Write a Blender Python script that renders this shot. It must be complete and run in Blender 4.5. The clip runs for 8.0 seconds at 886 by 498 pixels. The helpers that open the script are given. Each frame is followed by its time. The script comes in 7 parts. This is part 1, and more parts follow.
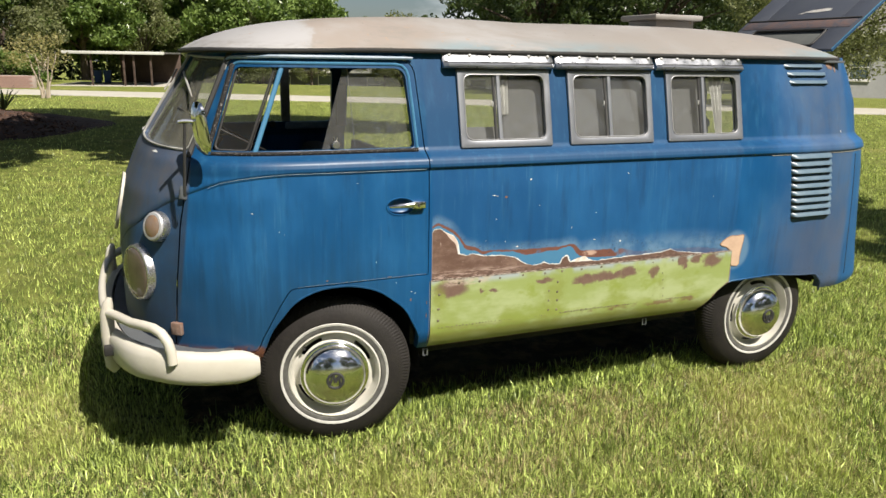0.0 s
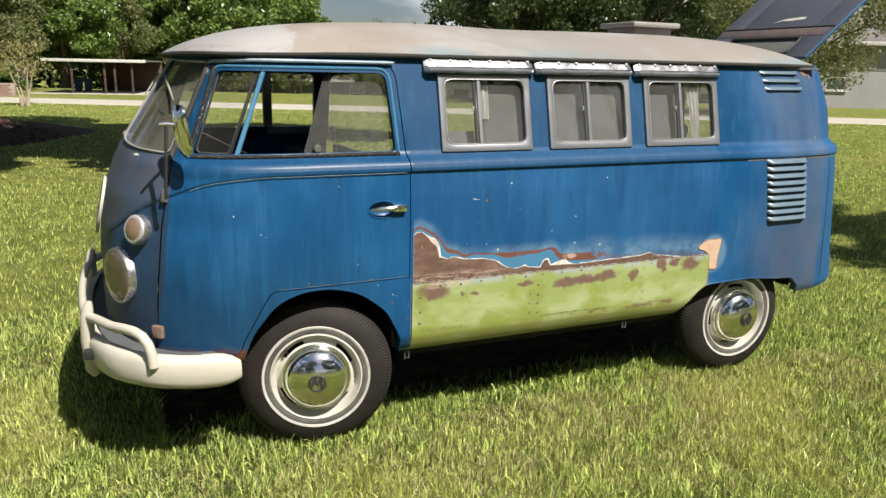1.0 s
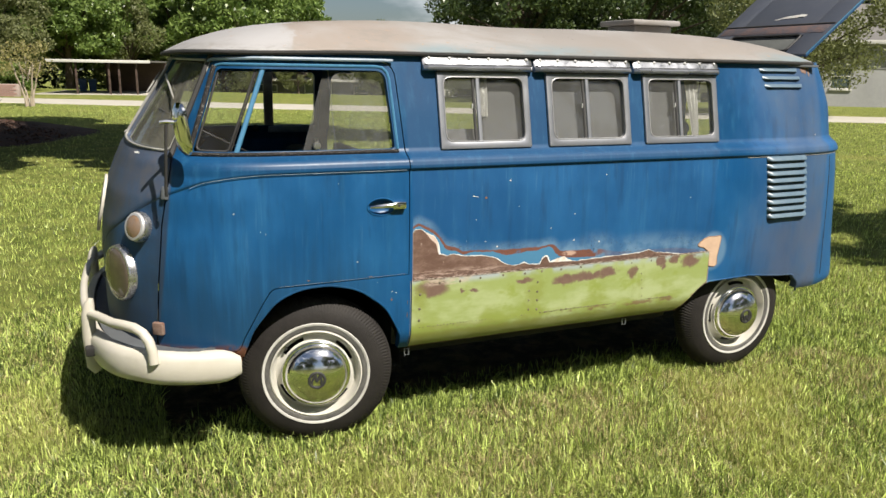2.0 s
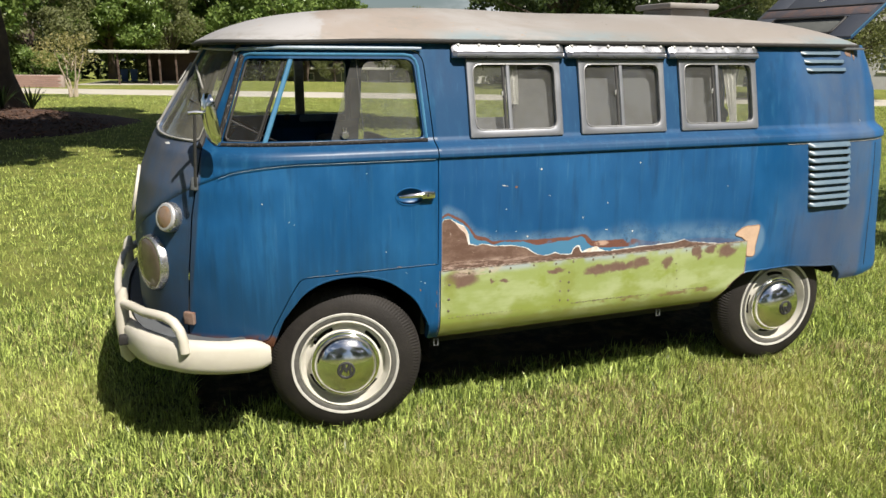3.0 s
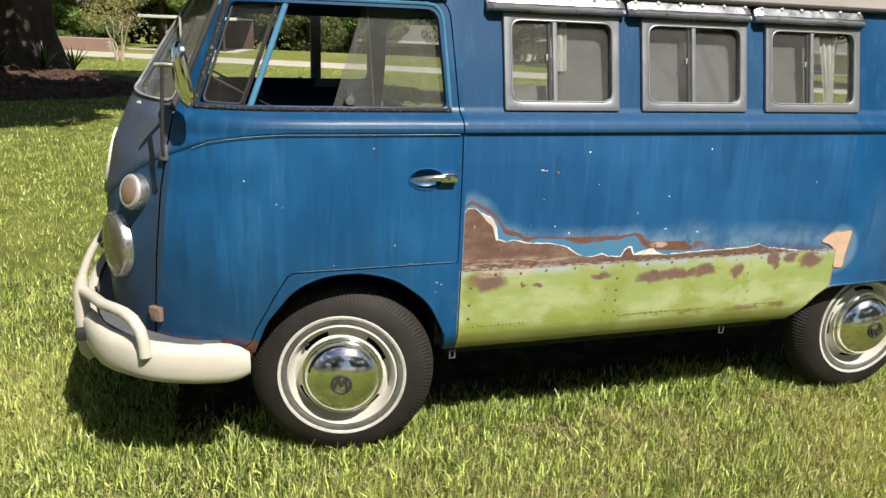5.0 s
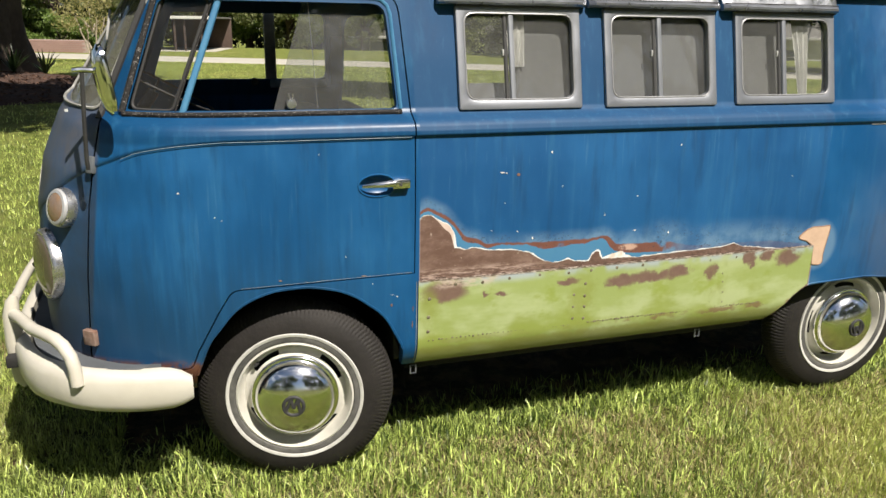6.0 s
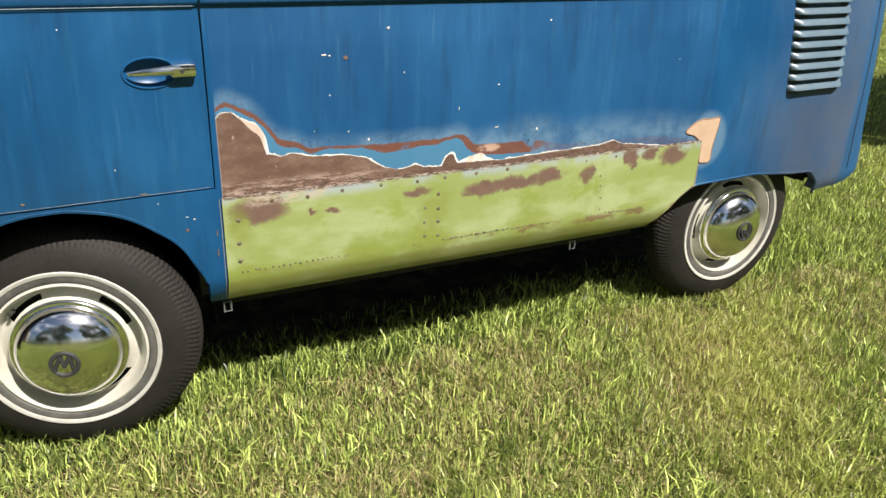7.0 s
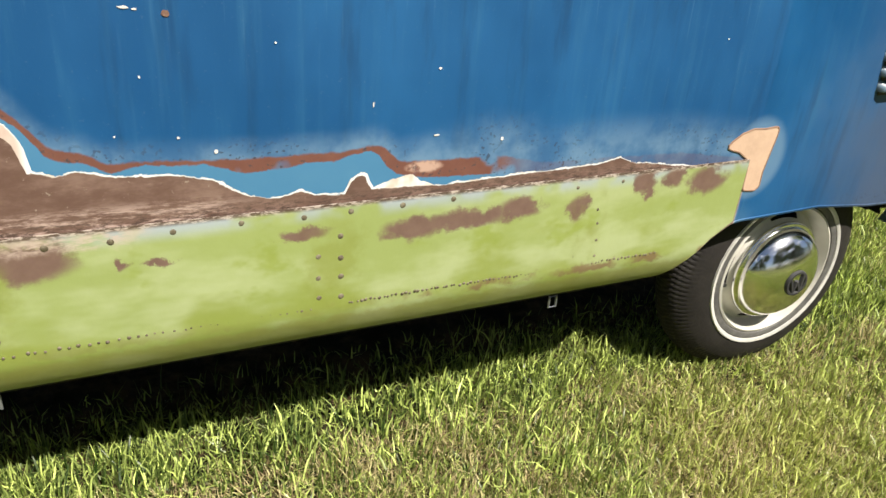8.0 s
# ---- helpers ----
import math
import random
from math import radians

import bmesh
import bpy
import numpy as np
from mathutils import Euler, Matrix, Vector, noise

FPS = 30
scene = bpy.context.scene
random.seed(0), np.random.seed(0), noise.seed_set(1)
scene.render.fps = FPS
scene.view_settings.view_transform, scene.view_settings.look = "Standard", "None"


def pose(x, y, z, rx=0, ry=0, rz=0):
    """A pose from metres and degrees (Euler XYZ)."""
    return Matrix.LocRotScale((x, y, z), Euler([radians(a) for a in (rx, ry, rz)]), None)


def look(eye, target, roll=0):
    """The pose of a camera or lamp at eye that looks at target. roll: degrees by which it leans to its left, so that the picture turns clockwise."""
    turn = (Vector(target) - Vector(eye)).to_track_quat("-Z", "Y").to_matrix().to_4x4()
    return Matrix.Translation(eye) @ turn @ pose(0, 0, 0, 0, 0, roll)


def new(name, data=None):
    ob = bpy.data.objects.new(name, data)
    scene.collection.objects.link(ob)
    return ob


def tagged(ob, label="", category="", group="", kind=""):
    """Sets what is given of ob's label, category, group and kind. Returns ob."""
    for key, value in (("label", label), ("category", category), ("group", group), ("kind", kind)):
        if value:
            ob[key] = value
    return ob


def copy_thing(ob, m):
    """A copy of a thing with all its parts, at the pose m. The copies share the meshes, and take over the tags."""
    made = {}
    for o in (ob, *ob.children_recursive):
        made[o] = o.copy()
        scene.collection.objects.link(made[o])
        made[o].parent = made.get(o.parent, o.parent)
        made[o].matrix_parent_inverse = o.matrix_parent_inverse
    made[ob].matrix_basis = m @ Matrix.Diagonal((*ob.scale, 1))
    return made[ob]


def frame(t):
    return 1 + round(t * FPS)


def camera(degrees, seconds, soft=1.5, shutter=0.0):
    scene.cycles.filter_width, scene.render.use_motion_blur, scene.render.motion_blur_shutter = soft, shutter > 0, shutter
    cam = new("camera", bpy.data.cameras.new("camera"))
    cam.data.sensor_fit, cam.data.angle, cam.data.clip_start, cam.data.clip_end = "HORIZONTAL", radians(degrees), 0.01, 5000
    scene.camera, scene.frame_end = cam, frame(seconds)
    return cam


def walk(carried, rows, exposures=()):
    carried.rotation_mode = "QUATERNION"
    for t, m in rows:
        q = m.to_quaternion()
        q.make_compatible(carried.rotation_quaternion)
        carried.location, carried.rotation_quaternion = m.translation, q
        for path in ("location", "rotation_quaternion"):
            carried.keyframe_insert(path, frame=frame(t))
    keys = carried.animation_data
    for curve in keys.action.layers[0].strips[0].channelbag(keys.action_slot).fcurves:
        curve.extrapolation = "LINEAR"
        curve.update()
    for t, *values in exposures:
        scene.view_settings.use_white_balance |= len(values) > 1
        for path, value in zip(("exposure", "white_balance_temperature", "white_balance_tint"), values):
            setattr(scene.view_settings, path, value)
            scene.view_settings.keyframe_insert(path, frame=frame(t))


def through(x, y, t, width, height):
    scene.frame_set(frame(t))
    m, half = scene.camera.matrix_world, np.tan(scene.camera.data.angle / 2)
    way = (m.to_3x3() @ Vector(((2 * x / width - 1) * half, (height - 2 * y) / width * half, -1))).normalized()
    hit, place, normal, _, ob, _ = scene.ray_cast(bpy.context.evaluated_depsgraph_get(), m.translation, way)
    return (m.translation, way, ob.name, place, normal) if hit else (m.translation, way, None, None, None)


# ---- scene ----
cam = camera(60.7, 8.0)
PATH = [
    (0, (-0.731, -2.934, 1.652), (0.011, -1.141, 1.164), 0.9),
    (0.5, (-0.738, -2.943, 1.636), (0.032, -1.156, 1.173), 1.1),
    (1, (-0.734, -2.964, 1.633), (0.05, -1.184, 1.169), 1.1),
    (1.2, (-0.719, -2.978, 1.629), (0.064, -1.196, 1.167), 1.1),
    (2.3, (-0.72, -2.986, 1.624), (0.041, -1.197, 1.155), 0.7),
    (2.5, (-0.721, -2.979, 1.627), (0.023, -1.186, 1.148), 0.5),
    (3, (-0.678, -2.966, 1.628), (0.004, -1.153, 1.13), 0.3),
    (3.5, (-0.602, -2.944, 1.608), (0.015, -1.115, 1.086), 0.2),
    (4, (-0.561, -2.803, 1.569), (0.017, -0.974, 1.002), 0.7),
    (4.5, (-0.541, -2.556, 1.541), (0.026, -0.724, 0.974), 1.8),
    (4.7, (-0.494, -2.499, 1.54), (0.079, -0.666, 0.98), 2.1),
    (5.8, (-0.275, -2.371, 1.557), (0.319, -0.544, 1.002), 1.7),
    (6, (-0.26, -2.325, 1.55), (0.346, -0.506, 0.981), 0.9),
    (6.5, (-0.167, -2.15, 1.471), (0.527, -0.383, 0.842), -0.4),
    (6.7, (-0.058, -2.075, 1.447), (0.688, -0.359, 0.74), 0.1),
    (6.8, (0.003, -2.033, 1.44), (0.777, -0.348, 0.69), 0.6),
    (7, (0.119, -1.941, 1.419), (0.936, -0.304, 0.611), 1.9),
    (7.2, (0.222, -1.832, 1.395), (1.055, -0.21, 0.573), 2.8),
    (7.5, (0.378, -1.592, 1.343), (1.166, 0.013, 0.447), 3.6),
    (7.7, (0.484, -1.428, 1.315), (1.275, 0.145, 0.366), 3.9),
    (8, (0.664, -1.262, 1.298), (1.455, 0.338, 0.396), 4.6),
]
walk(cam, [(t, look(eye, target, roll)) for t, eye, target, roll in PATH], exposures=[(0.0, 0.6), (6.2, 0.6), (7.2, 0.66), (8.0, 0.72)])

# ---- light ----
SUN_WAY = Vector((0.26, -0.70, 1.0)).normalized()
sun_data = bpy.data.lights.new("sun", "SUN")
sun_data.energy, sun_data.angle, sun_data.color = 5.7, radians(0.55), (1.0, 0.93, 0.83)
sun = new("sun", sun_data)
sun.matrix_world = look(SUN_WAY * 60, (0, 0, 0))
world = bpy.data.worlds.new("sky")
scene.world = world
world.use_nodes = True
sky = world.node_tree.nodes.new("ShaderNodeTexSky")
sky.sky_type, sky.sun_disc = "NISHITA", False
sky.sun_elevation, sky.sun_rotation = math.asin(SUN_WAY.z), math.atan2(SUN_WAY.x, SUN_WAY.y)
sky.air_density, sky.dust_density, sky.ozone_density = 1.0, 1.3, 2.2
world.node_tree.nodes["Background"].inputs[1].default_value = 0.0425
wt = world.node_tree
way = wt.nodes.new("ShaderNodeTexCoord")
flatten = wt.nodes.new("ShaderNodeMapping")
flatten.inputs["Scale"].default_value = (1.0, 1.0, 2.6)
puff = wt.nodes.new("ShaderNodeTexNoise")
puff.inputs["Scale"].default_value, puff.inputs["Detail"].default_value, puff.inputs["Roughness"].default_value = 2.6, 7.0, 0.58
cover = wt.nodes.new("ShaderNodeMapRange")
cover.interpolation_type = "SMOOTHSTEP"
for i, v in ((1, 0.49), (2, 0.67), (3, 0.0), (4, 0.80)):
    cover.inputs[i].default_value = v
cloud = wt.nodes.new("ShaderNodeMix")
cloud.data_type = "RGBA"
cloud.inputs[7].default_value = (15.0, 15.4, 16.0, 1.0)
for a, b in ((way.outputs["Generated"], flatten.inputs[0]), (flatten.outputs[0], puff.inputs[0]), (puff.outputs[0], cover.inputs[0]), (cover.outputs[0], cloud.inputs[0]),
             (sky.outputs[0], cloud.inputs[6]), (cloud.outputs[2], wt.nodes["Background"].inputs[0])):
    wt.links.new(a, b)


# ---- material tools ----
class Nodes:
    """Short hand for building a node material."""

    def __init__(self, name, rough=0.6, metal=0.0, spec=0.5):
        self.mat = bpy.data.materials.new(name)
        self.mat.use_nodes = True
        self.t = self.mat.node_tree
        self.b = self.t.nodes["Principled BSDF"]
        self.out = self.t.nodes["Material Output"]
        self.b.inputs["Roughness"].default_value = rough
        self.b.inputs["Metallic"].default_value = metal
        self.b.inputs["Specular IOR Level"].default_value = spec
        self.co = self.t.nodes.new("ShaderNodeTexCoord").outputs["Object"]

    def put(self, socket, v):
        if isinstance(v, (int, float)):
            socket.default_value = v
        elif isinstance(v, tuple):
            socket.default_value = (*v, 1.0) if len(v) == 3 and len(socket.default_value) == 4 else v
        else:
            self.t.links.new(v, socket)

    def math(self, op, a, b=0.0, c=0.0, clamp=False):
        n = self.t.nodes.new("ShaderNodeMath")
        n.operation, n.use_clamp = op, clamp
        for s, v in zip(n.inputs, (a, b, c)):
            self.put(s, v)
        return n.outputs[0]

    def xyz(self, v=None):
        n = self.t.nodes.new("ShaderNodeSeparateXYZ")
        self.put(n.inputs[0], v or self.co)
        return n.outputs

    def scaled(self, sx, sy, sz, v=None):
        n = self.t.nodes.new("ShaderNodeMapping")
        self.put(n.inputs["Vector"], v or self.co)
        n.inputs["Scale"].default_value = (sx, sy, sz)
        return n.outputs[0]

    def noise(self, scale, detail=3.0, rough=0.55, v=None, warp=0.0):
        n = self.t.nodes.new("ShaderNodeTexNoise")
        self.put(n.inputs["Vector"], v or self.co)
        n.inputs["Scale"].default_value, n.inputs["Detail"].default_value = scale, detail
        n.inputs["Roughness"].default_value, n.inputs["Distortion"].default_value = rough, warp
        return n.outputs[0]

    def step(self, v, lo, hi, a=0.0, b=1.0):
        n = self.t.nodes.new("ShaderNodeMapRange")
        n.interpolation_type = "SMOOTHSTEP"
        for s, x in zip(n.inputs, (v, lo, hi, a, b)):
            self.put(s, x)
        return n.outputs[0]

    def mix(self, f, a, b, blend="MIX"):
        n = self.t.nodes.new("ShaderNodeMix")
        n.data_type, n.blend_type = "RGBA", blend
        self.put(n.inputs[0], f), self.put(n.inputs[6], a), self.put(n.inputs[7], b)
        return n.outputs[2]

    def profile(self, v, pts, lo, hi):
        """A height along v, from (place, height) pairs, interpolated."""
        n = self.t.nodes.new("ShaderNodeValToRGB")
        e = n.color_ramp.elements
        x0, x1 = pts[0][0], pts[-1][0]
        e.remove(e[1])
        for i, (x, h) in enumerate(pts):
            p = e[0] if i == 0 else e.new((x - x0) / (x1 - x0))
            p.position = (x - x0) / (x1 - x0)
            g = (h - lo) / (hi - lo)
            p.color = (g, g, g, 1)
        self.put(n.inputs[0], self.math("DIVIDE", self.math("SUBTRACT", v, x0), x1 - x0, clamp=True))
        return self.math("MULTIPLY_ADD", n.outputs[0], hi - lo, lo)

    def bump(self, h, strength=0.3, depth=0.01):
        n = self.t.nodes.new("ShaderNodeBump")
        n.inputs["Strength"].default_value, n.inputs["Distance"].default_value = strength, depth
        self.put(n.inputs["Height"], h)
        self.t.links.new(n.outputs[0], self.b.inputs["Normal"])
        return self

    def base(self, c):
        self.put(self.b.inputs["Base Color"], c)
        return self

    def rough(self, r):
        self.put(self.b.inputs["Roughness"], r)
        return self


def plain(name, c, c2=None, rough=0.6, metal=0.0, scale=20.0, bump=0.0, spec=0.5, rough2=None):
    n = Nodes(name, rough, metal, spec)
    c2 = c2 or tuple(0.7 * x for x in c)
    big = n.noise(scale * 0.15, 4.0)
    fine = n.noise(scale, 4.0, 0.65)
    f = n.math("ADD", n.math("MULTIPLY", n.step(big, 0.35, 0.7), 0.6), n.math("MULTIPLY", n.step(fine, 0.35, 0.7), 0.4))
    n.base(n.mix(f, c, c2))
    if rough2 is not None:
        n.rough(n.step(fine, 0.3, 0.7, rough, rough2))
    if bump:
        n.bump(fine, bump)
    return n.mat


def island(n):
    return n.t.nodes.new("ShaderNodeNewGeometry").outputs["Random Per Island"]


def leafy(name, c, c2, gloss=0.5, through=0.35, c3=None, spread=1.0):
    """Leaves and grass: a diffuse and glossy face that lets some light through."""
    n = Nodes(name, gloss, 0.0, 0.35)
    r = island(n)
    col = n.mix(n.math("POWER", r, spread), c, c2)
    if c3:
        col = n.mix(n.math("MULTIPLY", n.step(n.noise(0.7, 3.0), 0.5, 0.75), 0.55), col, c3)
    n.base(col)
    tr = n.t.nodes.new("ShaderNodeBsdfTranslucent")
    n.put(tr.inputs[0], n.mix(0.5, col, (c2[0] * 1.5, c2[1] * 1.6, c2[2]), "MIX"))
    m = n.t.nodes.new("ShaderNodeMixShader")
    m.inputs[0].default_value = through
    n.t.links.new(n.b.outputs[0], m.inputs[1])
    n.t.links.new(tr.outputs[0], m.inputs[2])
    n.t.links.new(m.outputs[0], n.out.inputs[0])
    return n.mat


def glassy(name, tint, dust=0.05, gloss=0.02, dirt=(0.45, 0.43, 0.38), ior=1.5):
    n = Nodes(name)
    clear = n.t.nodes.new("ShaderNodeBsdfTransparent")
    clear.inputs[0].default_value = (*tint, 1)
    shine = n.t.nodes.new("ShaderNodeBsdfGlossy")
    shine.inputs["Roughness"].default_value = gloss
    edge_on = n.t.nodes.new("ShaderNodeLayerWeight")
    edge_on.inputs[0].default_value = 0.5
    f0 = ((ior - 1) / (ior + 1)) ** 2
    sheen = n.math("MULTIPLY_ADD", n.math("POWER", edge_on.outputs["Facing"], 5.0), 1 - f0, f0)
    a = n.t.nodes.new("ShaderNodeMixShader")
    n.t.links.new(sheen, a.inputs[0])
    n.t.links.new(clear.outputs[0], a.inputs[1])
    n.t.links.new(shine.outputs[0], a.inputs[2])
    dull = n.t.nodes.new("ShaderNodeBsdfDiffuse")
    dull.inputs[0].default_value = (*dirt, 1)
    b = n.t.nodes.new("ShaderNodeMixShader")
    n.put(b.inputs[0], n.step(n.noise(9.0, 5.0, 0.7), 0.3, 0.8, dust * 0.75, dust * 1.25))
    n.t.links.new(a.outputs[0], b.inputs[1])
    n.t.links.new(dull.outputs[0], b.inputs[2])
    n.t.links.new(b.outputs[0], n.out.inputs[0])
    return n.mat


# ---- body paint: faded blue over primer, sanded back along the repair ----
RED_TOP = [(0.425, 0.950), (0.442, 0.962), (0.460, 0.969), (0.487, 0.956), (0.526, 0.936), (0.554, 0.911), (0.571, 0.888), (0.588, 0.863), (0.603, 0.856),
           (0.629, 0.851), (0.650, 0.841), (0.670, 0.828), (0.740, 0.828), (0.824, 0.822), (0.927, 0.818), (1.016, 0.819), (1.059, 0.816),
           (1.095, 0.822), (1.125, 0.827), (1.147, 0.822), (1.163, 0.805), (1.179, 0.789), (1.259, 0.785), (1.354, 0.786), (1.407, 0.780),
           (1.444, 0.772), (1.500, 0.760), (1.640, 0.756), (1.881, 0.750), (2.085, 0.720), (2.11, 0.5)]
RED_LOW = [(0.425, 0.938), (0.442, 0.953), (0.460, 0.959), (0.487, 0.946), (0.526, 0.922), (0.556, 0.895), (0.573, 0.869), (0.585, 0.847), (0.605, 0.838),
           (0.632, 0.836), (0.653, 0.825), (0.674, 0.812), (0.692, 0.816), (0.728, 0.824), (0.763, 0.819), (0.824, 0.816), (0.861, 0.802),
           (0.893, 0.794), (0.961, 0.796), (0.995, 0.803), (1.052, 0.801), (1.088, 0.812), (1.125, 0.816), (1.140, 0.804), (1.153, 0.783),
           (1.175, 0.766), (1.210, 0.754), (1.300, 0.750), (2.085, 0.700), (2.11, 0.49)]
WHITE = [(0.425, 0.926), (0.445, 0.945), (0.473, 0.946), (0.505, 0.924), (0.534, 0.911), (0.551, 0.884), (0.557, 0.868), (0.559, 0.826), (0.577, 0.827),
         (0.590, 0.817), (0.625, 0.824), (0.658, 0.818), (0.680, 0.808), (0.726, 0.809), (0.780, 0.803), (0.823, 0.793), (0.854, 0.780), (0.879, 0.761),
         (0.905, 0.749), (0.950, 0.743), (0.988, 0.756), (1.020, 0.743), (1.072, 0.738), (1.081, 0.764), (1.100, 0.779), (1.115, 0.777), (1.126, 0.747),
         (1.180, 0.758), (1.206, 0.765), (1.222, 0.750), (1.285, 0.728), (2.11, 0.48)]
BROWN = [(0.425, 0.924), (0.444, 0.942), (0.473, 0.943), (0.500, 0.916), (0.518, 0.892), (0.538, 0.876), (0.547, 0.858), (0.551, 0.824), (0.575, 0.820),
         (0.592, 0.813), (0.625, 0.821), (0.679, 0.805), (0.786, 0.799), (0.834, 0.785), (0.872, 0.760), (0.898, 0.747), (0.944, 0.740), (0.988, 0.748), (1.018, 0.738),
         (1.074, 0.733), (1.084, 0.758), (1.101, 0.770), (1.113, 0.766), (1.122, 0.740), (1.160, 0.737), (1.220, 0.735), (1.260, 0.732), (1.484, 0.739),
         (1.657, 0.743), (1.705, 0.753), (1.740, 0.739), (2.085, 0.69)]


def blue_paint():
    n = Nodes("blue_paint", 0.36, 0.0, 0.30)
    x, y, z = n.xyz()
    jit = n.math("ADD", n.math("MULTIPLY", n.math("SUBTRACT", n.noise(38.0, 4.0, 0.7), 0.5), 0.010), n.math("MULTIPLY", n.math("SUBTRACT", n.noise(150.0, 3.0, 0.7), 0.5), 0.005))
    zz = n.math("ADD", n.math("ADD", z, jit), n.math("MULTIPLY", n.math("SUBTRACT", n.noise(11.0, 3.0, 0.6), 0.5), 0.008))
    streak = n.noise(1.0, 4.0, 0.6, n.scaled(26, 26, 1.6))
    broad = n.noise(2.2, 4.0, 0.6, n.scaled(1.3, 1.3, 0.7))
    fine = n.noise(140.0, 3.0, 0.7)
    col = n.mix(n.step(broad, 0.35, 0.7), (0.005, 0.062, 0.178), (0.009, 0.089, 0.236))
    col = n.mix(n.step(x, 0.425, 0.415), col, n.mix(n.step(broad, 0.35, 0.7), (0.006, 0.063, 0.174), (0.012, 0.096, 0.244)))
    # deeper blue on the flank between the side windows
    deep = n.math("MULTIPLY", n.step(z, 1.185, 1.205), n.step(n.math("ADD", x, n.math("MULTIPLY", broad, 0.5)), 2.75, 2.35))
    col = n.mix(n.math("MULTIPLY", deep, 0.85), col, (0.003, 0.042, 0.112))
    col = n.mix(n.math("MULTIPLY", n.step(streak, 0.50, 0.76), 0.30), col, (0.030, 0.132, 0.250))
    col = n.mix(n.math("MULTIPLY", n.step(n.noise(1.0, 5.0, 0.6, n.scaled(18, 18, 2.2)), 0.52, 0.70), 0.50), col, (0.005, 0.038, 0.104))
    drips = n.math("MULTIPLY", n.step(n.noise(1.0, 3.0, 0.5, n.scaled(70, 70, 2.6)), 0.62, 0.72), n.step(n.noise(2.3, 3.0), 0.40, 0.62))
    col = n.mix(n.math("MULTIPLY", drips, 0.30), col, (0.05, 0.15, 0.27))
    # streaky dark lower half of the cab door: grime with its shade painted in
    grime_shade = n.math("MULTIPLY", n.step(x, 0.42, 0.05), n.step(n.math("ADD", z, n.math("MULTIPLY", streak, 0.55)), 1.26, 0.86))
    col = n.mix(n.math("MULTIPLY", grime_shade, 0.62), col, (0.010, 0.036, 0.072))
    # chalky grey nose above its vee, dark navy below; chalky tail quarter too
    nose = n.math("ADD", n.step(n.math("SUBTRACT", x, n.math("MULTIPLY", n.math("SUBTRACT", z, 0.49), 0.133)), -0.618, -0.628, 0.0, 0.95), n.step(n.math("ADD", x, n.math("MULTIPLY", broad, 0.8)), 2.55, 3.25, 0.0, n.step(x, 2.96, 2.90, 0.12, 0.6)))
    vee = n.profile(y, [(0.0, 1.205), (0.06, 1.175), (0.10, 1.145), (0.20, 1.08), (0.35, 0.985), (0.60, 0.86), (0.86, 0.73)], 0.4, 1.3)
    bloom = n.mix(n.step(n.math("ADD", z, n.math("MULTIPLY", broad, 0.10)), n.math("ADD", vee, 0.03), n.math("ADD", vee, 0.09)), (0.022, 0.038, 0.066), (0.092, 0.090, 0.098))
    bloom = n.mix(n.step(x, 1.0, 1.2), bloom, (0.095, 0.100, 0.112))
    col = n.mix(n.math("MULTIPLY", nose, n.step(n.noise(5.0, 5.0, 0.7), 0.25, 0.75, 0.45, 1.0)), col, bloom)
    lilac = n.math("MULTIPLY", n.math("MULTIPLY", n.step(x, 2.30, 2.60), n.step(x, 2.935, 2.905)), n.math("MULTIPLY", n.step(z, 0.95, 0.75), n.step(n.noise(1.0, 5.0, 0.6, n.scaled(9, 9, 3)), 0.30, 0.60, 0.4, 1.0)))
    col = n.mix(n.math("MULTIPLY", lilac, 0.55), col, (0.068, 0.085, 0.135))
    col = n.mix(n.math("MULTIPLY", n.step(fine, 0.62, 0.75), 0.18), col, (0.10, 0.17, 0.25))
    # light scuffed ring round the repair
    top = n.profile(x, RED_TOP, 0.4, 1.0)
    low = n.profile(x, RED_LOW, 0.4, 1.0)
    wht = n.profile(x, WHITE, 0.4, 1.0)
    brn = n.profile(x, BROWN, 0.4, 1.0)
    near = n.math("MULTIPLY", n.step(x, 0.43, 0.435), n.step(y, 0.30, 0.25))
    here = n.math("MULTIPLY", near, n.step(x, 2.105, 2.098))
    cloud = n.step(n.noise(5.0, 5.0, 0.65), 0.36, 0.60, 0.25, 1.0)
    halo_z = n.step(z, n.math("ADD", top, n.step(x, 1.1, 1.4, 0.050, 0.115)), n.math("ADD", top, 0.004))
    dx = n.math("DIVIDE", n.math("SUBTRACT", x, 2.115), 0.105)
    dz = n.math("DIVIDE", n.math("SUBTRACT", z, 0.715), 0.118)
    ring = n.step(n.math("ADD", n.math("MULTIPLY", dx, dx), n.math("MULTIPLY", dz, dz)), 1.0, 0.5)
    halo = n.math("MULTIPLY", near, n.math("MAXIMUM", n.math("MULTIPLY", n.math("MULTIPLY", halo_z, cloud), n.step(x, 2.2, 2.05)), n.math("MULTIPLY", ring, 0.8)))
    col = n.mix(n.math("MULTIPLY", halo, 0.85), col, (0.130, 0.230, 0.345))
    speck = n.math("MULTIPLY", n.math("MULTIPLY", near, halo_z), n.step(n.noise(120.0, 2.0, 0.5), 0.60, 0.65))
    speck = n.math("MULTIPLY", speck, n.step(n.noise(6.0, 3.0), 0.42, 0.60))
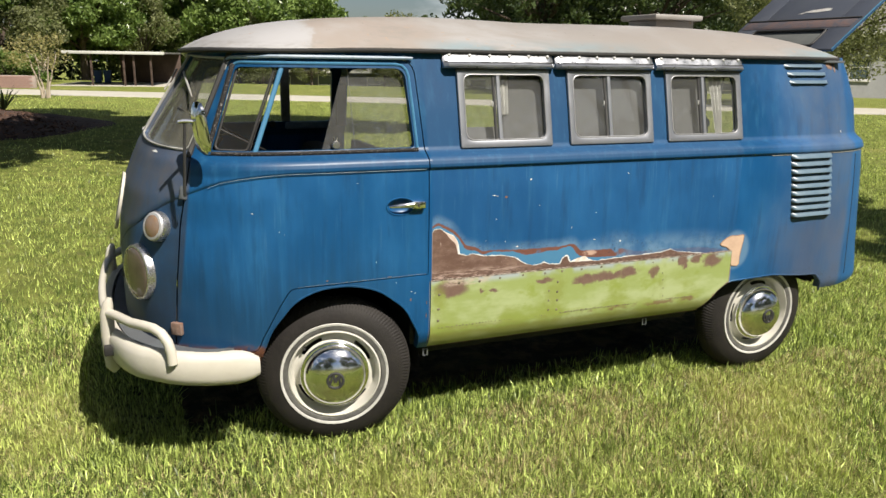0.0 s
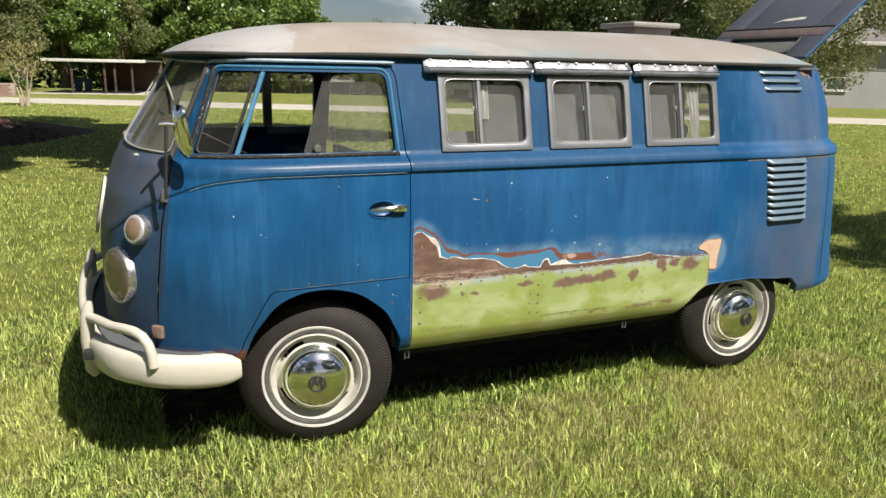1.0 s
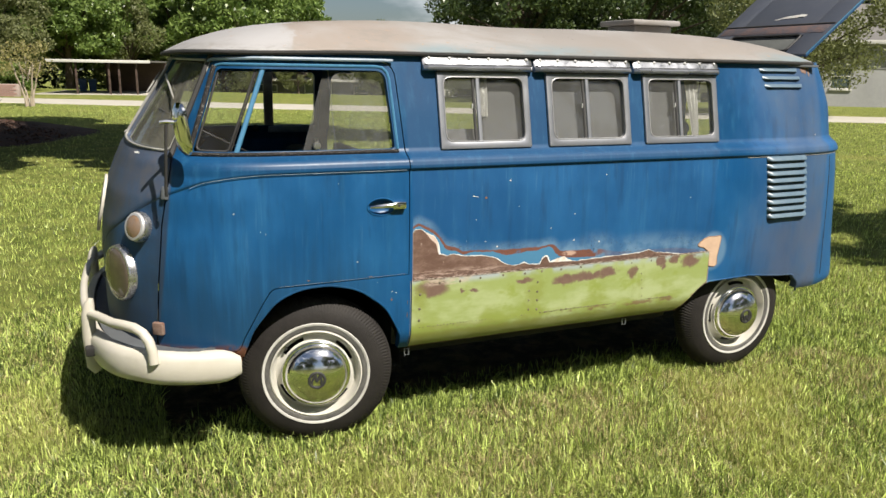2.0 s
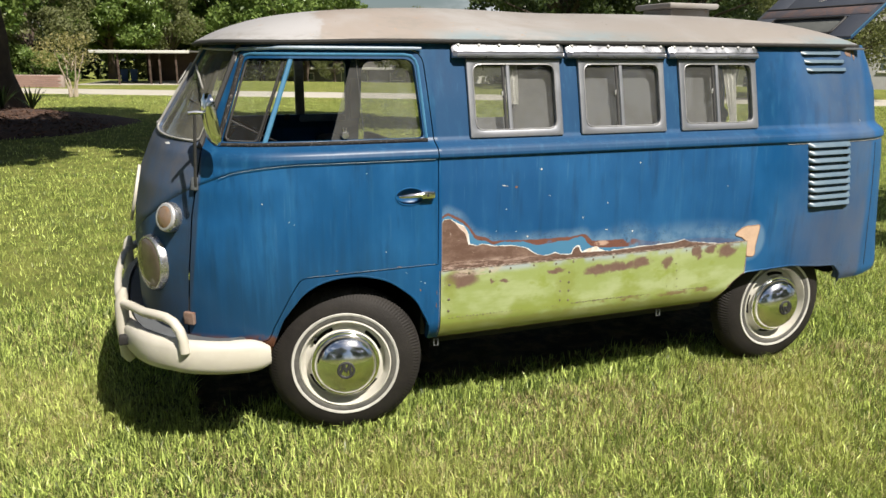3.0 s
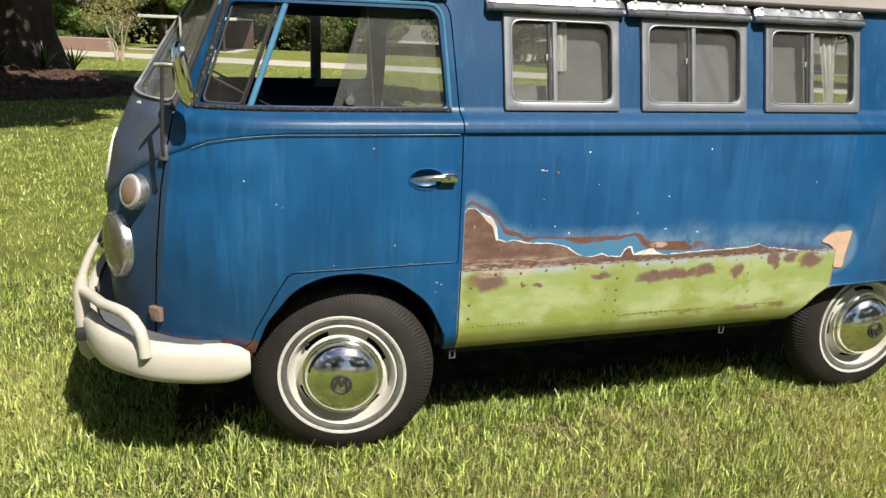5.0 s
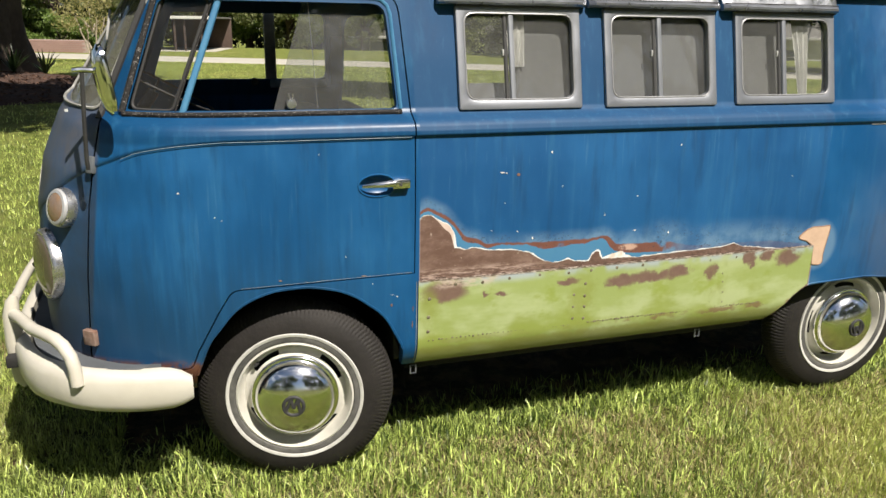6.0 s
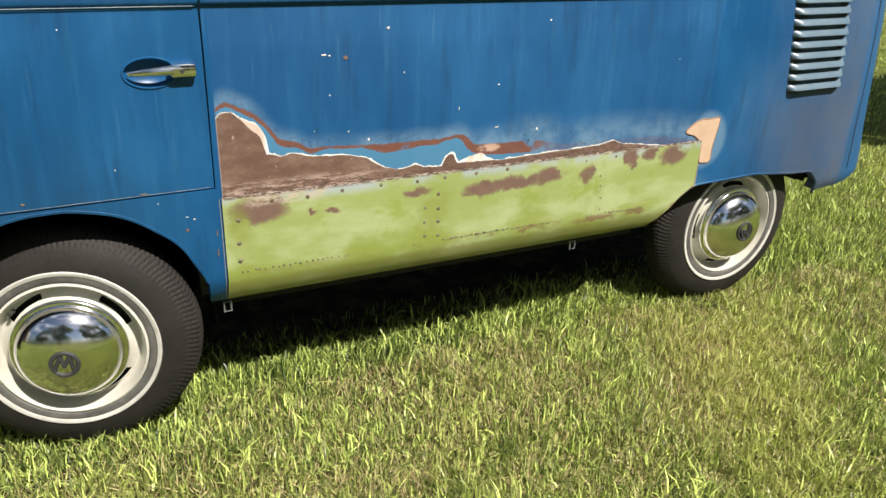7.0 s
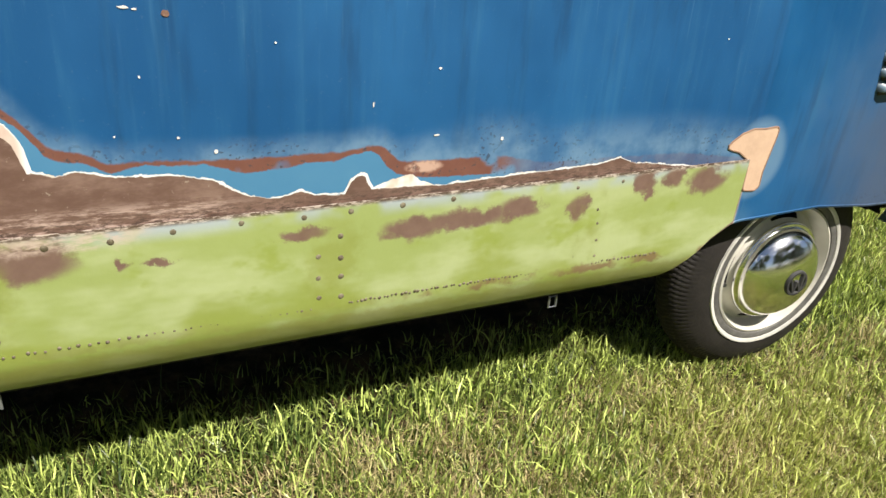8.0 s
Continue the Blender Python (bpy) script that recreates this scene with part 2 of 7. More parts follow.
    col = n.mix(n.math("MULTIPLY", speck, 0.85), col, (0.03, 0.035, 0.05))
    # the sanded layers: red oxide, old light blue, white edge, brown primer
    faint = n.math("MULTIPLY", n.math("MAXIMUM", n.step(n.noise(9.0, 3.0), 0.36, 0.46), n.step(x, 0.95, 0.80)), n.step(x, 1.47, 1.38, 0.25, 1.0))
    red = n.math("MULTIPLY", n.math("MULTIPLY", here, n.step(zz, n.math("ADD", top, 0.004), n.math("SUBTRACT", top, 0.002))), faint)
    col = n.mix(red, col, n.mix(n.step(n.noise(60.0, 5.0, 0.75), 0.56, 0.66), n.mix(n.noise(30.0, 4.0), (0.115, 0.045, 0.034), (0.185, 0.082, 0.060)), (0.055, 0.045, 0.050)))
    col = n.mix(n.math("MULTIPLY", n.math("MULTIPLY", here, n.step(zz, n.math("ADD", low, 0.002), n.math("SUBTRACT", low, 0.002))), n.step(x, 1.60, 1.30)), col, n.mix(n.noise(12.0), (0.046, 0.165, 0.310), (0.070, 0.200, 0.335)))
    edge = n.math("MAXIMUM", n.math("SUBTRACT", wht, 0.002), n.math("ADD", brn, n.step(n.noise(17.0, 4.0, 0.6), 0.35, 0.72, 0.0022, 0.0046)))
    gone = n.math("MULTIPLY", n.step(n.noise(21.0, 3.0, 0.6), 0.50, 0.58), n.step(n.math("SUBTRACT", wht, brn), 0.014, 0.008))
    edge = n.math("SUBTRACT", edge, n.math("MULTIPLY", gone, 0.0022))
    chalk = n.mix(n.step(n.noise(14.0, 3.0), 0.52, 0.66), (0.70, 0.70, 0.69), (0.58, 0.48, 0.40))
    inside = n.math("MULTIPLY", n.step(x, 0.560, 0.545), n.step(zz, n.math("SUBTRACT", wht, 0.003), n.math("SUBTRACT", wht, 0.007)))
    chalk = n.mix(inside, chalk, n.mix(n.noise(40.0, 4.0), (0.47, 0.345, 0.285), (0.62, 0.52, 0.46)))
    col = n.mix(n.math("MULTIPLY", here, n.step(zz, n.math("ADD", edge, 0.001), n.math("SUBTRACT", edge, 0.001))), col, chalk)
    brown = n.mix(n.step(n.noise(1.0, 5.0, 0.7, n.scaled(7, 7, 15)), 0.38, 0.68), (0.115, 0.066, 0.050), (0.20, 0.130, 0.103))
    brown = n.mix(n.step(n.noise(55.0, 5.0, 0.75), 0.62, 0.72), brown, (0.33, 0.27, 0.22))
    brown = n.mix(n.math("MULTIPLY", n.step(n.noise(1.0, 4.0, 0.6, n.scaled(9, 9, 20)), 0.60, 0.74), 0.75), brown, (0.40, 0.30, 0.25))
    scrape = n.math("MULTIPLY", n.math("MULTIPLY", n.step(z, 0.765, 0.735), n.step(x, 0.95, 0.75)), n.step(n.noise(1.0, 5.0, 0.75, n.scaled(11, 11, 75)), 0.44, 0.60))
    brown = n.mix(n.math("MULTIPLY", scrape, 0.85), brown, (0.48, 0.36, 0.31))
    brown = n.mix(n.math("MULTIPLY", n.step(z, 0.748, 0.722), n.step(n.noise(1.0, 5.0, 0.8, n.scaled(40, 40, 120)), 0.46, 0.6)), brown, (0.07, 0.045, 0.035))
    brown = n.mix(n.math("MULTIPLY", n.step(n.noise(1.0, 4.0, 0.65, n.scaled(26, 26, 9)), 0.66, 0.74), n.step(x, 0.62, 0.52)), brown, (0.36, 0.28, 0.24))
    col = n.mix(n.math("MULTIPLY", here, n.step(zz, n.math("ADD", brn, 0.001), n.math("SUBTRACT", brn, 0.001))), col, brown)
    sx = n.math("DIVIDE", n.math("SUBTRACT", x, 1.232), 0.040)
    sz = n.math("DIVIDE", n.math("SUBTRACT", zz, 0.775), 0.013)
    col = n.mix(n.math("MULTIPLY", here, n.math("MULTIPLY", n.step(n.math("ADD", n.math("MULTIPLY", sx, sx), n.math("MULTIPLY", sz, sz)), 1.3, 0.4), n.step(n.noise(26.0, 4.0, 0.7), 0.36, 0.52))), col, (0.45, 0.30, 0.235))
    # chips of rust low on the door edge
    rust = n.math("MULTIPLY", n.step(zz, 0.520, 0.490), n.math("MULTIPLY", n.step(n.noise(16.0, 5.0, 0.7), 0.40, 0.54), n.step(x, -0.25, -0.30)))
    col = n.mix(rust, col, n.mix(n.noise(40.0, 4.0), (0.075, 0.032, 0.020), (0.150, 0.066, 0.040)))
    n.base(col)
    n.rough(n.math("ADD", n.step(broad, 0.3, 0.7, 0.34, 0.46), n.math("MULTIPLY", n.math("MAXIMUM", nose, here), 0.2)))
    n.bump(n.math("ADD", n.noise(3.0, 2.0), n.math("MULTIPLY", fine, 0.04)), 0.12, 0.03)
    return n.mat


def green_panel_paint():
    n = Nodes("green_panel_paint", 0.45, 0.0, 0.45)
    x, y, z = n.xyz()
    warp = n.math("MULTIPLY", n.math("SUBTRACT", n.noise(22.0, 5.0, 0.7), 0.5), 0.10)
    xw, zw = n.math("ADD", x, warp), n.math("ADD", z, n.math("MULTIPLY", warp, 0.6))
    big = n.noise(1.0, 4.0, 0.6, n.scaled(3.2, 3.2, 7.0))
    col = n.mix(n.step(big, 0.40, 0.62), (0.262, 0.318, 0.108), (0.350, 0.402, 0.200))
    col = n.mix(n.math("MULTIPLY", n.step(n.noise(1.0, 4.0, 0.6, n.scaled(6, 6, 9)), 0.58, 0.70), 0.7), col, (0.215, 0.270, 0.045))
    grey = n.math("MULTIPLY", n.step(z, 0.675, 0.712), n.step(n.noise(7.0, 3.0), 0.40, 0.55))
    col = n.mix(grey, col, (0.33, 0.38, 0.40))
    olive = n.step(n.noise(1.0, 4.0, 0.55, n.scaled(2.6, 2.6, 5.5)), 0.50, 0.64)
    col = n.mix(n.math("MULTIPLY", olive, n.step(z, 0.66, 0.54, 0.15, 0.85)), col, (0.215, 0.262, 0.052))
    tot = 0.0
    for cx, cz, rx, rz in ((0.525, 0.670, 0.085, 0.040), (0.990, 0.662, 0.050, 0.014), (1.215, 0.647, 0.070, 0.026), (1.330, 0.652, 0.110, 0.024), (1.460, 0.662, 0.060, 0.026),
                           (1.608, 0.644, 0.026, 0.030), (1.970, 0.676, 0.062, 0.034), (1.866, 0.690, 0.030, 0.026), (1.782, 0.690, 0.034, 0.032), (1.795, 0.660, 0.016, 0.020),
                           (0.673, 0.650, 0.014, 0.012), (0.730, 0.640, 0.030, 0.008)):
        a = n.math("DIVIDE", n.math("SUBTRACT", xw, cx), rx)
        b = n.math("DIVIDE", n.math("SUBTRACT", zw, cz), rz)
        d = n.math("ADD", n.math("MULTIPLY", a, a), n.math("MULTIPLY", b, b))
        tot = n.math("MAXIMUM", tot, n.step(d, 1.45, 0.35))
    col = n.mix(tot, col, n.mix(n.noise(40.0, 4.0), (0.12, 0.070, 0.055), (0.19, 0.125, 0.10)))
    # olive smears down the rivet columns, brown stain along the sill rivets, darker yellow-brown turn-under
    smear = 0.0
    for cx in (0.465, 1.03, 1.07, 1.64):
        smear = n.math("MAXIMUM", smear, n.step(n.math("ABSOLUTE", n.math("SUBTRACT", xw, cx)), 0.055, 0.015))
    smear = n.math("MULTIPLY", n.math("MULTIPLY", smear, n.step(z, 0.70, 0.66)), n.step(n.noise(9.0, 4.0), 0.42, 0.62))
    col = n.mix(n.math("MULTIPLY", smear, 0.6), col, (0.20, 0.23, 0.045))
    sill = n.math("MULTIPLY", n.step(n.math("ABSOLUTE", n.math("SUBTRACT", zw, 0.486)), 0.014, 0.005), n.step(n.noise(8.0, 4.0), 0.47, 0.60))
    col = n.mix(n.math("MULTIPLY", sill, n.step(x, 1.05, 1.30, 0.2, 0.8)), col, (0.17, 0.095, 0.06))
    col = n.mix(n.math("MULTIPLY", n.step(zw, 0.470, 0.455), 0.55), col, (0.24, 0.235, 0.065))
    pink = n.math("MULTIPLY", n.math("MULTIPLY", n.step(zw, 0.675, 0.700), n.step(n.math("ABSOLUTE", n.math("SUBTRACT", xw, 0.60)), 0.14, 0.06)), n.step(n.noise(1.0, 4.0, 0.7, n.scaled(14, 14, 40)), 0.40, 0.55))
    col = n.mix(n.math("MULTIPLY", pink, 0.8), col, (0.50, 0.40, 0.34))
    seam = n.math("MULTIPLY", n.step(z, 0.706, 0.716), 1.0)
    col = n.mix(seam, col, n.mix(n.step(n.noise(1.0, 5.0, 0.8, n.scaled(60, 60, 200)), 0.45, 0.6), (0.085, 0.055, 0.040), (0.45, 0.38, 0.33)))
    n.base(col).bump(n.noise(60.0, 4.0), 0.12, 0.004)
    return n.mat


def flaking_rubber():
    n = Nodes("flaking_dark_rubber", 0.8, 0.0, 0.3)
    col = n.mix(n.step(n.noise(170.0, 4.0, 0.7), 0.57, 0.66), (0.014, 0.013, 0.013), (0.24, 0.22, 0.21))
    n.base(col).bump(n.noise(60.0, 3.0), 0.4, 0.004)
    return n.mat


def roof_paint():
    n = Nodes("roof_paint", 0.5, 0.0, 0.4)
    x, y, z = n.xyz()
    stain = n.noise(1.0, 5.0, 0.62, n.scaled(1.6, 1.6, 3.0), 0.6)
    xs = n.math("ADD", x, n.math("MULTIPLY", n.math("SUBTRACT", n.noise(3.5, 5.0, 0.65), 0.5), 0.35))
    col = n.mix(n.step(stain, 0.42, 0.62), (0.282, 0.270, 0.262), (0.236, 0.216, 0.198))
    # whiter front, sharp-edged tan patch, bluish reflection painted in along the lower edge
    col = n.mix(n.step(xs, 0.0, -0.06), col, (0.305, 0.300, 0.305))
    patch = n.math("MULTIPLY", n.step(xs, -0.03, 0.0), n.step(xs, 0.62, 0.40))
    col = n.mix(n.math("MULTIPLY", patch, n.step(n.noise(7.0, 5.0), 0.25, 0.6, 0.45, 0.9)), col, (0.240, 0.205, 0.180))
    bluish = n.math("MULTIPLY", n.step(z, 1.755, 1.700), n.math("MULTIPLY", n.step(x, 0.35, 0.62), n.step(n.noise(1.0, 5.0, 0.6, n.scaled(2.2, 2.2, 9.0)), 0.40, 0.60)))
    col = n.mix(n.math("MULTIPLY", bluish, 0.8), col, (0.165, 0.225, 0.250))
    tan = n.math("MULTIPLY", n.step(n.noise(1.0, 4.0, 0.6, n.scaled(1.3, 1.3, 5.0)), 0.50, 0.62), n.step(x, 0.9, 1.4))
    col = n.mix(n.math("MULTIPLY", tan, 0.45), col, (0.225, 0.200, 0.178))
    col = n.mix(n.math("MULTIPLY", n.step(n.noise(20.0, 4.0, 0.7), 0.64, 0.70), 0.7), col, (0.30, 0.215, 0.15))
    col = n.mix(n.step(n.noise(48.0, 2.0), 0.74, 0.77), col, (0.10, 0.085, 0.075))
    grime_shade = n.math("MULTIPLY", n.step(n.math("ADD", z, n.math("MULTIPLY", n.noise(5.0, 4.0), 0.05)), 1.745, 1.715), n.step(n.noise(1.0, 5.0, 0.7, n.scaled(10, 10, 30)), 0.40, 0.66))
    col = n.mix(n.math("MULTIPLY", grime_shade, 0.45), col, (0.15, 0.14, 0.12))
    col = n.mix(n.math("MULTIPLY", n.step(n.noise(1.0, 6.0, 0.75, n.scaled(4, 4, 14)), 0.56, 0.66), 0.5), col, (0.195, 0.182, 0.165))
    n.base(col).bump(n.noise(70.0, 4.0), 0.1, 0.004)
    return n.mat


M_BLUE, M_GREEN, M_ROOF = blue_paint(), green_panel_paint(), roof_paint()
M_PEACH = plain("peach_filler", (0.56, 0.39, 0.28), (0.47, 0.325, 0.23), 0.75, scale=60, bump=0.1)
M_ALU = plain("bare_aluminium", (0.30, 0.31, 0.335), (0.19, 0.20, 0.225), 0.32, 0.6, 14, 0.04, rough2=0.48)
M_RING = plain("faded_lamp_ring", (0.44, 0.44, 0.45), (0.34, 0.34, 0.35), 0.38, 0.2, 30, 0.03)
M_RAIL = plain("bright_rail", (0.37, 0.38, 0.405), (0.20, 0.205, 0.225), 0.26, 0.85, 30, 0.10, rough2=0.44)
M_CHROME = plain("chrome", (0.82, 0.82, 0.82), (0.74, 0.74, 0.75), 0.06, 1.0, 30, rough2=0.12)
M_HUB = plain("polished_hubcap", (0.86, 0.86, 0.86), (0.80, 0.80, 0.80), 0.09, 1.0, 20, rough2=0.16)
M_CREAM = plain("cream_paint", (0.50, 0.475, 0.415), (0.44, 0.41, 0.345), 0.42, 0.0, 14, 0.05)
M_RIM = plain("cream_rim_paint", (0.55, 0.535, 0.485), (0.46, 0.44, 0.385), 0.36, 0.0, 22, 0.04)
M_SCUFF = plain("scuffed_sidewall", (0.05, 0.049, 0.047), (0.14, 0.135, 0.125), 0.7, 0.0, 40, 0.1)
M_BEZEL = plain("dull_chrome", (0.55, 0.55, 0.56), (0.42, 0.42, 0.43), 0.22, 0.9, 40, rough2=0.34)
M_TYRE = plain("tyre_rubber", (0.0115, 0.0098, 0.0090), (0.021, 0.0180, 0.0162), 0.72, 0.0, 60, 0.15, spec=0.35)
M_WHITEWALL = plain("whitewall_rubber", (0.56, 0.55, 0.52), (0.36, 0.35, 0.325), 0.6, 0.0, 30, 0.05)
M_BLACK = plain("black_underseal", (0.012, 0.012, 0.012), (0.022, 0.020, 0.018), 0.85, 0.0, 30, 0.3)
M_SEAL = plain("dark_rubber_seal", (0.020, 0.020, 0.021), (0.035, 0.034, 0.033), 0.7, 0.0, 80, 0.1)
M_PALESEAL = plain("weathered_pale_seal", (0.34, 0.335, 0.315), (0.16, 0.155, 0.145), 0.7, 0.0, 40, 0.2)
M_LIGHTBLUE = plain("light_blue_trim", (0.060, 0.190, 0.320), (0.030, 0.125, 0.245), 0.4, 0.0, 30, 0.05)
M_PALEBLUE = plain("chalky_pale_blue", (0.26, 0.315, 0.385), (0.11, 0.190, 0.275), 0.5, 0.0, 40, 0.1)
M_VINYL = plain("dark_vinyl", (0.018, 0.017, 0.017), (0.028, 0.026, 0.025), 0.55, 0.0, 60, 0.15)
M_GREYTRIM = plain("grey_inner_trim", (0.10, 0.11, 0.12), (0.07, 0.075, 0.08), 0.7, 0.0, 20, 0.1)
# chalk and the sun's sheen on the louvres put into this paler blue
M_LOUVRE = plain("chalky_sunlit_louvre", (0.115, 0.165, 0.210), (0.080, 0.130, 0.180), 0.36, 0.0, 60, 0.05)
M_RUST = plain("rusted_steel", (0.14, 0.060, 0.038), (0.28, 0.21, 0.17), 0.85, 0.2, 60, 0.4)
M_RUSTEDGE = plain("feathered_primer", (0.22, 0.125, 0.085), (0.30, 0.19, 0.13), 0.8, 0.0, 60)
M_CHIP = plain("bare_chip", (0.72, 0.72, 0.70), (0.55, 0.52, 0.48), 0.6, 0.0, 200)
M_RIVET = plain("dull_rivet", (0.075, 0.058, 0.034), (0.26, 0.23, 0.16), 0.6, 0.1, 200)
M_TAILIN = plain("chalky_grey_blue", (0.050, 0.058, 0.080), (0.070, 0.076, 0.092), 0.6, 0.0, 12, 0.1)
M_TAILGREY = plain("grey_hatch_lining", (0.095, 0.10, 0.095), (0.065, 0.07, 0.068), 0.7, 0.0, 30, 0.15)
M_THINBEAD = plain("dull_bead", (0.30, 0.30, 0.31), (0.20, 0.20, 0.21), 0.4, 0.3, 60)
M_BEAD = plain("pale_bead", (0.46, 0.46, 0.46), (0.36, 0.36, 0.36), 0.45, 0.0, 60)
M_SPECK = flaking_rubber()
M_TAILRUST = plain("flaking_slate_and_rust", (0.048, 0.052, 0.068), (0.125, 0.070, 0.055), 0.75, 0.0, 60, 0.3)
M_GLASS = glassy("window_glass", (0.94, 0.95, 0.95), 0.015, ior=1.32)
M_SIDEGLASS = glassy("dusty_side_glass", (0.82, 0.83, 0.82), 0.085, dirt=(0.32, 0.32, 0.31))
M_SCREENGLASS = glassy("dusty_windscreen_glass", (0.74, 0.77, 0.74), 0.24, dirt=(0.27, 0.26, 0.22))
M_LENS = plain("yellowed_lens", (0.085, 0.066, 0.052), (0.15, 0.118, 0.095), 0.10, 0.0, 16, 0.0)
M_AMBER = plain("faded_amber_lens", (0.20, 0.155, 0.125), (0.27, 0.135, 0.05), 0.16, 0.0, 40, 0.3)
M_SCREEN = plain("grey_fly_screen", (0.110, 0.110, 0.112), (0.100, 0.100, 0.101), 0.85, 0.0, 400, 0.25)
M_MIRROR = plain("mirror_face", (0.80, 0.80, 0.79), (0.78, 0.78, 0.77), 0.03, 1.0, 5)


# ---- mesh tools ----
def finish(me, mat, smooth=40.0):
    if mat:
        me.materials.append(mat)
    if smooth:
        me.polygons.foreach_set("use_smooth", [True] * len(me.polygons))
        me.set_sharp_from_angle(angle=radians(smooth))
    me.update()
    return me


def part(name, geo, mat, parent=None, label="", smooth=40.0):
    """Links a bmesh, or a mesh, as one object under a thing or a part."""
    if isinstance(geo, bmesh.types.BMesh):
        me = bpy.data.meshes.new(name)
        bmesh.ops.recalc_face_normals(geo, faces=geo.faces)
        geo.to_mesh(me)
        geo.free()
    else:
        me = geo
    finish(me, mat, smooth)
    ob = new(name, me)
    if parent:
        ob.parent = parent
    return tagged(ob, label)


def thing(name, label, category, group="", kind="", at=(0, 0, 0)):
    ob = new(name)
    ob.location = at
    ob.empty_display_size = 0.1
    return tagged(ob, label, category, group, kind)


def raw(verts, faces, name="m"):
    me = bpy.data.meshes.new(name)
    me.from_pydata([tuple(map(float, v)) for v in verts], [], faces)
    return me


def box(bm, x0, x1, y0, y1, z0, z1, bevel=0.0, m=None):
    g = bmesh.ops.create_cube(bm, size=1.0)
    bmesh.ops.scale(bm, vec=(x1 - x0, y1 - y0, z1 - z0), verts=g["verts"])
    bmesh.ops.translate(bm, vec=((x0 + x1) / 2, (y0 + y1) / 2, (z0 + z1) / 2), verts=g["verts"])
    vs = g["verts"]
    if bevel:
        es = list({e for v in vs for e in v.link_edges})
        r = bmesh.ops.bevel(bm, geom=es, offset=bevel, segments=2, affect="EDGES", profile=0.5)
        vs = r["verts"]
    if m:
        bmesh.ops.transform(bm, matrix=m, verts=[v for v in bm.verts if v in set(vs)])
    return bm


def boxed(*a, **k):
    return box(bmesh.new(), *a, **k)


def tube(bm, pts, r, segs=10, closed=False, flat=1.0, up=None):
    """A round bar along points; r may be a list; flat squeezes it along its second axis."""
    pts = [Vector(p) for p in pts]
    n = len(pts)
    rs = r if isinstance(r, (list, tuple)) else [r] * n
    rings, prev = [], None
    for i, p in enumerate(pts):
        a = pts[(i - 1) % n] if closed or i else p
        b = pts[(i + 1) % n] if closed or i < n - 1 else p
        d = (b - a).normalized()
        if prev is None:
            u = Vector(up) if up else (Vector((0, 0, 1)) if abs(d.z) < 0.9 else Vector((1, 0, 0)))
        else:
            u = prev
        u = (u - d * u.dot(d)).normalized()
        prev = u
        v = d.cross(u)
        rings.append([bm.verts.new(p + rs[i] * (math.cos(2 * math.pi * k / segs) * u + flat * math.sin(2 * math.pi * k / segs) * v)) for k in range(segs)])
    for i in range(n if closed else n - 1):
        A, B = rings[i], rings[(i + 1) % n]
        for k in range(segs):
            bm.faces.new((A[k], A[(k + 1) % segs], B[(k + 1) % segs], B[k]))
    if not closed:
        bm.faces.new(rings[0][::-1]), bm.faces.new(rings[-1])
    return bm


def lathe(profile, segs=64, axis="y", closed=False, skip=None, wobble=None):
    """Turns (radius, along) pairs about an axis."""
    bm = bmesh.new()
    rings = []
    for j in range(segs):
        a = 2 * math.pi * j / segs
        ring = []
        for i, (r, h) in enumerate(profile):
            rr = r + (wobble(i, j) if wobble else 0.0)
            c, s = rr * math.cos(a), rr * math.sin(a)
            ring.append(bm.verts.new((c, h, s) if axis == "y" else (c, s, h) if axis == "z" else (h, c, s)))
        rings.append(ring)
    n = len(profile)
    for j in range(segs):
        A, B = rings[j], rings[(j + 1) % segs]
        for i in range(n if closed else n - 1):
            if skip and skip(i, j):
                continue
            bm.faces.new((A[i], A[(i + 1) % n], B[(i + 1) % n], B[i]))
    bmesh.ops.remove_doubles(bm, verts=bm.verts, dist=1e-5)
    return bm


def rounded(pts, r, steps=6):
    """A polygon with rounded corners; r may be a list."""
    out, n = [], len(pts)
    rs = r if isinstance(r, (list, tuple)) else [r] * n
    for i, p in enumerate(pts):
        p, a, b = Vector(p), Vector(pts[i - 1]), Vector(pts[(i + 1) % n])
        if rs[i] <= 0:
            out.append(tuple(p))
            continue
        da, db = (a - p).normalized(), (b - p).normalized()
        half = math.acos(max(-1, min(1, da.dot(db)))) / 2
        cut = min(rs[i] / math.tan(half), 0.48 * (a - p).length, 0.48 * (b - p).length)
        s, e = p + da * cut, p + db * cut
        for k in range(steps + 1):
            t = k / steps
            out.append(tuple((1 - t) ** 2 * s + 2 * t * (1 - t) * p + t * t * e))
    return out


def prism(poly, a, b, axis="y"):
    """A polygon pushed along an axis: (x, z) pairs along y, (y, z) pairs along x."""
    bm = bmesh.new()
    f = (lambda p, h: (p[0], h, p[1])) if axis == "y" else (lambda p, h: (h, p[0], p[1]))
    A = [bm.verts.new(f(p, a)) for p in poly]
    B = [bm.verts.new(f(p, b)) for p in poly]
    n = len(poly)
    bm.faces.new(A), bm.faces.new(B[::-1])
    for i in range(n):
        bm.faces.new((A[i], B[i], B[(i + 1) % n], A[(i + 1) % n]))
    bmesh.ops.recalc_face_normals(bm, faces=bm.faces)
    return bm


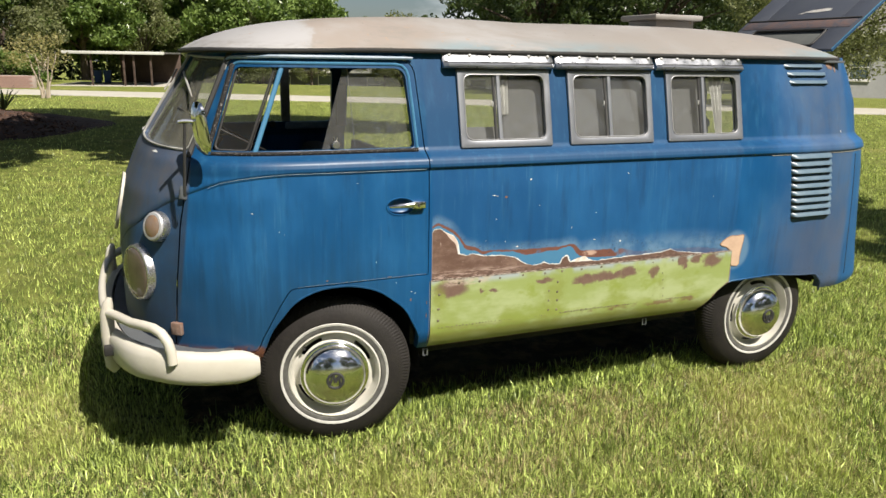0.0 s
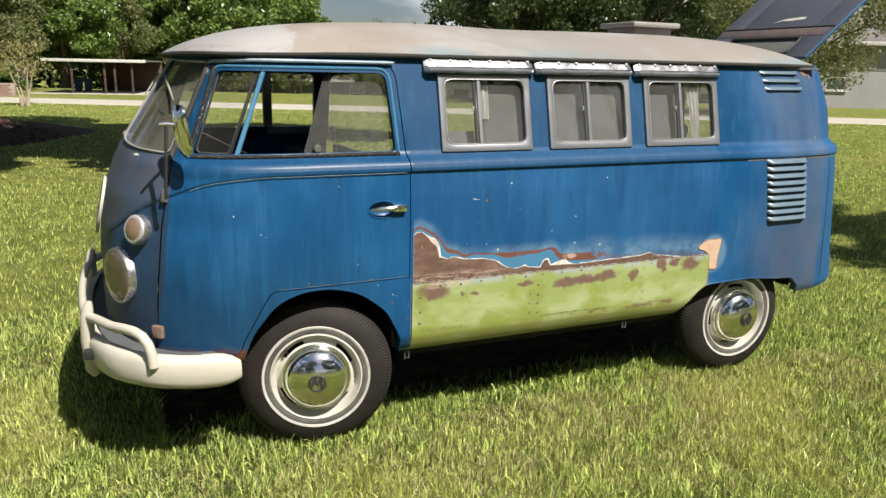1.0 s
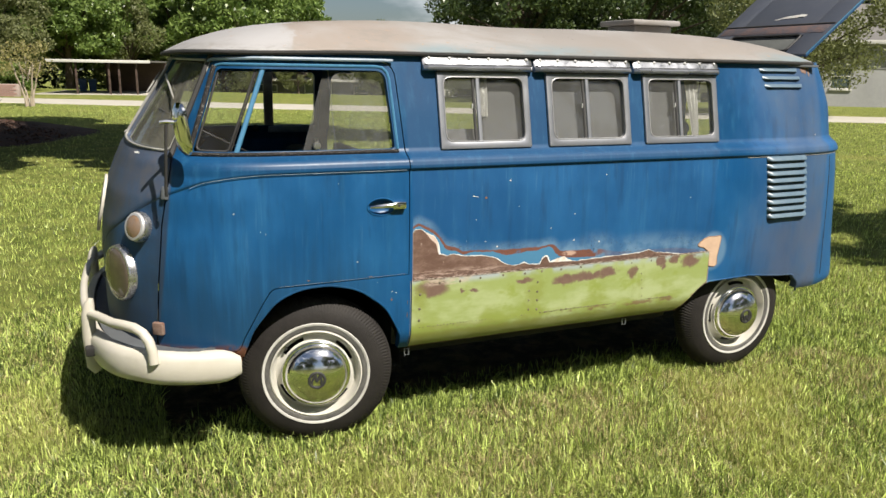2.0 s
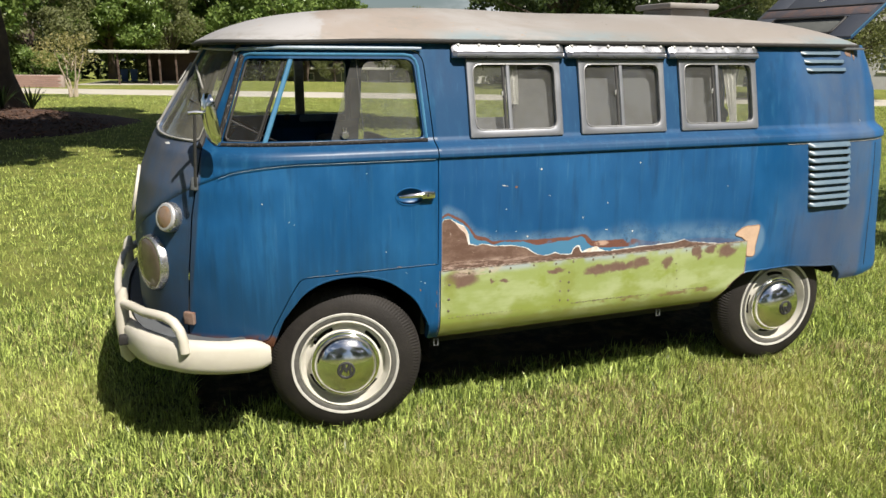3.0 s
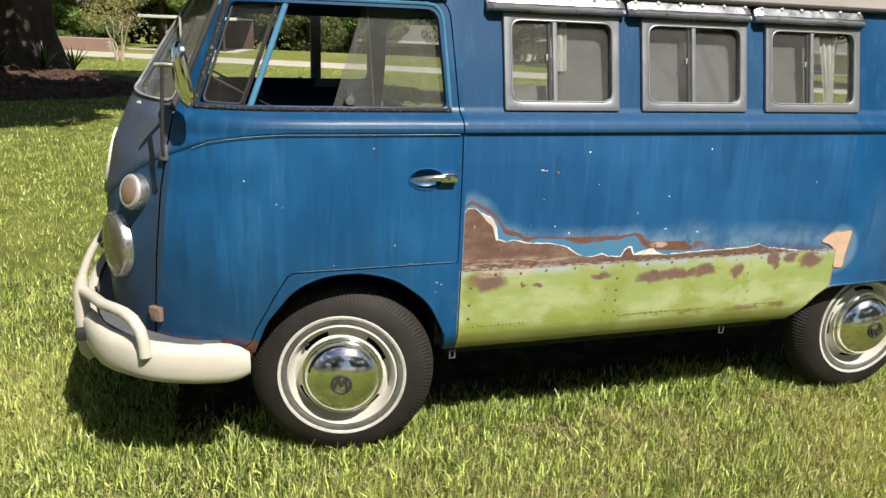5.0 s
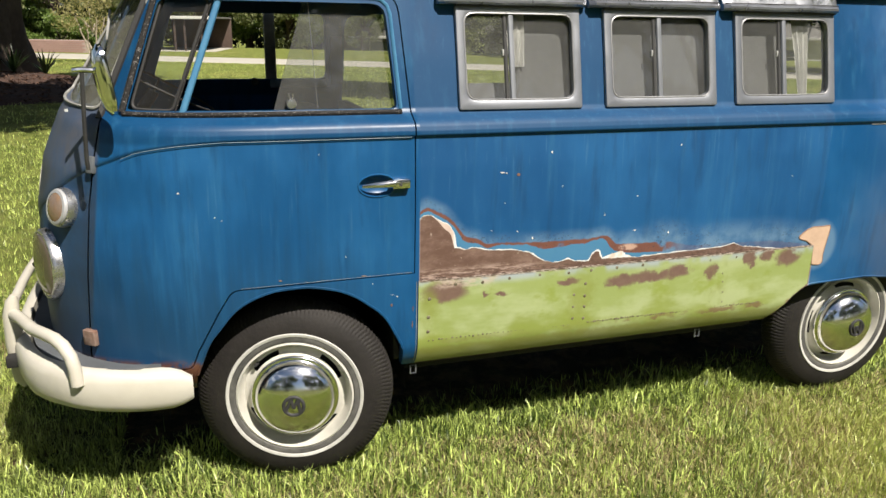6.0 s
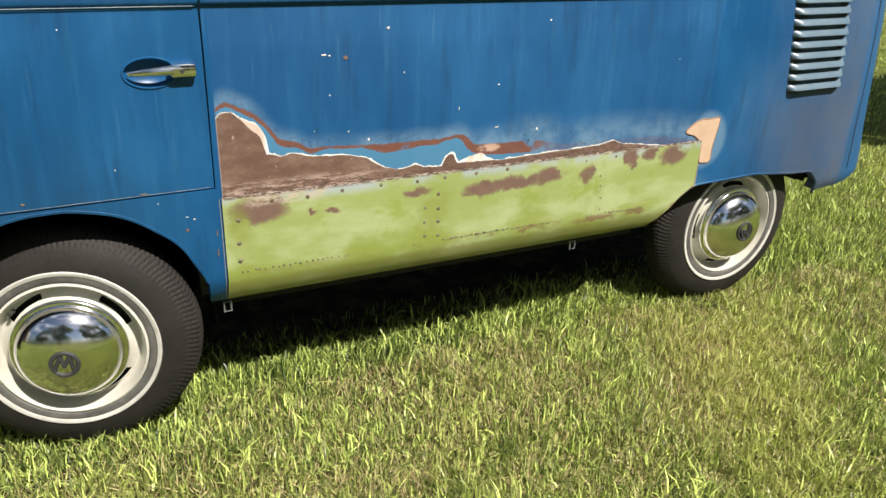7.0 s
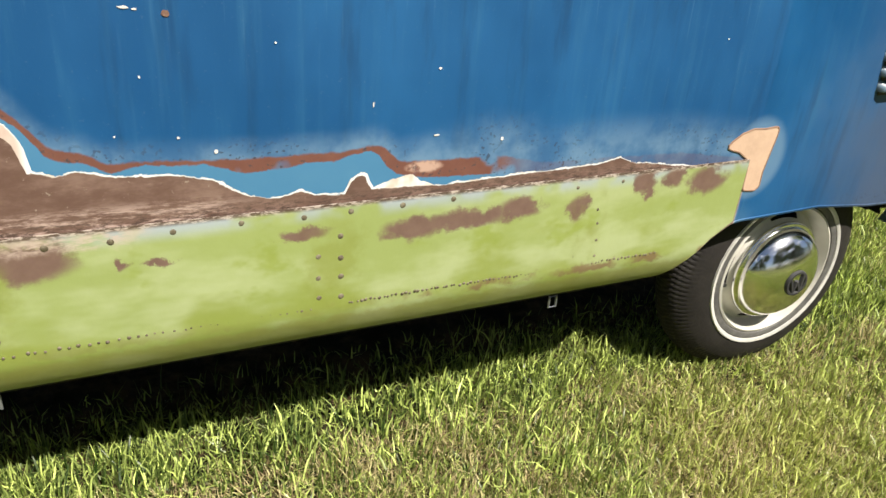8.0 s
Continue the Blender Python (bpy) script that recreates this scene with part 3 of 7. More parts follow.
def carve(me, cuts):
    """Cuts a solid mesh with prisms: (bmesh, 'DIFFERENCE' or 'INTERSECT') one after another. Returns a new mesh."""
    ob = new("shell", me)
    helpers = []
    for bm, op in cuts:
        cm = bpy.data.meshes.new("cut")
        bm.to_mesh(cm)
        bm.free()
        c = new("cut", cm)
        helpers.append(c)
        mod = ob.modifiers.new("cut", "BOOLEAN")
        mod.operation, mod.object, mod.solver = op, c, "EXACT"
    dg = bpy.context.evaluated_depsgraph_get()
    dg.update()
    out = bpy.data.meshes.new_from_object(ob.evaluated_get(dg))
    for o in helpers:
        bpy.data.objects.remove(o)
    bpy.data.objects.remove(ob)
    return out


# ---- the van's skin ----
CY = 0.86
TAB_Z = (0.36, 0.385, 0.42, 0.455, 0.478, 0.55, 0.65, 0.80, 0.95, 1.10, 1.19, 1.222, 1.238, 1.252, 1.264, 1.276, 1.288, 1.45, 1.60, 1.70)
TAB_W = (0.772, 0.803, 0.832, 0.849, 0.855, 0.858, 0.860, 0.862, 0.862, 0.858, 0.852, 0.8490, 0.8430, 0.8330, 0.8190, 0.8065, 0.7985, 0.764, 0.728, 0.704)
TAB_F = (-0.775, -0.785, -0.795, -0.803, -0.808, -0.811, -0.812, -0.808, -0.793, -0.760, -0.722, -0.706, -0.700, -0.695, -0.690, -0.685, -0.678, -0.575, -0.475, -0.415)
TAB_R = (3.28, 3.31, 3.335, 3.345, 3.342, 3.330, 3.312, 3.295, 3.280, 3.268, 3.258, 3.255, 3.252, 3.248, 3.245, 3.242, 3.240, 3.235, 3.190, 3.148)
NF_Z, NF = (0.36, 0.85, 1.00, 1.30, 1.66), (3.05, 3.05, 2.90, 2.95, 3.55)
V_Y, V_Z = (0.0, 0.02, 0.06, 0.10, 0.20, 0.35, 0.60, 0.86), (1.205, 1.195, 1.175, 1.145, 1.08, 0.985, 0.86, 0.73)


def lut(z, tab):
    return np.interp(z, TAB_Z, tab)


def smooth01(t):
    t = np.clip(t, 0, 1)
    return t * t * (3 - 2 * t)


def side_y(x, z):
    """The left skin's y at a place along the van."""
    w = float(lut(z, TAB_W))
    if x < 0:
        n = float(np.interp(z, NF_Z, NF))
        d = min(1.0, x / float(lut(z, TAB_F)))
        return CY - w * (1 - d ** n) ** (1 / n)
    r0 = float(lut(z, TAB_R)) - 1.0
    if x > r0:
        return CY - w * (1 - min(1.0, x - r0) ** 4) ** 0.25
    return CY - w


def front_x(y, z):
    w, n = float(lut(z, TAB_W)), float(np.interp(z, NF_Z, NF))
    d = min(1.0, abs(y - CY) / w)
    return float(lut(z, TAB_F)) * (1 - d ** n) ** (1 / n)


def front_normal(y, z):
    e = 0.004
    dy = (front_x(y + e, z) - front_x(y - e, z)) / (2 * e)
    dz = (front_x(y, z + e) - front_x(y, z - e)) / (2 * e)
    return Vector((-1, dy, dz)).normalized()


T_F, F_S, T_R = np.linspace(0, math.pi / 2, 40), np.linspace(0, 1, 48)[1:-1], np.linspace(0, math.pi / 2, 34)
N_LEFT = len(T_F) + len(F_S) + len(T_R)
N_RING = 2 * N_LEFT - 2


def ring_of(z, inset=0.0):
    """The skin's outline, as an array of x, y; z is one height, or one for each point."""
    zz = np.broadcast_to(np.asarray(z, float), (N_RING,))
    zl, zr = zz[:N_LEFT], zz[N_LEFT:][::-1]
    out = []
    for zh in (zl, np.concatenate([zl[:1], zr, zl[-1:]])):
        w, a, xr = lut(zh, TAB_W) - inset, -lut(zh, TAB_F) - inset, lut(zh, TAB_R) - inset
        n = np.interp(zh, NF_Z, NF)
        k0, k1 = len(T_F), len(T_F) + len(F_S)
        t, nf = T_F[::-1], n[:k0]
        rf = (np.sin(t) ** nf + np.cos(t) ** nf) ** (-1 / nf)
        rr = (np.sin(T_R) ** 4 + np.cos(T_R) ** 4) ** -0.25
        x = np.concatenate([-a[:k0] * rf * np.sin(t), (xr[k0:k1] - 1) * F_S, xr[k1:] - 1 + rr * np.sin(T_R)])
        y = np.concatenate([-w[:k0] * rf * np.cos(t), -w[k0:k1], -w[k1:] * rr * np.cos(T_R)])
        out.append(np.stack([x, y], 1))
    left, right = out
    pts = np.concatenate([left, right[::-1][1:-1] * np.array([1, -1])])
    pts[:, 1] += CY
    return pts


def skin_level(z):
    """One level of the outer skin. The rows bend to follow the raised band that runs round the belt and dips to a vee on the nose."""
    p = ring_of(z)
    yy = np.minimum(p[:, 1], 2 * CY - p[:, 1])
    drop = np.where(p[:, 0] < 0.0, np.interp(yy - 0.012, V_Y, V_Z), 1.205) - 1.205
    k = np.interp(z, (0.50, 1.205, 1.30), (0.0, 1.0, 0.0))
    zz = z + drop * k
    p = ring_of(zz)
    d = np.roll(p, -1, 0) - np.roll(p, 1, 0)
    nrm = np.stack([d[:, 1], -d[:, 0]], 1)
    nrm /= np.maximum(1e-9, np.linalg.norm(nrm, axis=1))[:, None]
    lift = np.interp(p[:, 0], (-0.8, -0.3, 0.6), (0.006, 0.008, 0.012)) * smooth01((z - 1.196) / 0.016) * (1 - smooth01((zz - 1.240) / 0.035))
    p = p + nrm * lift[:, None]
    return np.column_stack([p, zz])


def shell_mesh():
    zs = np.unique(np.round(np.concatenate([np.linspace(0.391, 0.50, 8), np.linspace(0.50, 1.18, 46), np.linspace(1.18, 1.225, 18), np.linspace(1.225, 1.31, 22), np.linspace(1.31, 1.690, 16)]), 4))
    zi = np.linspace(0.391, 1.690, 14)
    rows = [skin_level(z) for z in zs]
    inner = [np.column_stack([ring_of(z, 0.035), np.full(len(rows[0]), z)]) for z in zi[::-1]]
    verts = np.concatenate(rows + inner)
    n, m = len(rows[0]), len(rows) + len(inner)
    faces = []
    for i in range(m):
        a, b = i * n, ((i + 1) % m) * n
        faces += [(a + k, a + (k + 1) % n, b + (k + 1) % n, b + k) for k in range(n)]
    me = raw(verts, faces)
    bm = bmesh.new()
    bm.from_mesh(me)
    bmesh.ops.remove_doubles(bm, verts=bm.verts, dist=1e-5)
    bmesh.ops.recalc_face_normals(bm, faces=bm.faces)
    bm.to_mesh(me)
    bm.free()
    return me


DOOR = rounded([(-0.622, 0.492), (-0.600, 0.78), (-0.574, 1.00), (-0.545, 1.145), (-0.520, 1.255), (-0.348, 1.644), (0.388, 1.644), (0.416, 1.25), (0.413, 0.748),
                (-0.180, 0.741), (-0.226, 0.668), (-0.296, 0.540), (-0.318, 0.482)], [0.02, 0, 0, 0, 0, 0.07, 0.07, 0.4, 0.0, 0.05, 0, 0, 0.03])
DOOR_WIN = rounded([(-0.456, 1.279), (-0.334, 1.620), (0.358, 1.620), (0.382, 1.277)], [0.02, 0.04, 0.06, 0.03])
ARCH_F = rounded([(-0.33, 0.20), (-0.302, 0.46), (-0.262, 0.566), (-0.165, 0.686), (-0.06, 0.728), (0.06, 0.732), (0.19, 0.702), (0.314, 0.604), (0.376, 0.48), (0.396, 0.20)], [0, .1, .2, .3, .3, .3, .3, .2, .1, 0])
ARCH_R = rounded([(1.88, 0.20), (1.955, 0.415), (2.03, 0.505), (2.10, 0.548), (2.40, 0.556), (2.60, 0.536), (2.72, 0.530), (2.77, 0.484), (2.795, 0.42), (2.80, 0.20)], [0, .1, .2, .1, 0, .1, .05, .05, .02, 0])
WINS = ((0.582, 1.033), (1.128, 1.588), (1.676, 2.136))
RAILS = ((0.520, 1.058), (1.069, 1.606), (1.622, 2.153))
WIN_LO, WIN_HI = 1.280, 1.612


def win_poly(x0, x1, inset, r):
    return rounded([(x0 + inset, WIN_LO + inset), (x0 + inset, WIN_HI - inset), (x1 - inset, WIN_HI - inset), (x1 - inset, WIN_LO + inset)], r)


def screen_poly(inset, flip=False):
    """One pane of the split windscreen, as (y, z)."""
    p = [(0.214, 1.286), (0.234, 1.640), (0.835, 1.650), (0.835, 1.302)]
    c = Vector((0.55, 1.47))
    p = [tuple(Vector(q) + (c - Vector(q)).normalized() * inset) for q in p]
    p = rounded(p, 0.024)
    return [(2 * CY - y, z) for y, z in p] if flip else p


def grown(poly, d):
    """The polygon pushed outward by d."""
    n = len(poly)
    area = sum(poly[i][0] * poly[(i + 1) % n][1] - poly[(i + 1) % n][0] * poly[i][1] for i in range(n))
    s = 1 if area > 0 else -1
    out = []
    for i in range(n):
        a, b = Vector(poly[i - 1]), Vector(poly[(i + 1) % n])
        t = (b - a).normalized()
        out.append((poly[i][0] + s * d * t.y, poly[i][1] - s * d * t.x))
    return out


van = thing("van", "weathered blue vintage camper van with white roof, parked on lawn", "van")

shell = shell_mesh()
body_cuts = [(prism(p, -0.2, 0.40), "DIFFERENCE") for p in (ARCH_F, ARCH_R)]
body_cuts += [(prism(p, 1.32, 1.95), "DIFFERENCE") for p in (ARCH_F, ARCH_R)]
body_cuts += [(prism([(2.785, 0.20), (2.785, 0.436), (2.95, 0.432), (3.12, 0.444), (3.60, 0.47), (3.60, 0.20)], -0.2, 1.95), "DIFFERENCE")]
body_cuts += [(prism(win_poly(a, b, 0.018, 0.05), -0.2, 1.95), "DIFFERENCE") for a, b in WINS]
body_cuts += [(prism(screen_poly(0.0, f), -1.2, -0.2, "x"), "DIFFERENCE") for f in (False, True)]
body_cuts += [(prism(rounded([(0.22, 1.02), (0.27, 1.62), (1.45, 1.62), (1.50, 1.02)], 0.06), 2.9, 3.6, "x"), "DIFFERENCE")]
body_cuts += [(prism(rounded([(0.50, 0.42), (0.50, 1.585), (1.62, 1.585), (1.62, 0.42)], 0.06), 1.3, 1.95), "DIFFERENCE")]
body_cuts += [(prism(rounded([(-0.42, 1.275), (-0.31, 1.588), (0.400, 1.588), (0.412, 1.275)], 0.035), 1.3, 1.95), "DIFFERENCE")]
body_cuts += [(prism(rounded([(2.40, 1.29), (2.40, 1.60), (2.98, 1.60), (2.98, 1.29)], 0.05), 1.3, 1.95), "DIFFERENCE")]
hx, hz = 0.290, 1.052
bowl_cut = bmesh.new()
bmesh.ops.create_uvsphere(bowl_cut, u_segments=40, v_segments=20, radius=1.0)
bmesh.ops.transform(bowl_cut, matrix=Matrix.Translation((hx, side_y(hx, hz) - 0.002, hz)) @ Matrix.Diagonal((0.062, 0.024, 0.036, 1)), verts=bowl_cut.verts)
door_me = carve(shell.copy(), [(prism(DOOR, -0.2, 0.42), "INTERSECT"), (prism(DOOR_WIN, -0.3, 0.5), "DIFFERENCE"), (bowl_cut, "DIFFERENCE")])
body_me = carve(shell, [(prism(grown(DOOR, 0.005), -0.2, 0.42), "DIFFERENCE")] + body_cuts)
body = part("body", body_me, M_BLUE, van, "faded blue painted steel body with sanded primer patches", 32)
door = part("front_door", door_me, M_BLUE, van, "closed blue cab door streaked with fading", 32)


# ---- roof ----
def roof_mesh():
    rings = 22
    verts, faces = [], []
    cx = 1.2
    base = ring_of(1.690, -0.016)
    edge_z = lambda gx: 1.693 - 0.010 * float(smooth01((-0.9 - gx) / 0.6))
    base[:, 0] -= 0.035 * smooth01(-base[:, 0] / 0.4) + 0.065 * smooth01((base[:, 0] - 2.3) / 0.8)
    segs = len(base)
    ax_f, ax_r, w = cx - base[:, 0].min(), base[:, 0].max() - cx, CY - base[:, 1].min()
    g = [(x - cx, y - CY, (x - cx) / (ax_r if x > cx else ax_f), (y - CY) / w) for x, y in base]
    for i in range(rings + 1):
        q = math.sin(i / rings * math.pi / 2)
        for gx, gy, c, s in g:
            end = abs(c) ** (2 if c < 0 else 3)
            p = 2.35 * (1 - end) + (7.0 if c < 0 else 5.0) * end
            h = (1.842 - 0.016 * float(smooth01((-0.5 - gx * q) / 0.8)) - edge_z(gx)) * (1 - q ** p)
            verts.append((cx + gx * q, CY + gy * q, edge_z(gx) + h))
    n0 = len(verts)
    for dz, f in ((-0.005, 1.0), (-0.005, 0.96)):
        for gx, gy, c, s in g:
            verts.append((cx + gx * f, CY + gy * f, edge_z(gx) + dz))
    rows = rings + 3
    for i in range(rows - 1):
        for k in range(segs):
            a, b = i * segs, (i + 1) * segs
            faces.append((a + k, a + (k + 1) % segs, b + (k + 1) % segs, b + k))
    faces.append(tuple(range((rows - 1) * segs, rows * segs)))
    me = raw(verts, faces)
    bm = bmesh.new()
    bm.from_mesh(me)
    bmesh.ops.remove_doubles(bm, verts=bm.verts, dist=1e-4)
    return bm, [(cx + gx * 1.003, CY + gy * 1.008, edge_z(gx) - 0.012) for gx, gy, c, s in g]


roof_bm, gutter_line = roof_mesh()
roof = part("roof", roof_bm, M_ROOF, van, "chalky off-white roof with tan stains", 50)
# black gutter tube also paints in the shade line under the roof edge
part("rain_gutter", tube(bmesh.new(), gutter_line, 0.009, 8, True), M_BLACK, roof, "rain gutter, black like the shaded gap under the roof")
vent_bm = boxed(2.07, 2.335, 0.735, 1.005, 1.81, 1.884, 0.01)
vent = part("roof_vent", vent_bm, M_ROOF, van, "low off-white roof vent")
part("lid", boxed(2.036, 2.37, 0.70, 1.04, 1.884, 1.914, 0.010), M_ROOF, vent)


# ---- seals, trims and glass ----
def on_side(x, z, out=0.0):
    return Vector((x, side_y(x, z) - out, z))


def dense(poly, step=0.03):
    out = []
    for i, p in enumerate(poly):
        a, b = Vector(p), Vector(poly[(i + 1) % len(poly)])
        k = max(1, int((b - a).length / step))
        out += [tuple(a + (b - a) * j / k) for j in range(k)]
    return out


def pane_from(poly, place, thick=0.004):
    """A thin pane whose outline lies on the skin: place maps a pair to a point and depth."""
    bm = bmesh.new()
    A = [bm.verts.new(place(p, 0.0)) for p in poly]
    B = [bm.verts.new(place(p, thick)) for p in poly]
    bm.faces.new(A), bm.faces.new(B[::-1])
    n = len(poly)
    for i in range(n):
        bm.faces.new((A[i], B[i], B[(i + 1) % n], A[(i + 1) % n]))
    bmesh.ops.triangulate(bm, faces=[f for f in bm.faces if len(f.verts) > 4])
    return bm


def strip_between(outer, inner, place, depth):
    """A flat frame between two outlines of equal count, with thickness."""
    bm = bmesh.new()
    n = len(outer)
    L = [[bm.verts.new(place(p, d)) for p in q] for q, d in ((outer, depth), (outer, 0.0), (inner, 0.0), (inner, depth))]
    for r in range(4):
        A, B = L[r], L[(r + 1) % 4]
        for i in range(n):
            bm.faces.new((A[i], A[(i + 1) % n], B[(i + 1) % n], B[i]))
    return bm


def rolled_frame(outer, inner, place, depth, roll=0.0022):
    """A frame between two outlines of equal count whose front edges are rolled over."""
    bm = bmesh.new()
    n = len(outer)
    a, b = [Vector(p) for p in outer], [Vector(p) for p in inner]
    mixed = lambda f: [tuple(p.lerp(q, f)) for p, q in zip(a, b)]
    rows = [(outer, depth), (outer, roll), (mixed(0.04), roll * 0.3), (mixed(0.10), 0.0), (mixed(0.80), 0.0005), (mixed(0.92), 0.002), (inner, roll * 1.4), (inner, depth)]
    L = [[bm.verts.new(place(p, d)) for p in q] for q, d in rows]
    for r in range(len(L)):
        A, B = L[r], L[(r + 1) % len(L)]
        for i in range(n):
            bm.faces.new((A[i], A[(i + 1) % n], B[(i + 1) % n], B[i]))
    return bm


def no_shadow(ob):
    ob.visible_shadow = False
    return ob


for flip in (False, True):
    place = lambda p, d: Vector((front_x(p[0], p[1]) + 0.012 + d, p[0], p[1]))
    ws = part("windscreen", pane_from(dense(screen_poly(0.0, flip), 0.04), place), M_SCREENGLASS, van, "dusty split windscreen pane", 0)
    no_shadow(ws)
    loop = [Vector((front_x(y, z), y, z)) + front_normal(y, z) * 0.003 for y, z in dense(screen_poly(0.0, flip), 0.03)]
    part("windscreen_seal", tube(bmesh.new(), loop, 0.005, 6, True), M_PALESEAL, ws, "weathered pale rubber seal")

# pale bars across the windscreen panes
for y0, y1 in ((0.30, 0.60), (0.95, 1.25)):
    a, b = Vector((front_x(y0, 1.49) - 0.016, y0, 1.49)), Vector((front_x(y1, 1.58) - 0.012, y1, 1.58))
    part("screen_bar", tube(bmesh.new(), [a.lerp(b, t) for t in (0, 0.5, 1)], [0.003, 0.0045, 0.0045], 6), M_PALESEAL, van, "pale bar across the windscreen")

# cab door: light blue window surround, vent window bar, half open sliding glass
place_in = lambda p, d: on_side(p[0], p[1], -0.012 - d)
part("window_surround", strip_between(dense(DOOR_WIN, 0.03), grown(dense(DOOR_WIN, 0.03), -0.010), lambda p, d: on_side(p[0], p[1], 0.004 - d), 0.03), M_BLUE, door, "weathered blue window surround")
reveal = [(-0.338, 1.612), (-0.326, 1.624), (-0.308, 1.6275)]
reveal += [(x, 1.6265) for x in np.linspace(-0.29, 0.31, 16)] + [(0.338, 1.622), (0.356, 1.605), (0.3645, 1.578)] + [(0.3645 + 0.018 * t, 1.578 - 0.290 * t) for t in np.linspace(0.1, 1, 9)]
part("surround_trim", tube(bmesh.new(), [on_side(x, z, 0.005) for x, z in reveal], 0.0062, 8, flat=0.8), M_LIGHTBLUE, door, "light blue frame round the cab window")
drip = [(-0.365, 1.632), (-0.345, 1.644), (-0.28, 1.6485)] + [(x, 1.6515) for x in np.linspace(-0.20, 0.34, 12)] + [(0.385, 1.6520)]
part("drip_rail", tube(bmesh.new(), [on_side(x, z, 0.014) for x, z in drip], [0.004, 0.006, 0.008] + [0.0074] * 12 + [0.005], 8), M_PALEBLUE, van, "chalky pale blue rail over the cab door")
part("vent_bar", tube(bmesh.new(), [on_side(-0.287, 1.278, -0.005), on_side(-0.220, 1.45, -0.005), on_side(-0.150, 1.630, -0.005)], 0.010, 8, flat=0.7), M_LIGHTBLUE, door, "light blue slanted window bar")
part("vent_seal", tube(bmesh.new(), [on_side(-0.306, 1.285, -0.008), on_side(-0.240, 1.45, -0.008), on_side(-0.170, 1.622, -0.008)], 0.003, 6), M_SPECK, door)
vent_in = rounded([(-0.432, 1.292), (-0.316, 1.617), (-0.180, 1.617), (-0.312, 1.290)], 0.02)
part("vent_frame", tube(bmesh.new(), [on_side(x, z, -0.012) for x, z in dense(vent_in, 0.03)], 0.0048, 6, True), M_SEAL, door, "dark vent window frame")
no_shadow(part("vent_glass", pane_from(vent_in, place_in), M_GLASS, door, "clear vent window glass", 0))
slide = rounded([(-0.018, 1.280), (0.102, 1.628), (0.362, 1.628), (0.380, 1.280)], [0.004, 0.004, 0.05, 0.02])
no_shadow(part("sliding_glass", pane_from(slide, lambda p, d: on_side(p[0], p[1], -0.03 - d)), M_SIDEGLASS, door, "half open sliding side glass", 0))
no_shadow(part("fixed_glass_edge", tube(bmesh.new(), [on_side(0.120, 1.285, -0.022), on_side(0.110, 1.625, -0.022)], 0.0010, 6), M_GREYTRIM, door, "pale edge of the glass"))
part("window_channel", tube(bmesh.new(), [on_side(x, 1.279, 0.003) for x in np.linspace(-0.455, 0.385, 16)], 0.0085, 8, flat=0.9), M_SPECK, door, "worn dark window channel")
catch = part("glass_catch", lathe([(0.0, -0.012), (0.014, -0.010), (0.017, -0.002), (0.017, 0.006), (0.0, 0.008)], 20), M_BEZEL, door, "worn metal window catch")
catch.location = on_side(0.038, 1.306, -0.015)
for dx in (-0.007, 0.007):
    part("catch_lever", tube(bmesh.new(), [on_side(0.038 + dx * 0.6, 1.316, -0.008), on_side(0.036 + dx, 1.338, -0.004)], 0.003, 6), M_BEZEL, door)

part("door_seal", tube(bmesh.new(), [on_side(-0.525 + 0.185 * t, 1.262 + 0.402 * t, 0.0015) for t in np.linspace(0, 1, 12)], 0.0125, 6), M_SEAL, van, "dark rubber seal up the windscreen pillar")
part("front_seal", tube(bmesh.new(), [on_side(-0.456 + 0.120 * t, 1.284 + 0.335 * t, 0.004) for t in np.linspace(0, 1, 12)], 0.0115, 6), M_SPECK, door, "flaking dark rubber up the front window edge")
# door handle over an oval pressed bowl
lip = [on_side(hx + 0.062 * math.cos(a), hz + 0.036 * math.sin(a), 0.0005) for a in np.linspace(0, 2 * math.pi, 44, endpoint=False)]
part("bowl_lip", tube(bmesh.new(), lip, 0.0028, 6, True), M_BLUE, door, "rolled lip round the handle bowl")
bar = bmesh.new()
tube(bar, [on_side(0.240, hz + 0.000, 0.004), on_side(0.27, hz + 0.003, 0.014), on_side(0.31, hz + 0.005, 0.019), on_side(0.345, hz + 0.006, 0.018)], [0.005, 0.008, 0.010, 0.012], 10, flat=0.7)
part("door_handle", bar, M_CHROME, door, "chrome pull handle")
part("handle_base", boxed(0.335, 0.395, side_y(0.36, hz) - 0.023, side_y(0.36, hz), hz - 0.011, hz + 0.020, 0.005), M_CHROME, door, "chrome lock block")
part("key_hole", lathe([(0.0, -0.002), (0.005, -0.002), (0.006, 0.002)], 16), M_SEAL, door).location = (0.362, side_y(0.36, hz) - 0.0235, hz + 0.004)

# hinges on the front seam
for z in (0.578, 1.128):
    y = side_y(-0.612 if z < 1 else -0.552, z)
    x = -0.612 if z < 1 else -0.552
    nrm = front_normal(y, z)
    m = Matrix.Translation((x, y, z)) @ nrm.to_track_quat("Y", "Z").to_matrix().to_4x4()
    hb = bmesh.new()
    box(hb, *((-0.024, 0.024) if z < 1 else (-0.013, 0.013)), -0.008, 0.016, -0.026, 0.026, 0.004, m)
    part("door_hinge", hb, M_RUST if z < 1 else M_GREYTRIM, van, "rust-stained door hinge" if z < 1 else "worn steel door hinge")

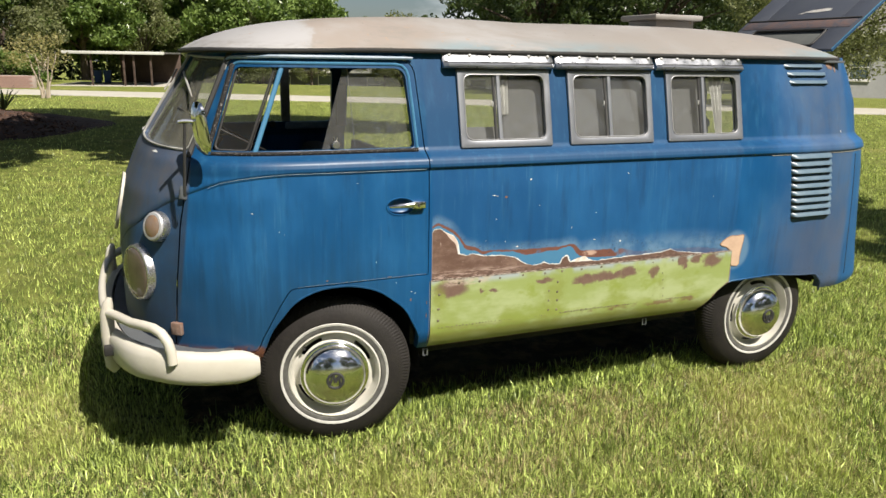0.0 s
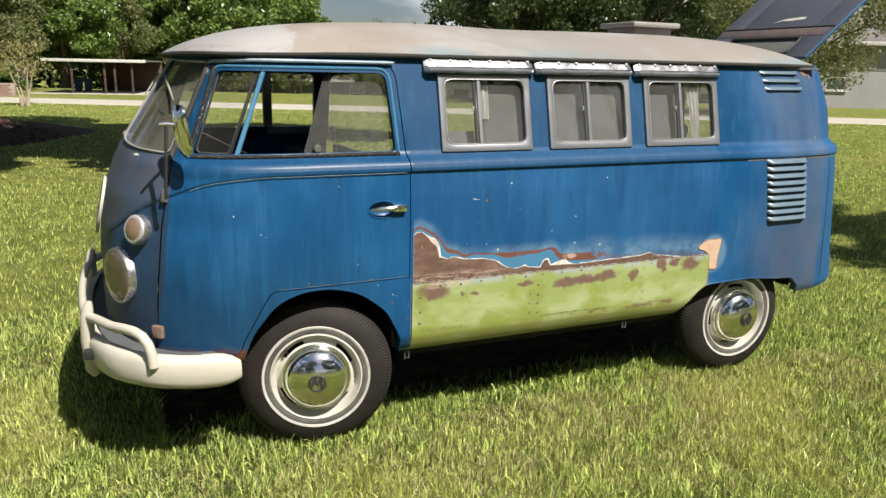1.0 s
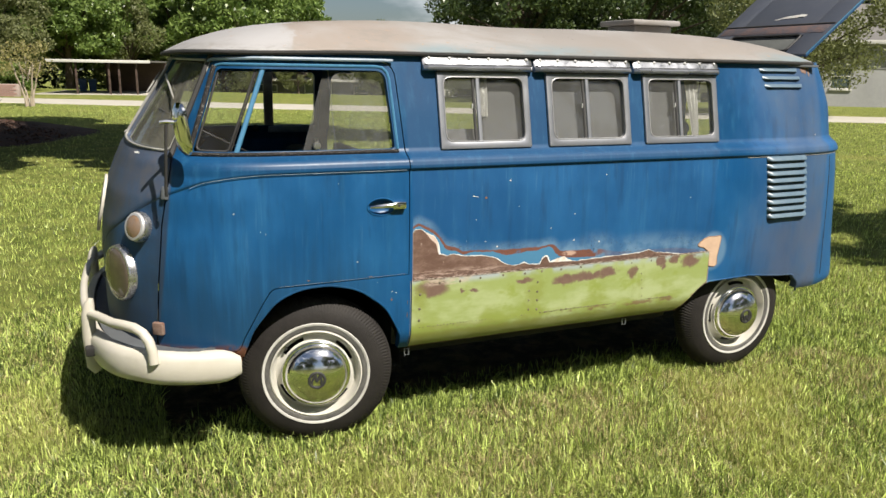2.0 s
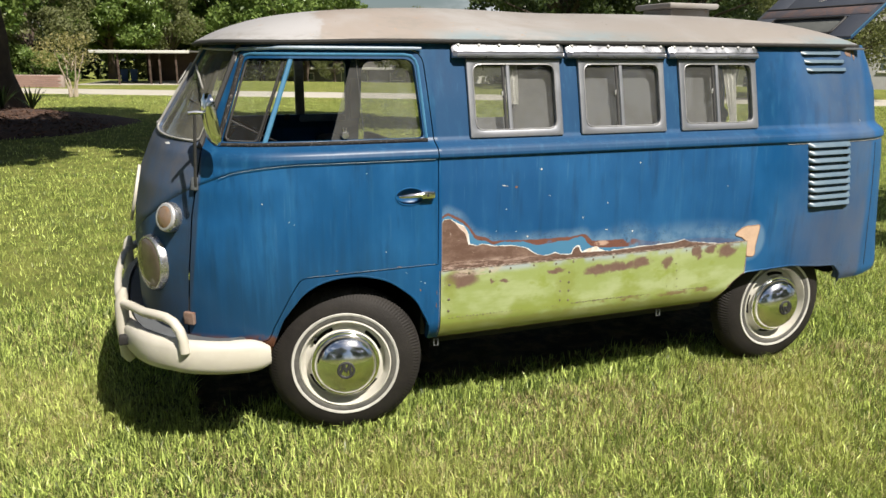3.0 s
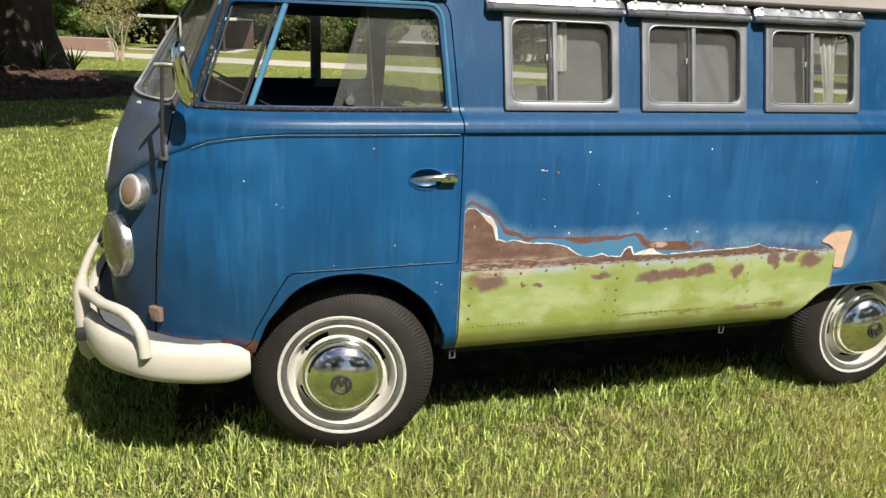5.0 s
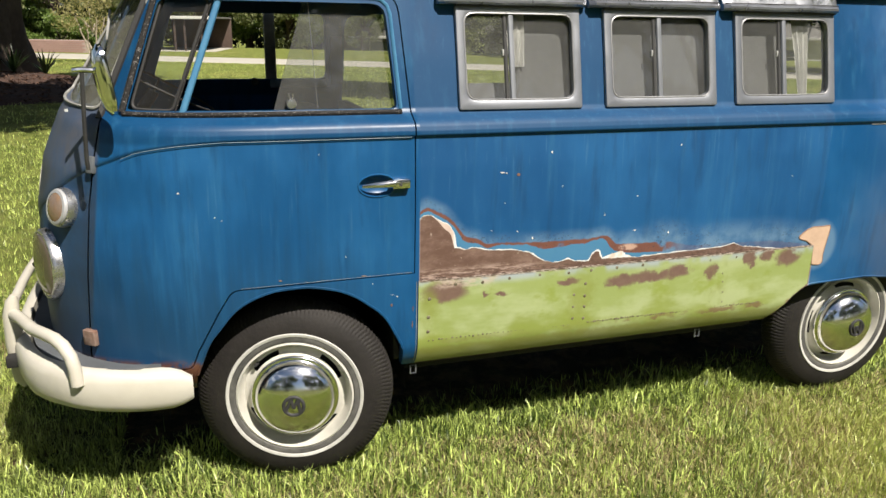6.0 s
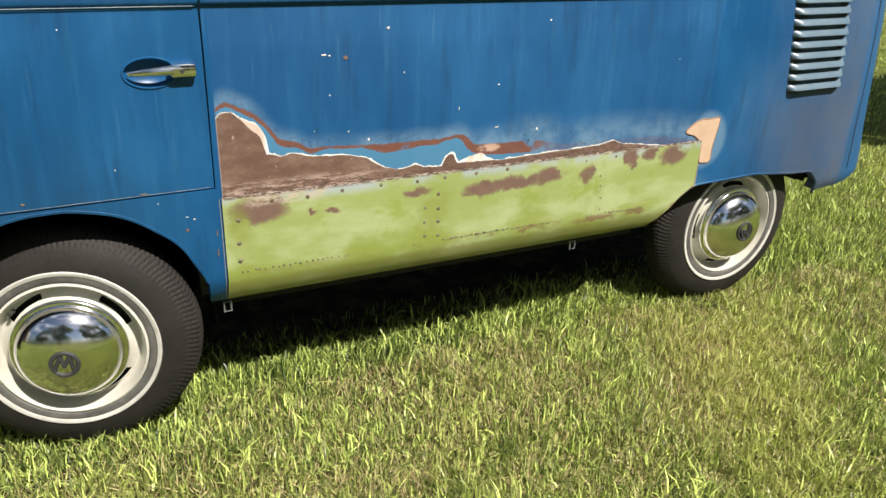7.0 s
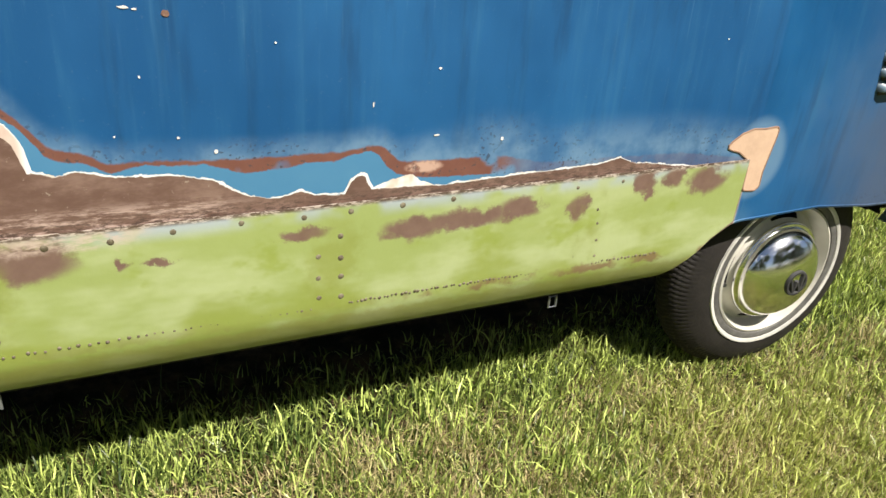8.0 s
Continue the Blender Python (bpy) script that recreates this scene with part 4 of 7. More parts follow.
# white line along the door's lower edge: wear, with its highlight painted in
worn = [(x, 0.7435 + 0.007 * (x + 0.15) / 0.56) for x in np.linspace(-0.15, 0.405, 24)]
part("worn_or_highlit_edge", tube(bmesh.new(), [on_side(x, z, -0.0005) for x, z in worn], 0.0008, 5), M_PALESEAL, door, "white edge line, worn paint and painted highlight")
part("worn_or_highlit_edge", tube(bmesh.new(), [on_side(0.4225, z, 0.0005) for z in np.linspace(0.41, 0.715, 16)], 0.0011, 5), M_PALESEAL, van, "chipped pale edge beside the door gap")

crease = lambda x: (float(np.interp(side_y(x, 1.19) - 0.012, V_Y, V_Z)) if x < 0 else 1.205) - 0.002
part("worn_or_highlit_edge", tube(bmesh.new(), [on_side(q, crease(q), 0.0066) for q in np.linspace(-0.47, 0.405, 60)], 0.0010, 5), M_PALEBLUE, door, "paint worn pale along the crease")

# ---- side windows ----
def flat_side(x, z, out=0.0):
    """The straight upper flank, carried down past the belt's curve."""
    return Vector((x, CY - (0.796 - 0.222 * (z - 1.30)) - out, z))


def frame_place(p, d):
    return flat_side(p[0], p[1], 0.014 - d)


for i, (x0, x1) in enumerate(WINS):
    outer = dense(win_poly(x0, x1, 0.0, 0.008), 0.03)
    cx, cz = (x0 + x1) / 2, (WIN_LO + WIN_HI) / 2 + 0.004
    hw, hh = (x1 - x0) / 2 - 0.028, (WIN_HI - WIN_LO) / 2 - 0.028

    def inward(p, hw=hw, hh=hh, cx=cx, cz=cz, r=0.034):
        """The point of the rounded inner outline nearest to an outer one."""
        u, v = p[0] - cx, p[1] - cz
        u2, v2 = max(-hw + r, min(hw - r, u)), max(-hh + r, min(hh - r, v))
        d = Vector((u - u2, v - v2))
        d = d.normalized() * r if d.length > 1e-6 else Vector((0, 0))
        return (cx + u2 + d.x, cz + v2 + d.y)

    inner = [inward(p) for p in outer]
    win = part("side_window", rolled_frame(outer, inner, frame_place, 0.030), M_ALU, van, "aluminium framed sliding side window", 50)
    part("inner_bead", tube(bmesh.new(), [flat_side(x, z, 0.0115) for x, z in inner], 0.0030, 6, True), M_THINBEAD, win, "pale bead round the glass")
    mid = cx + (-0.030, -0.006, -0.006)[i]
    part("mullion", tube(bmesh.new(), [flat_side(mid, z, 0.004) for z in np.linspace(WIN_LO + 0.03, WIN_HI - 0.03, 6)], 0.011, 8, flat=0.8), M_ALU, win, "dull metal mullion")
    part("mullion_edge", tube(bmesh.new(), [flat_side(mid - 0.02, z, 0.0) for z in np.linspace(WIN_LO + 0.03, WIN_HI - 0.03, 6)], 0.008, 6, flat=0.8), M_SEAL, win, "dark glass edge")
    for a, b, d in ((x0 + 0.03, mid, 0.002), (mid, x1 - 0.03, -0.006)):
        q = rounded([(a, WIN_LO + 0.025), (a, WIN_HI - 0.025), (b, WIN_HI - 0.025), (b, WIN_LO + 0.025)], 0.03)
        no_shadow(part("pane", pane_from(q, lambda p, t, d=d: flat_side(p[0], p[1], d - t)), M_SIDEGLASS, win, "dusty sliding pane", 0))
    part("pane_latch", boxed(mid - 0.034, mid - 0.028, side_y(mid, 1.46) - 0.008, side_y(mid, 1.46), 1.452, 1.474, 0.002), M_BEAD, win, "small latch")
    # rolled awning rail above
    rx0, rx1 = RAILS[i]
    prof = [(0.002, 1.677), (0.013, 1.676), (0.018, 1.671), (0.024, 1.645), (0.026, 1.640), (0.036, 1.637), (0.0415, 1.630), (0.040, 1.622), (0.030, 1.615), (0.002, 1.613)]
    bm = bmesh.new()
    rows = []
    for x in np.linspace(rx0, rx1, 30):
        e = 0.6 if x in (rx0, rx1) else 1.0
        wave = 0.0009 * math.sin(23 * x) + 0.0005 * math.sin(57 * x + 1.0)
        rows.append([bm.verts.new(on_side(x, z + (wave if 1.614 < z < 1.65 else 0.0), o * e + (wave if o > 0.01 else 0.0))) for o, z in prof])
    for A, B in zip(rows, rows[1:]):
        for k in range(len(prof) - 1):
            bm.faces.new((A[k], B[k], B[k + 1], A[k + 1]))
    bm.faces.new(rows[0]), bm.faces.new(rows[-1][::-1])
    rail = part("awning_rail", bm, M_RAIL, van, "bright aluminium rail over a side window", 30)
    for k in range(6):
        x = rx0 + 0.03 + (rx1 - rx0 - 0.06) * k / 5
        sc = lathe([(0.0, -0.006), (0.006, -0.004), (0.009, 0.0)], 12)
        part("screw", sc, M_BEAD, rail).location = on_side(x, 1.666, 0.020)
    part("rail_groove", tube(bmesh.new(), [on_side(x, 1.6405, 0.0262) for x in np.linspace(rx0 + 0.004, rx1 - 0.004, 8)], 0.0022, 6), M_SEAL, rail, "dark groove above the roll")
    # dark strip drawn as the shadow below the rail
    part("rail_shadow_strip", tube(bmesh.new(), [on_side(x, 1.612, 0.022) for x in np.linspace(x0, x1, 5)], 0.005, 6), M_SEAL, rail, "dark strip painted in for the shadow under the rail")

# fly screens behind the glass; the narrow strips stand in for the far wall
for a, b in ((0.80, 1.05), (1.10, 1.60), (1.64, 1.955)):
    part("screen_or_wall_strip", pane_from(rounded([(a, 1.27), (a, 1.60), (b, 1.60), (b, 1.27)], 0.02), lambda p, d: on_side(p[0], p[1], -0.045 - d)), M_SCREEN, van, "grey fly screen or wall strip behind the glass", 0)
part("screen_or_wall_strip", pane_from(rounded([(0.56, 1.27), (0.56, 1.36), (0.80, 1.36), (0.80, 1.27)], 0.01), lambda p, d: on_side(p[0], p[1], -0.06 - d)), M_SCREEN, van, "grey fly screen or wall strip behind the glass", 0)
# top strips added in place of the dark far inner wall
for a, b in ((0.56, 0.80), (1.955, 2.12)):
    part("screen_or_wall_strip", pane_from(rounded([(a, 1.578), (a, 1.625), (b, 1.625), (b, 1.578)], 0.006), lambda p, d: on_side(p[0], p[1], -0.06 - d)), M_SCREEN, van, "grey fly screen or wall strip behind the glass", 0)
M_CURTAIN = plain("white_curtain_cloth", (0.80, 0.79, 0.76), (0.70, 0.69, 0.66), 0.85, 0.0, 60, 0.2)
for top, foot, z0, z1 in (((0.772, 0.842), (0.784, 0.836), 1.585, 1.415), ((1.968, 2.046), (2.002, 2.034), 1.585, 1.295)):
    bm = bmesh.new()
    rows = []
    for v in np.linspace(0, 1, 8):
        a, b = top[0] + (foot[0] - top[0]) * v, top[1] + (foot[1] - top[1]) * v
        rows.append([bm.verts.new(on_side(a + (b - a) * u, z0 + (z1 - z0) * v, -0.030 - 0.005 * math.sin(u * 17.0 + v))) for u in np.linspace(0, 1, 14)])
    for A, B in zip(rows, rows[1:]):
        for k in range(13):
            bm.faces.new((A[k], B[k], B[k + 1], A[k + 1]))
    bmesh.ops.solidify(bm, geom=bm.faces[:], thickness=0.0015)
    part("curtain", bm, M_CURTAIN, van, "narrow fold of white curtain")
part("window_prop", tube(bmesh.new(), [(2.064, 0.150, 1.585), (2.040, 0.145, 1.36)], 0.004, 6), M_GREYTRIM, van, "thin folding window prop")

def on_nose(y, z, out=0.0):
    return Vector((front_x(y, z), y, z)) + front_normal(y, z) * out


# ---- louvres ----
def louvre(x0, x1, z, h, out):
    bm = bmesh.new()
    prof = [(0.0, h * 0.55), (out * 0.45, h * 0.35), (out * 0.85, h * 0.0), (out, -h * 0.35), (out * 0.8, -h * 0.45), (0.0, -h * 0.1)]
    xs = (x0, x0 + 0.012, x0 + 0.03, x1 - 0.03, x1 - 0.012, x1)
    es = (0.02, 0.7, 1, 1, 0.7, 0.02)
    rows = [[bm.verts.new(on_side(x, z + dz, o * e + 0.0005)) for o, dz in prof] for x, e in zip(xs, es)]
    for A, B in zip(rows, rows[1:]):
        for k in range(len(prof)):
            bm.faces.new((A[k], B[k], B[(k + 1) % len(prof)], A[(k + 1) % len(prof)]))
    bm.faces.new(rows[0]), bm.faces.new(rows[-1][::-1])
    return bm


for k in range(9):
    z = 1.186 - 0.0384 * k
    xa = 2.432 + 0.0045 * k
    lv = part("air_louvre", louvre(xa, xa + 0.295, z, 0.026, 0.024), M_LOUVRE, van, "pressed blue air louvre", 50)
    # dark plate stands in for the shaded opening under the hood
    part("slot", pane_from([(xa + 0.006, z - 0.004), (xa + 0.289, z - 0.004), (xa + 0.283, z - 0.0225), (xa + 0.012, z - 0.0225)], lambda p, d: on_side(p[0], p[1], 0.0015 - d), 0.001), M_SEAL, lv, "dark slot")
for k in range(3):
    z, xa = 1.644 - 0.0415 * k, (2.447, 2.467, 2.479)[k]
    lv = part("air_louvre", louvre(xa, xa + 0.288, z, 0.018, 0.016), M_LOUVRE, van, "slim pressed air louvre", 50)
    part("slot", pane_from([(xa + 0.01, z - 0.004), (xa + 0.278, z - 0.004), (xa + 0.273, z - 0.0125), (xa + 0.015, z - 0.0125)], lambda p, d: on_side(p[0], p[1], 0.0015 - d), 0.001), M_SEAL, lv, "dark slot")

# ---- riveted green repair panel ----
def panel_low(x):
    return float(np.interp(x, (1.925, 1.965, 2.03, 2.092), (0.401, 0.440, 0.508, 0.552)))


bm = bmesh.new()
rows = []
for x in np.concatenate([np.linspace(0.428, 1.92, 50), np.linspace(1.93, 2.092, 14)]):
    lo = panel_low(x)
    rows.append([bm.verts.new(on_side(x, lo + (0.7185 - lo) * v, 0.0035 + 0.0015 * math.sin(9 * x) * math.sin(math.pi * v))) for v in np.linspace(0, 1, 22)])
for A, B in zip(rows, rows[1:]):
    for k in range(21):
        bm.faces.new((A[k], B[k], B[k + 1], A[k + 1]))
bmesh.ops.recalc_face_normals(bm, faces=bm.faces)
bmesh.ops.solidify(bm, geom=bm.faces[:], thickness=0.002)
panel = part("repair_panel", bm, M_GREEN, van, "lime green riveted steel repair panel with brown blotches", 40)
rnd = random.Random(4)


def rivet_at(bm, x, z, r, out, h=0.0017):
    c = on_side(x, z, out)
    top = bm.verts.new(c + Vector((0, -h, 0)))
    ring = [bm.verts.new(on_side(x + r * math.cos(a), z + r * math.sin(a), out)) for a in np.linspace(0, 2 * math.pi, 8, endpoint=False)]
    mid = [bm.verts.new(on_side(x + 0.7 * r * math.cos(a), z + 0.7 * r * math.sin(a), out + 0.8 * h)) for a in np.linspace(0, 2 * math.pi, 8, endpoint=False)]
    for k in range(8):
        bm.faces.new((ring[k], ring[(k + 1) % 8], mid[(k + 1) % 8], mid[k]))
        bm.faces.new((mid[k], mid[(k + 1) % 8], top))


BIG = [(0.467, 0.649), (0.465, 0.582), (0.464, 0.528), (1.064, 0.649), (1.065, 0.601), (1.020, 0.610), (1.020, 0.562), (1.066, 0.559), (1.022, 0.516), (1.067, 0.512),
       (1.664, 0.635), (1.670, 0.600), (1.676, 0.556), (1.680, 0.514), (1.619, 0.521), (1.62, 0.575), (0.560, 0.694), (0.660, 0.692), (0.761, 0.698), (0.878, 0.700),
       (0.993, 0.697), (1.084, 0.699), (1.19, 0.700), (1.30, 0.701), (1.60, 0.695), (1.72, 0.698)]
for x, z in BIG:
    b = bmesh.new()
    rivet_at(b, x, z, 0.0065 if x < 1.5 else 0.005, 0.0052)
    part("rivet", b, M_RIVET, panel)
b = bmesh.new()
for x0, x1, n in ((0.47, 1.007, 34), (1.084, 1.631, 58), (1.676, 1.86, 18)):
    for k in range(n):
        x = x0 + (x1 - x0) * (k + rnd.uniform(-0.25, 0.25)) / (n - 1)
        rivet_at(b, x, 0.495 - 0.004 * (x - x0) + rnd.uniform(-0.002, 0.002), rnd.uniform(0.0024, 0.0042), 0.0053, 0.0014)
tagged(part("small_rivets", b, M_RIVET, panel, "row of small dark rivets along the sill"), kind="stuff")

# bare filler at the panel's rear end
PEACH = rounded([(2.004, 0.752), (2.051, 0.784), (2.084, 0.794), (2.120, 0.792), (2.166, 0.796), (2.164, 0.768), (2.156, 0.719), (2.150, 0.679), (2.152, 0.640), (2.140, 0.630), (2.098, 0.634), (2.094, 0.712), (2.055, 0.738)], 0.012, 3)
part("filler_patch", pane_from(PEACH, lambda p, d: on_side(p[0], p[1], 0.0022 - d), 0.0015), M_PEACH, van, "bare peach body filler patch", 0)
part("filler_edge", tube(bmesh.new(), [on_side(x, z, 0.001) for x, z in dense(PEACH, 0.02)], 0.0024, 5, True), M_RUSTEDGE, van, "brown feathered edge")

# paint chips
for x, z, a, b2 in ((0.904, 1.138, 0.007, 0.0065), (1.421, 1.145, 0.0055, 0.005), (1.252, 0.966, 0.005, 0.004), (0.722, 1.075, 0.014, 0.0035), (0.737, 1.072, 0.006, 0.003), (0.950, 1.018, 0.0035, 0.003),
                    (0.784, 0.866, 0.004, 0.004), (0.843, 0.838, 0.006, 0.006), (0.182, 0.822, 0.003, 0.008), (0.106, 1.157, 0.004, 0.005), (1.398, 0.820, 0.007, 0.007), (1.254, 0.838, 0.010, 0.003),
                    (0.687, 0.875, 0.003, 0.003), (0.734, 0.969, 0.003, 0.004), (1.124, 0.905, 0.002, 0.010), (1.937, 1.007, 0.004, 0.003),
                    (-0.315, 1.054, 0.006, 0.006), (-0.216, 0.977, 0.005, 0.004), (-0.196, 0.966, 0.004, 0.003), (0.355, 0.668, 0.010, 0.004), (0.338, 0.676, 0.012, 0.002), (0.270, 0.722, 0.004, 0.003), (2.86, 1.30, 0.004, 0.012)):
    poly = [(x + a * math.cos(t) * rnd.uniform(0.5, 0.95) * (0.75 if x > 0.42 else 0.5), z + b2 * math.sin(t) * rnd.uniform(0.5, 0.95) * (0.75 if x > 0.42 else 0.55)) for t in np.linspace(0, 2 * math.pi, 9, endpoint=False)]
    part("paint_chip", pane_from(poly, lambda p, d: on_side(p[0], p[1], 0.0015 - d), 0.001), M_CHIP, van if x > 0.42 else door, "", 0)
for x, z, a, b2 in ((0.782, 1.066, 0.006, 0.006), (0.335, 0.640, 0.0035, 0.005), (0.408, 0.560, 0.002, 0.012), (0.410, 0.620, 0.0015, 0.010), (2.80, 1.655, 0.030, 0.030), (2.845, 1.640, 0.010, 0.03), (-0.03, 0.76, 0.006, 0.002), (0.24, 0.752, 0.009, 0.002)):
    poly = [(x + a * math.cos(t) * rnd.uniform(0.7, 1.2), min(1.664, z + b2 * math.sin(t) * rnd.uniform(0.7, 1.2))) for t in np.linspace(0, 2 * math.pi, 11, endpoint=False)]
    part("rust_chip", pane_from(poly, lambda p, d: on_side(p[0], p[1], 0.0015 - d), 0.001), M_RUST, van, "", 0)
chip = [(0.40 + dy, 1.262 + dz) for dy, dz in ((-0.035, 0.004), (-0.01, 0.010), (0.02, 0.004), (0.034, -0.008), (0.0, -0.004), (-0.02, -0.012))]
part("paint_chip", pane_from(chip, lambda p, d: on_nose(p[0], p[1], 0.0015 - d), 0.001), M_CHIP, van, "", 0)
part("worn_or_highlit_edge", tube(bmesh.new(), [on_side(x, 1.1965, 0.0015) for x in np.linspace(2.30, 3.05, 14)], 0.0016, 5), M_PALESEAL, van, "thin pale line under the belt")
# seam down the tail quarter
part("tail_seam", tube(bmesh.new(), [on_side(2.98 - 0.02 * t, 0.50 + 0.68 * t, 0.0) for t in np.linspace(0, 1, 12)], 0.0022, 5), M_SEAL, van, "thin panel seam")
part("arch_lip", tube(bmesh.new(), [on_side(x, z, -0.004) for x, z in ARCH_F[3:-3]], 0.006, 6), M_BLUE, van, "rolled wheel arch lip")
part("arch_lip", tube(bmesh.new(), [on_side(x, z, -0.004) for x, z in ARCH_R[4:-4]], 0.006, 6), M_BLUE, van, "rolled wheel arch lip")

# ---- lamps and nose ----
def facing(y, z, out=0.0, turn=None):
    n = turn or front_normal(y, z)
    return Matrix.Translation(on_nose(y, z, out)) @ n.to_track_quat("Z", "Y").to_matrix().to_4x4()


def lamp(name, label, y, z, r, lens_mat, deep, group):
    hl = new(name)
    hl.parent = van
    hl.matrix_world = facing(y, z)
    tagged(hl, label)
    bez = part("bezel", lathe([(r * 1.0, -0.035), (r * 1.12, -0.02), (r * 1.11, deep * 0.35), (r * 1.06, deep * 0.62), (r * 1.0, deep * 0.66), (r * 0.98, deep * 0.4)], 48, "z"), M_BEZEL, hl, "dull chrome bezel")
    prof = [(r * 0.99 * math.sin(t), deep * 0.55 + deep * 0.55 * math.cos(t)) for t in np.linspace(0, math.pi / 2, 10)]
    part("lens", lathe(prof, 40, "z"), lens_mat, hl, "yellowed glass lens")
    if r < 0.08:
        part("lens_ring", lathe([(r * 1.0, deep * 0.5), (r * 1.03, deep * 0.72), (r * 0.95, deep * 0.86), (r * 0.80, deep * 0.90), (r * 0.78, deep * 0.6)], 40, "z"), M_RING, hl, "ridged grey ring round the lens")
    return hl


for s in (1, -1):
    yy = lambda y: CY - s * (CY - y)
    lamp("headlight", "round headlight with yellowed glass and chrome bezel", yy(0.318), 0.780, 0.106, M_LENS, 0.030, "")
    lamp("indicator", "round faded amber front indicator", yy(0.222), 0.985, 0.056, M_AMBER, 0.040, "")
ring = new("nose_emblem")
ring.parent = van
ring.matrix_world = facing(CY, 0.985, 0.006)
tagged(ring, "large round white ring badge on the nose")
part("ring", lathe([(0.132, 0.0), (0.135, 0.012), (0.120, 0.014), (0.116, 0.0)], 56, "z", True), M_CREAM, ring, "white ring")
for a in (60, 120):
    b = boxed(-0.112, 0.112, -0.009, 0.009, 0.0, 0.010, 0.003)
    bmesh.ops.rotate(b, verts=b.verts, cent=(0, 0, 0), matrix=Matrix.Rotation(radians(a), 3, "Z"))
    part("bar", b, M_CREAM, ring)

# ---- front bumper ----
bump = new("front_bumper")
bump.parent = van
tagged(bump, "cream painted wraparound front bumper with tubular guards")


def bumper_point(t, out=0.0):
    """Along the blade: t from 0 at the near end to 1 at the middle of the nose."""
    keys = ((-0.318, -0.015), (-0.50, -0.030), (-0.66, 0.010), (-0.79, 0.130), (-0.865, 0.33), (-0.895, 0.58), (-0.905, 0.86))
    ts = np.linspace(0, 1, len(keys))
    x = np.interp(t, ts, [k[0] for k in keys])
    y = np.interp(t, ts, [k[1] for k in keys])
    return x, y


bm = bmesh.new()
N = 72
pts = []
for k in range(N + 1):
    u = k / N * 2
    x, y = bumper_point(min(u, 2 - u))
    pts.append(Vector((x, y if u <= 1 else 2 * CY - y, 0)))
for _ in range(6):
    pts = [pts[0]] + [(pts[i - 1] + 2 * pts[i] + pts[i + 1]) / 4 for i in range(1, N)] + [pts[-1]]
prof = [(-0.030, 0.068), (-0.008, 0.070), (0.008, 0.060), (0.018, 0.036), (0.020, 0.0), (0.018, -0.032), (0.008, -0.058), (-0.008, -0.068), (-0.030, -0.066), (-0.034, 0.0)]
rows = []
for k, p in enumerate(pts):
    d = (pts[min(N, k + 1)] - pts[max(0, k - 1)]).normalized()
    nrm = Vector((d.y, -d.x, 0))
    nrm = nrm if nrm.dot(p - Vector((0.2, CY, 0))) > 0 else -nrm
    end = min(k, N - k)
    f = (0.55, 0.82, 0.95, 1.0)[min(3, end)]
    zc = 0.432 + 0.028 * min(1.0, end / 14)
    rows.append([bm.verts.new(p + nrm * o * f + Vector((0, 0, zc + h * f))) for o, h in prof])
for A, B in zip(rows, rows[1:]):
    for k in range(len(prof)):
        bm.faces.new((A[k], B[k], B[(k + 1) % len(prof)], A[(k + 1) % len(prof)]))
bm.faces.new(rows[0]), bm.faces.new(rows[-1][::-1])
part("blade", bm, M_CREAM, bump, "cream bumper blade", 50)
# grey apron that closes the gap between the blade and the nose
bm = bmesh.new()
rows = []
for k in range(6, N - 5, 2):
    p = pts[k]
    back = Vector((p.x * 0.80 + 0.02, CY + (p.y - CY) * 0.90, 0))
    rows.append([bm.verts.new(q + Vector((0, 0, z))) for q, z in ((p.lerp(back, 0.20), 0.518), (p.lerp(back, 0.55), 0.512), (back, 0.490), (back, 0.400), (p.lerp(back, 0.60), 0.410), (p.lerp(back, 0.20), 0.430))])
for A, B in zip(rows, rows[1:]):
    for k in range(6):
        bm.faces.new((A[k], B[k], B[(k + 1) % 6], A[(k + 1) % 6]))
bm.faces.new(rows[0]), bm.faces.new(rows[-1][::-1])
part("apron", bm, M_GREYTRIM, bump, "worn grey apron behind the blade", 50)
for side in (1, -1):
    yy = lambda y: CY - side * (CY - y)
    b = bmesh.new()
    tube(b, [(-0.862, yy(0.36), 0.345), (-0.876, yy(0.36), 0.37), (-0.882, yy(0.36), 0.50), (-0.880, yy(0.36), 0.60), (-0.872, yy(0.36), 0.645), (-0.864, yy(0.36), 0.668)], [0.017, 0.027, 0.029, 0.027, 0.021, 0.010], 12, flat=0.9)
    part("guard_post", b, M_CREAM, bump, "upright cream guard post")
    bow = [(-0.876, yy(0.36), 0.604), (-0.842, yy(0.30), 0.606), (-0.786, yy(0.18), 0.609), (-0.742, yy(0.11), 0.616), (-0.706, yy(0.058), 0.617), (-0.680, yy(0.028), 0.604), (-0.660, yy(0.008), 0.574), (-0.650, yy(-0.004), 0.535), (-0.647, yy(-0.010), 0.485)]
    part("guard_bow", tube(bmesh.new(), bow, 0.0195, 14), M_CREAM, bump, "curved cream guard tube")
rail = [(-0.880, 0.36, 0.600), (-0.896, 0.50, 0.603), (-0.905, 0.70, 0.604), (-0.908, 0.86, 0.604), (-0.905, 1.02, 0.604), (-0.896, 1.22, 0.603), (-0.880, 1.36, 0.600)]
part("guard_rail", tube(bmesh.new(), rail, 0.0165, 12), M_CREAM, bump, "cream guard rail between the posts")
